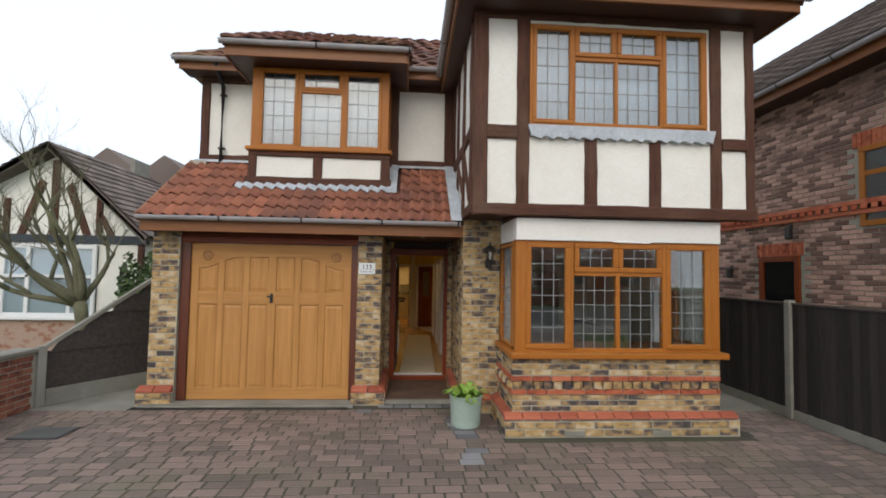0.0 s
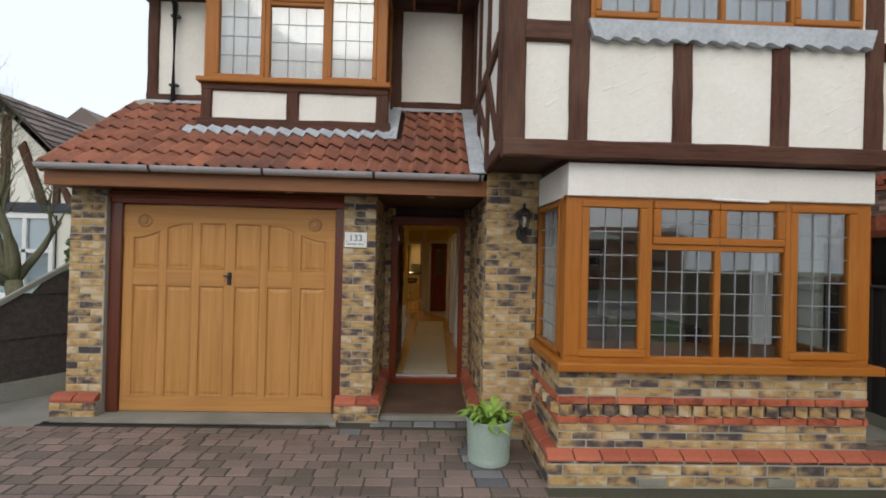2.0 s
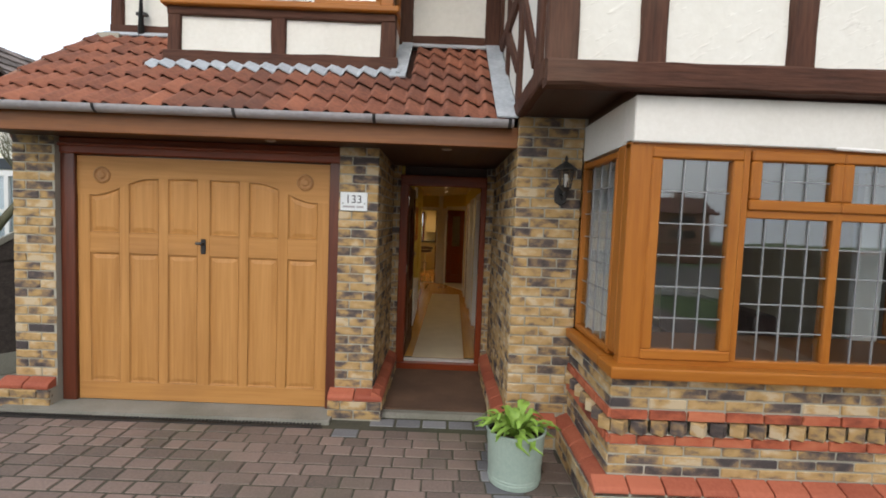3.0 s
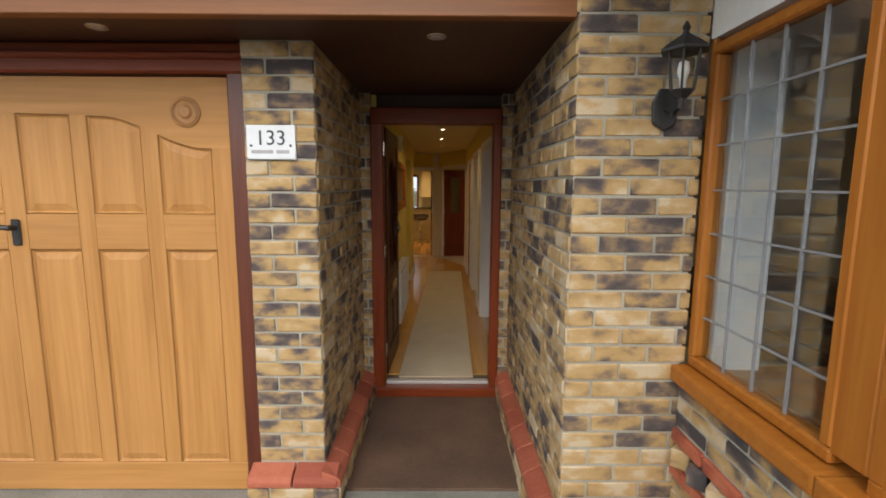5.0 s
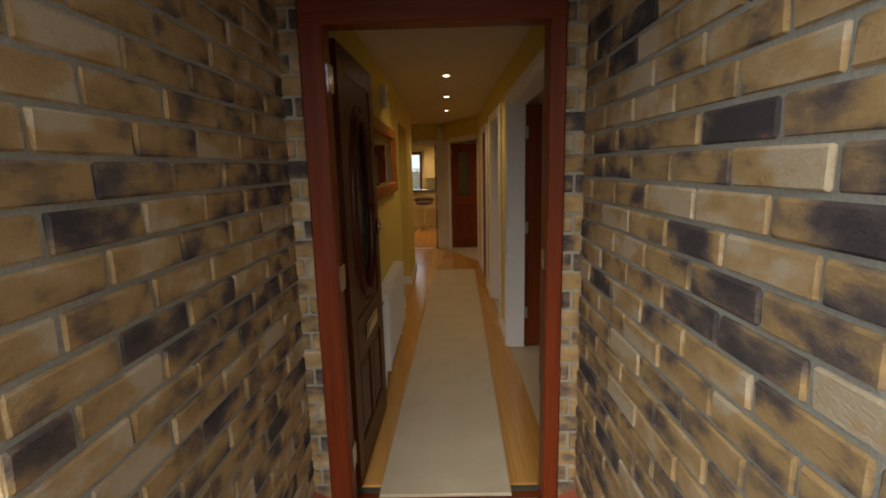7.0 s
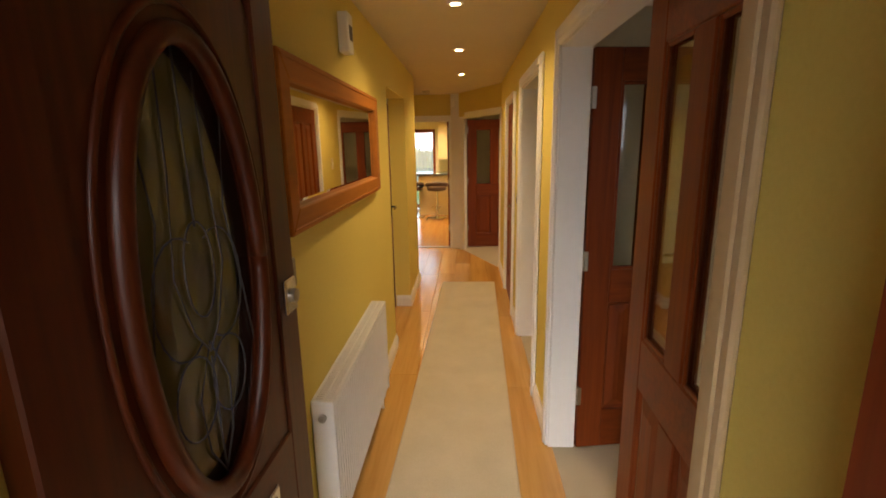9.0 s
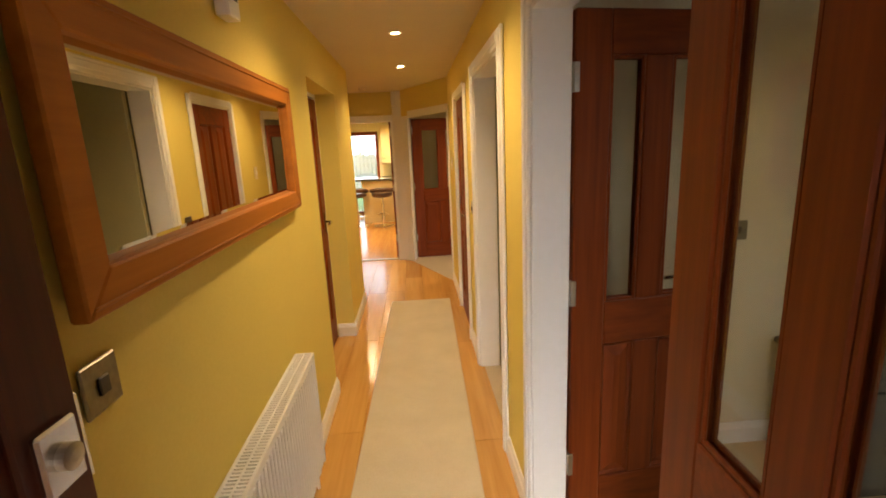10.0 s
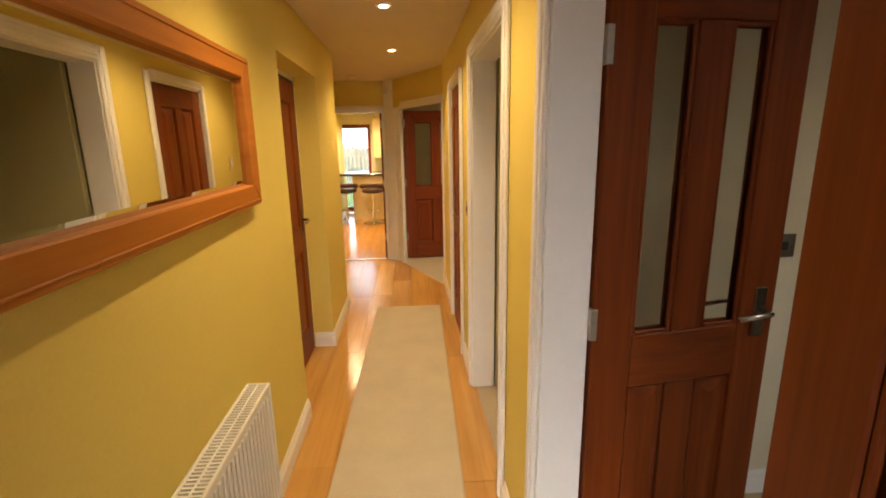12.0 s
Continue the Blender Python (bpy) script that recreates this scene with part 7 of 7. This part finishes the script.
pv, pf = [], []
near_count = 0
yv = -4.0
while yv < 6.18:
    d = 0.138
    xv = -4.22 - rng.uniform(0, 0.15)
    while xv < 5.45:
        w = rng.choice((0.13, 0.17, 0.20, 0.20, 0.24))
        a, b = max(xv, -4.22), min(xv + w, 5.48)
        xv += w + 0.009
        if b - a < 0.05:
            continue
        if a > 1.58 and a < 4.30 and yv + d > 5.08:
            continue
        lift = rng.uniform(-0.003, 0.002)
        if -1.0 < a < 1.75 and 4.35 < yv < 6.3 and near_count < 300:
            near_count += 1
            grey = (-0.30 < a < 0.05 and yv > 5.95) or (0.98 < a < 1.16 and yv > 4.3)
            piece("paver", paver_mesh(b - a, d - 0.009, PAVER_GREY if grey else PAVER_OB), drive, pose(a, yv, lift, rng.uniform(-0.5, 0.5), rng.uniform(-0.5, 0.5), rng.uniform(-0.6, 0.6)))
            continue
        k, e = len(pv), 0.008
        y1 = yv + d - 0.009
        pv += [(a, yv, -0.018), (b, yv, -0.018), (b, y1, -0.018), (a, y1, -0.018), (a + e, yv + e, lift), (b - e, yv + e, lift), (b - e, y1 - e, lift), (a + e, y1 - e, lift)]
        pf += [(k + 4, k + 5, k + 6, k + 7), (k, k + 1, k + 5, k + 4), (k + 1, k + 2, k + 6, k + 5), (k + 2, k + 3, k + 7, k + 6), (k + 3, k, k + 4, k + 7)]
    yv += d
me = bpy.data.meshes.new("paving_field")
me.from_pydata(pv, [], pf)
me.materials.append(PAVER)
ob = new("paving_field", me)
ob.parent = drive
tagged(ob, kind="stuff")
for i in range(5):
    piece("paver", paver_mesh(0.2, 0.14, PAVER_GREY), drive, pose(0.13 + i * 0.22, 6.28, 0.002))
structure("side_path", box(4.16, 5.5, 6.06, 12.0, -0.03, 0.0), CONCRETE, "grey concrete side path along the fence")
structure("side_strip", box(-4.25, -2.93, 6.18, 9.0, -0.03, 0.0), CONCRETE, "mossy concrete strip beside the garage")
structure("drive_apron", box(-0.22, 1.7, 6.17, 6.45, -0.03, -0.004), SAND, "sanded strip before the porch")
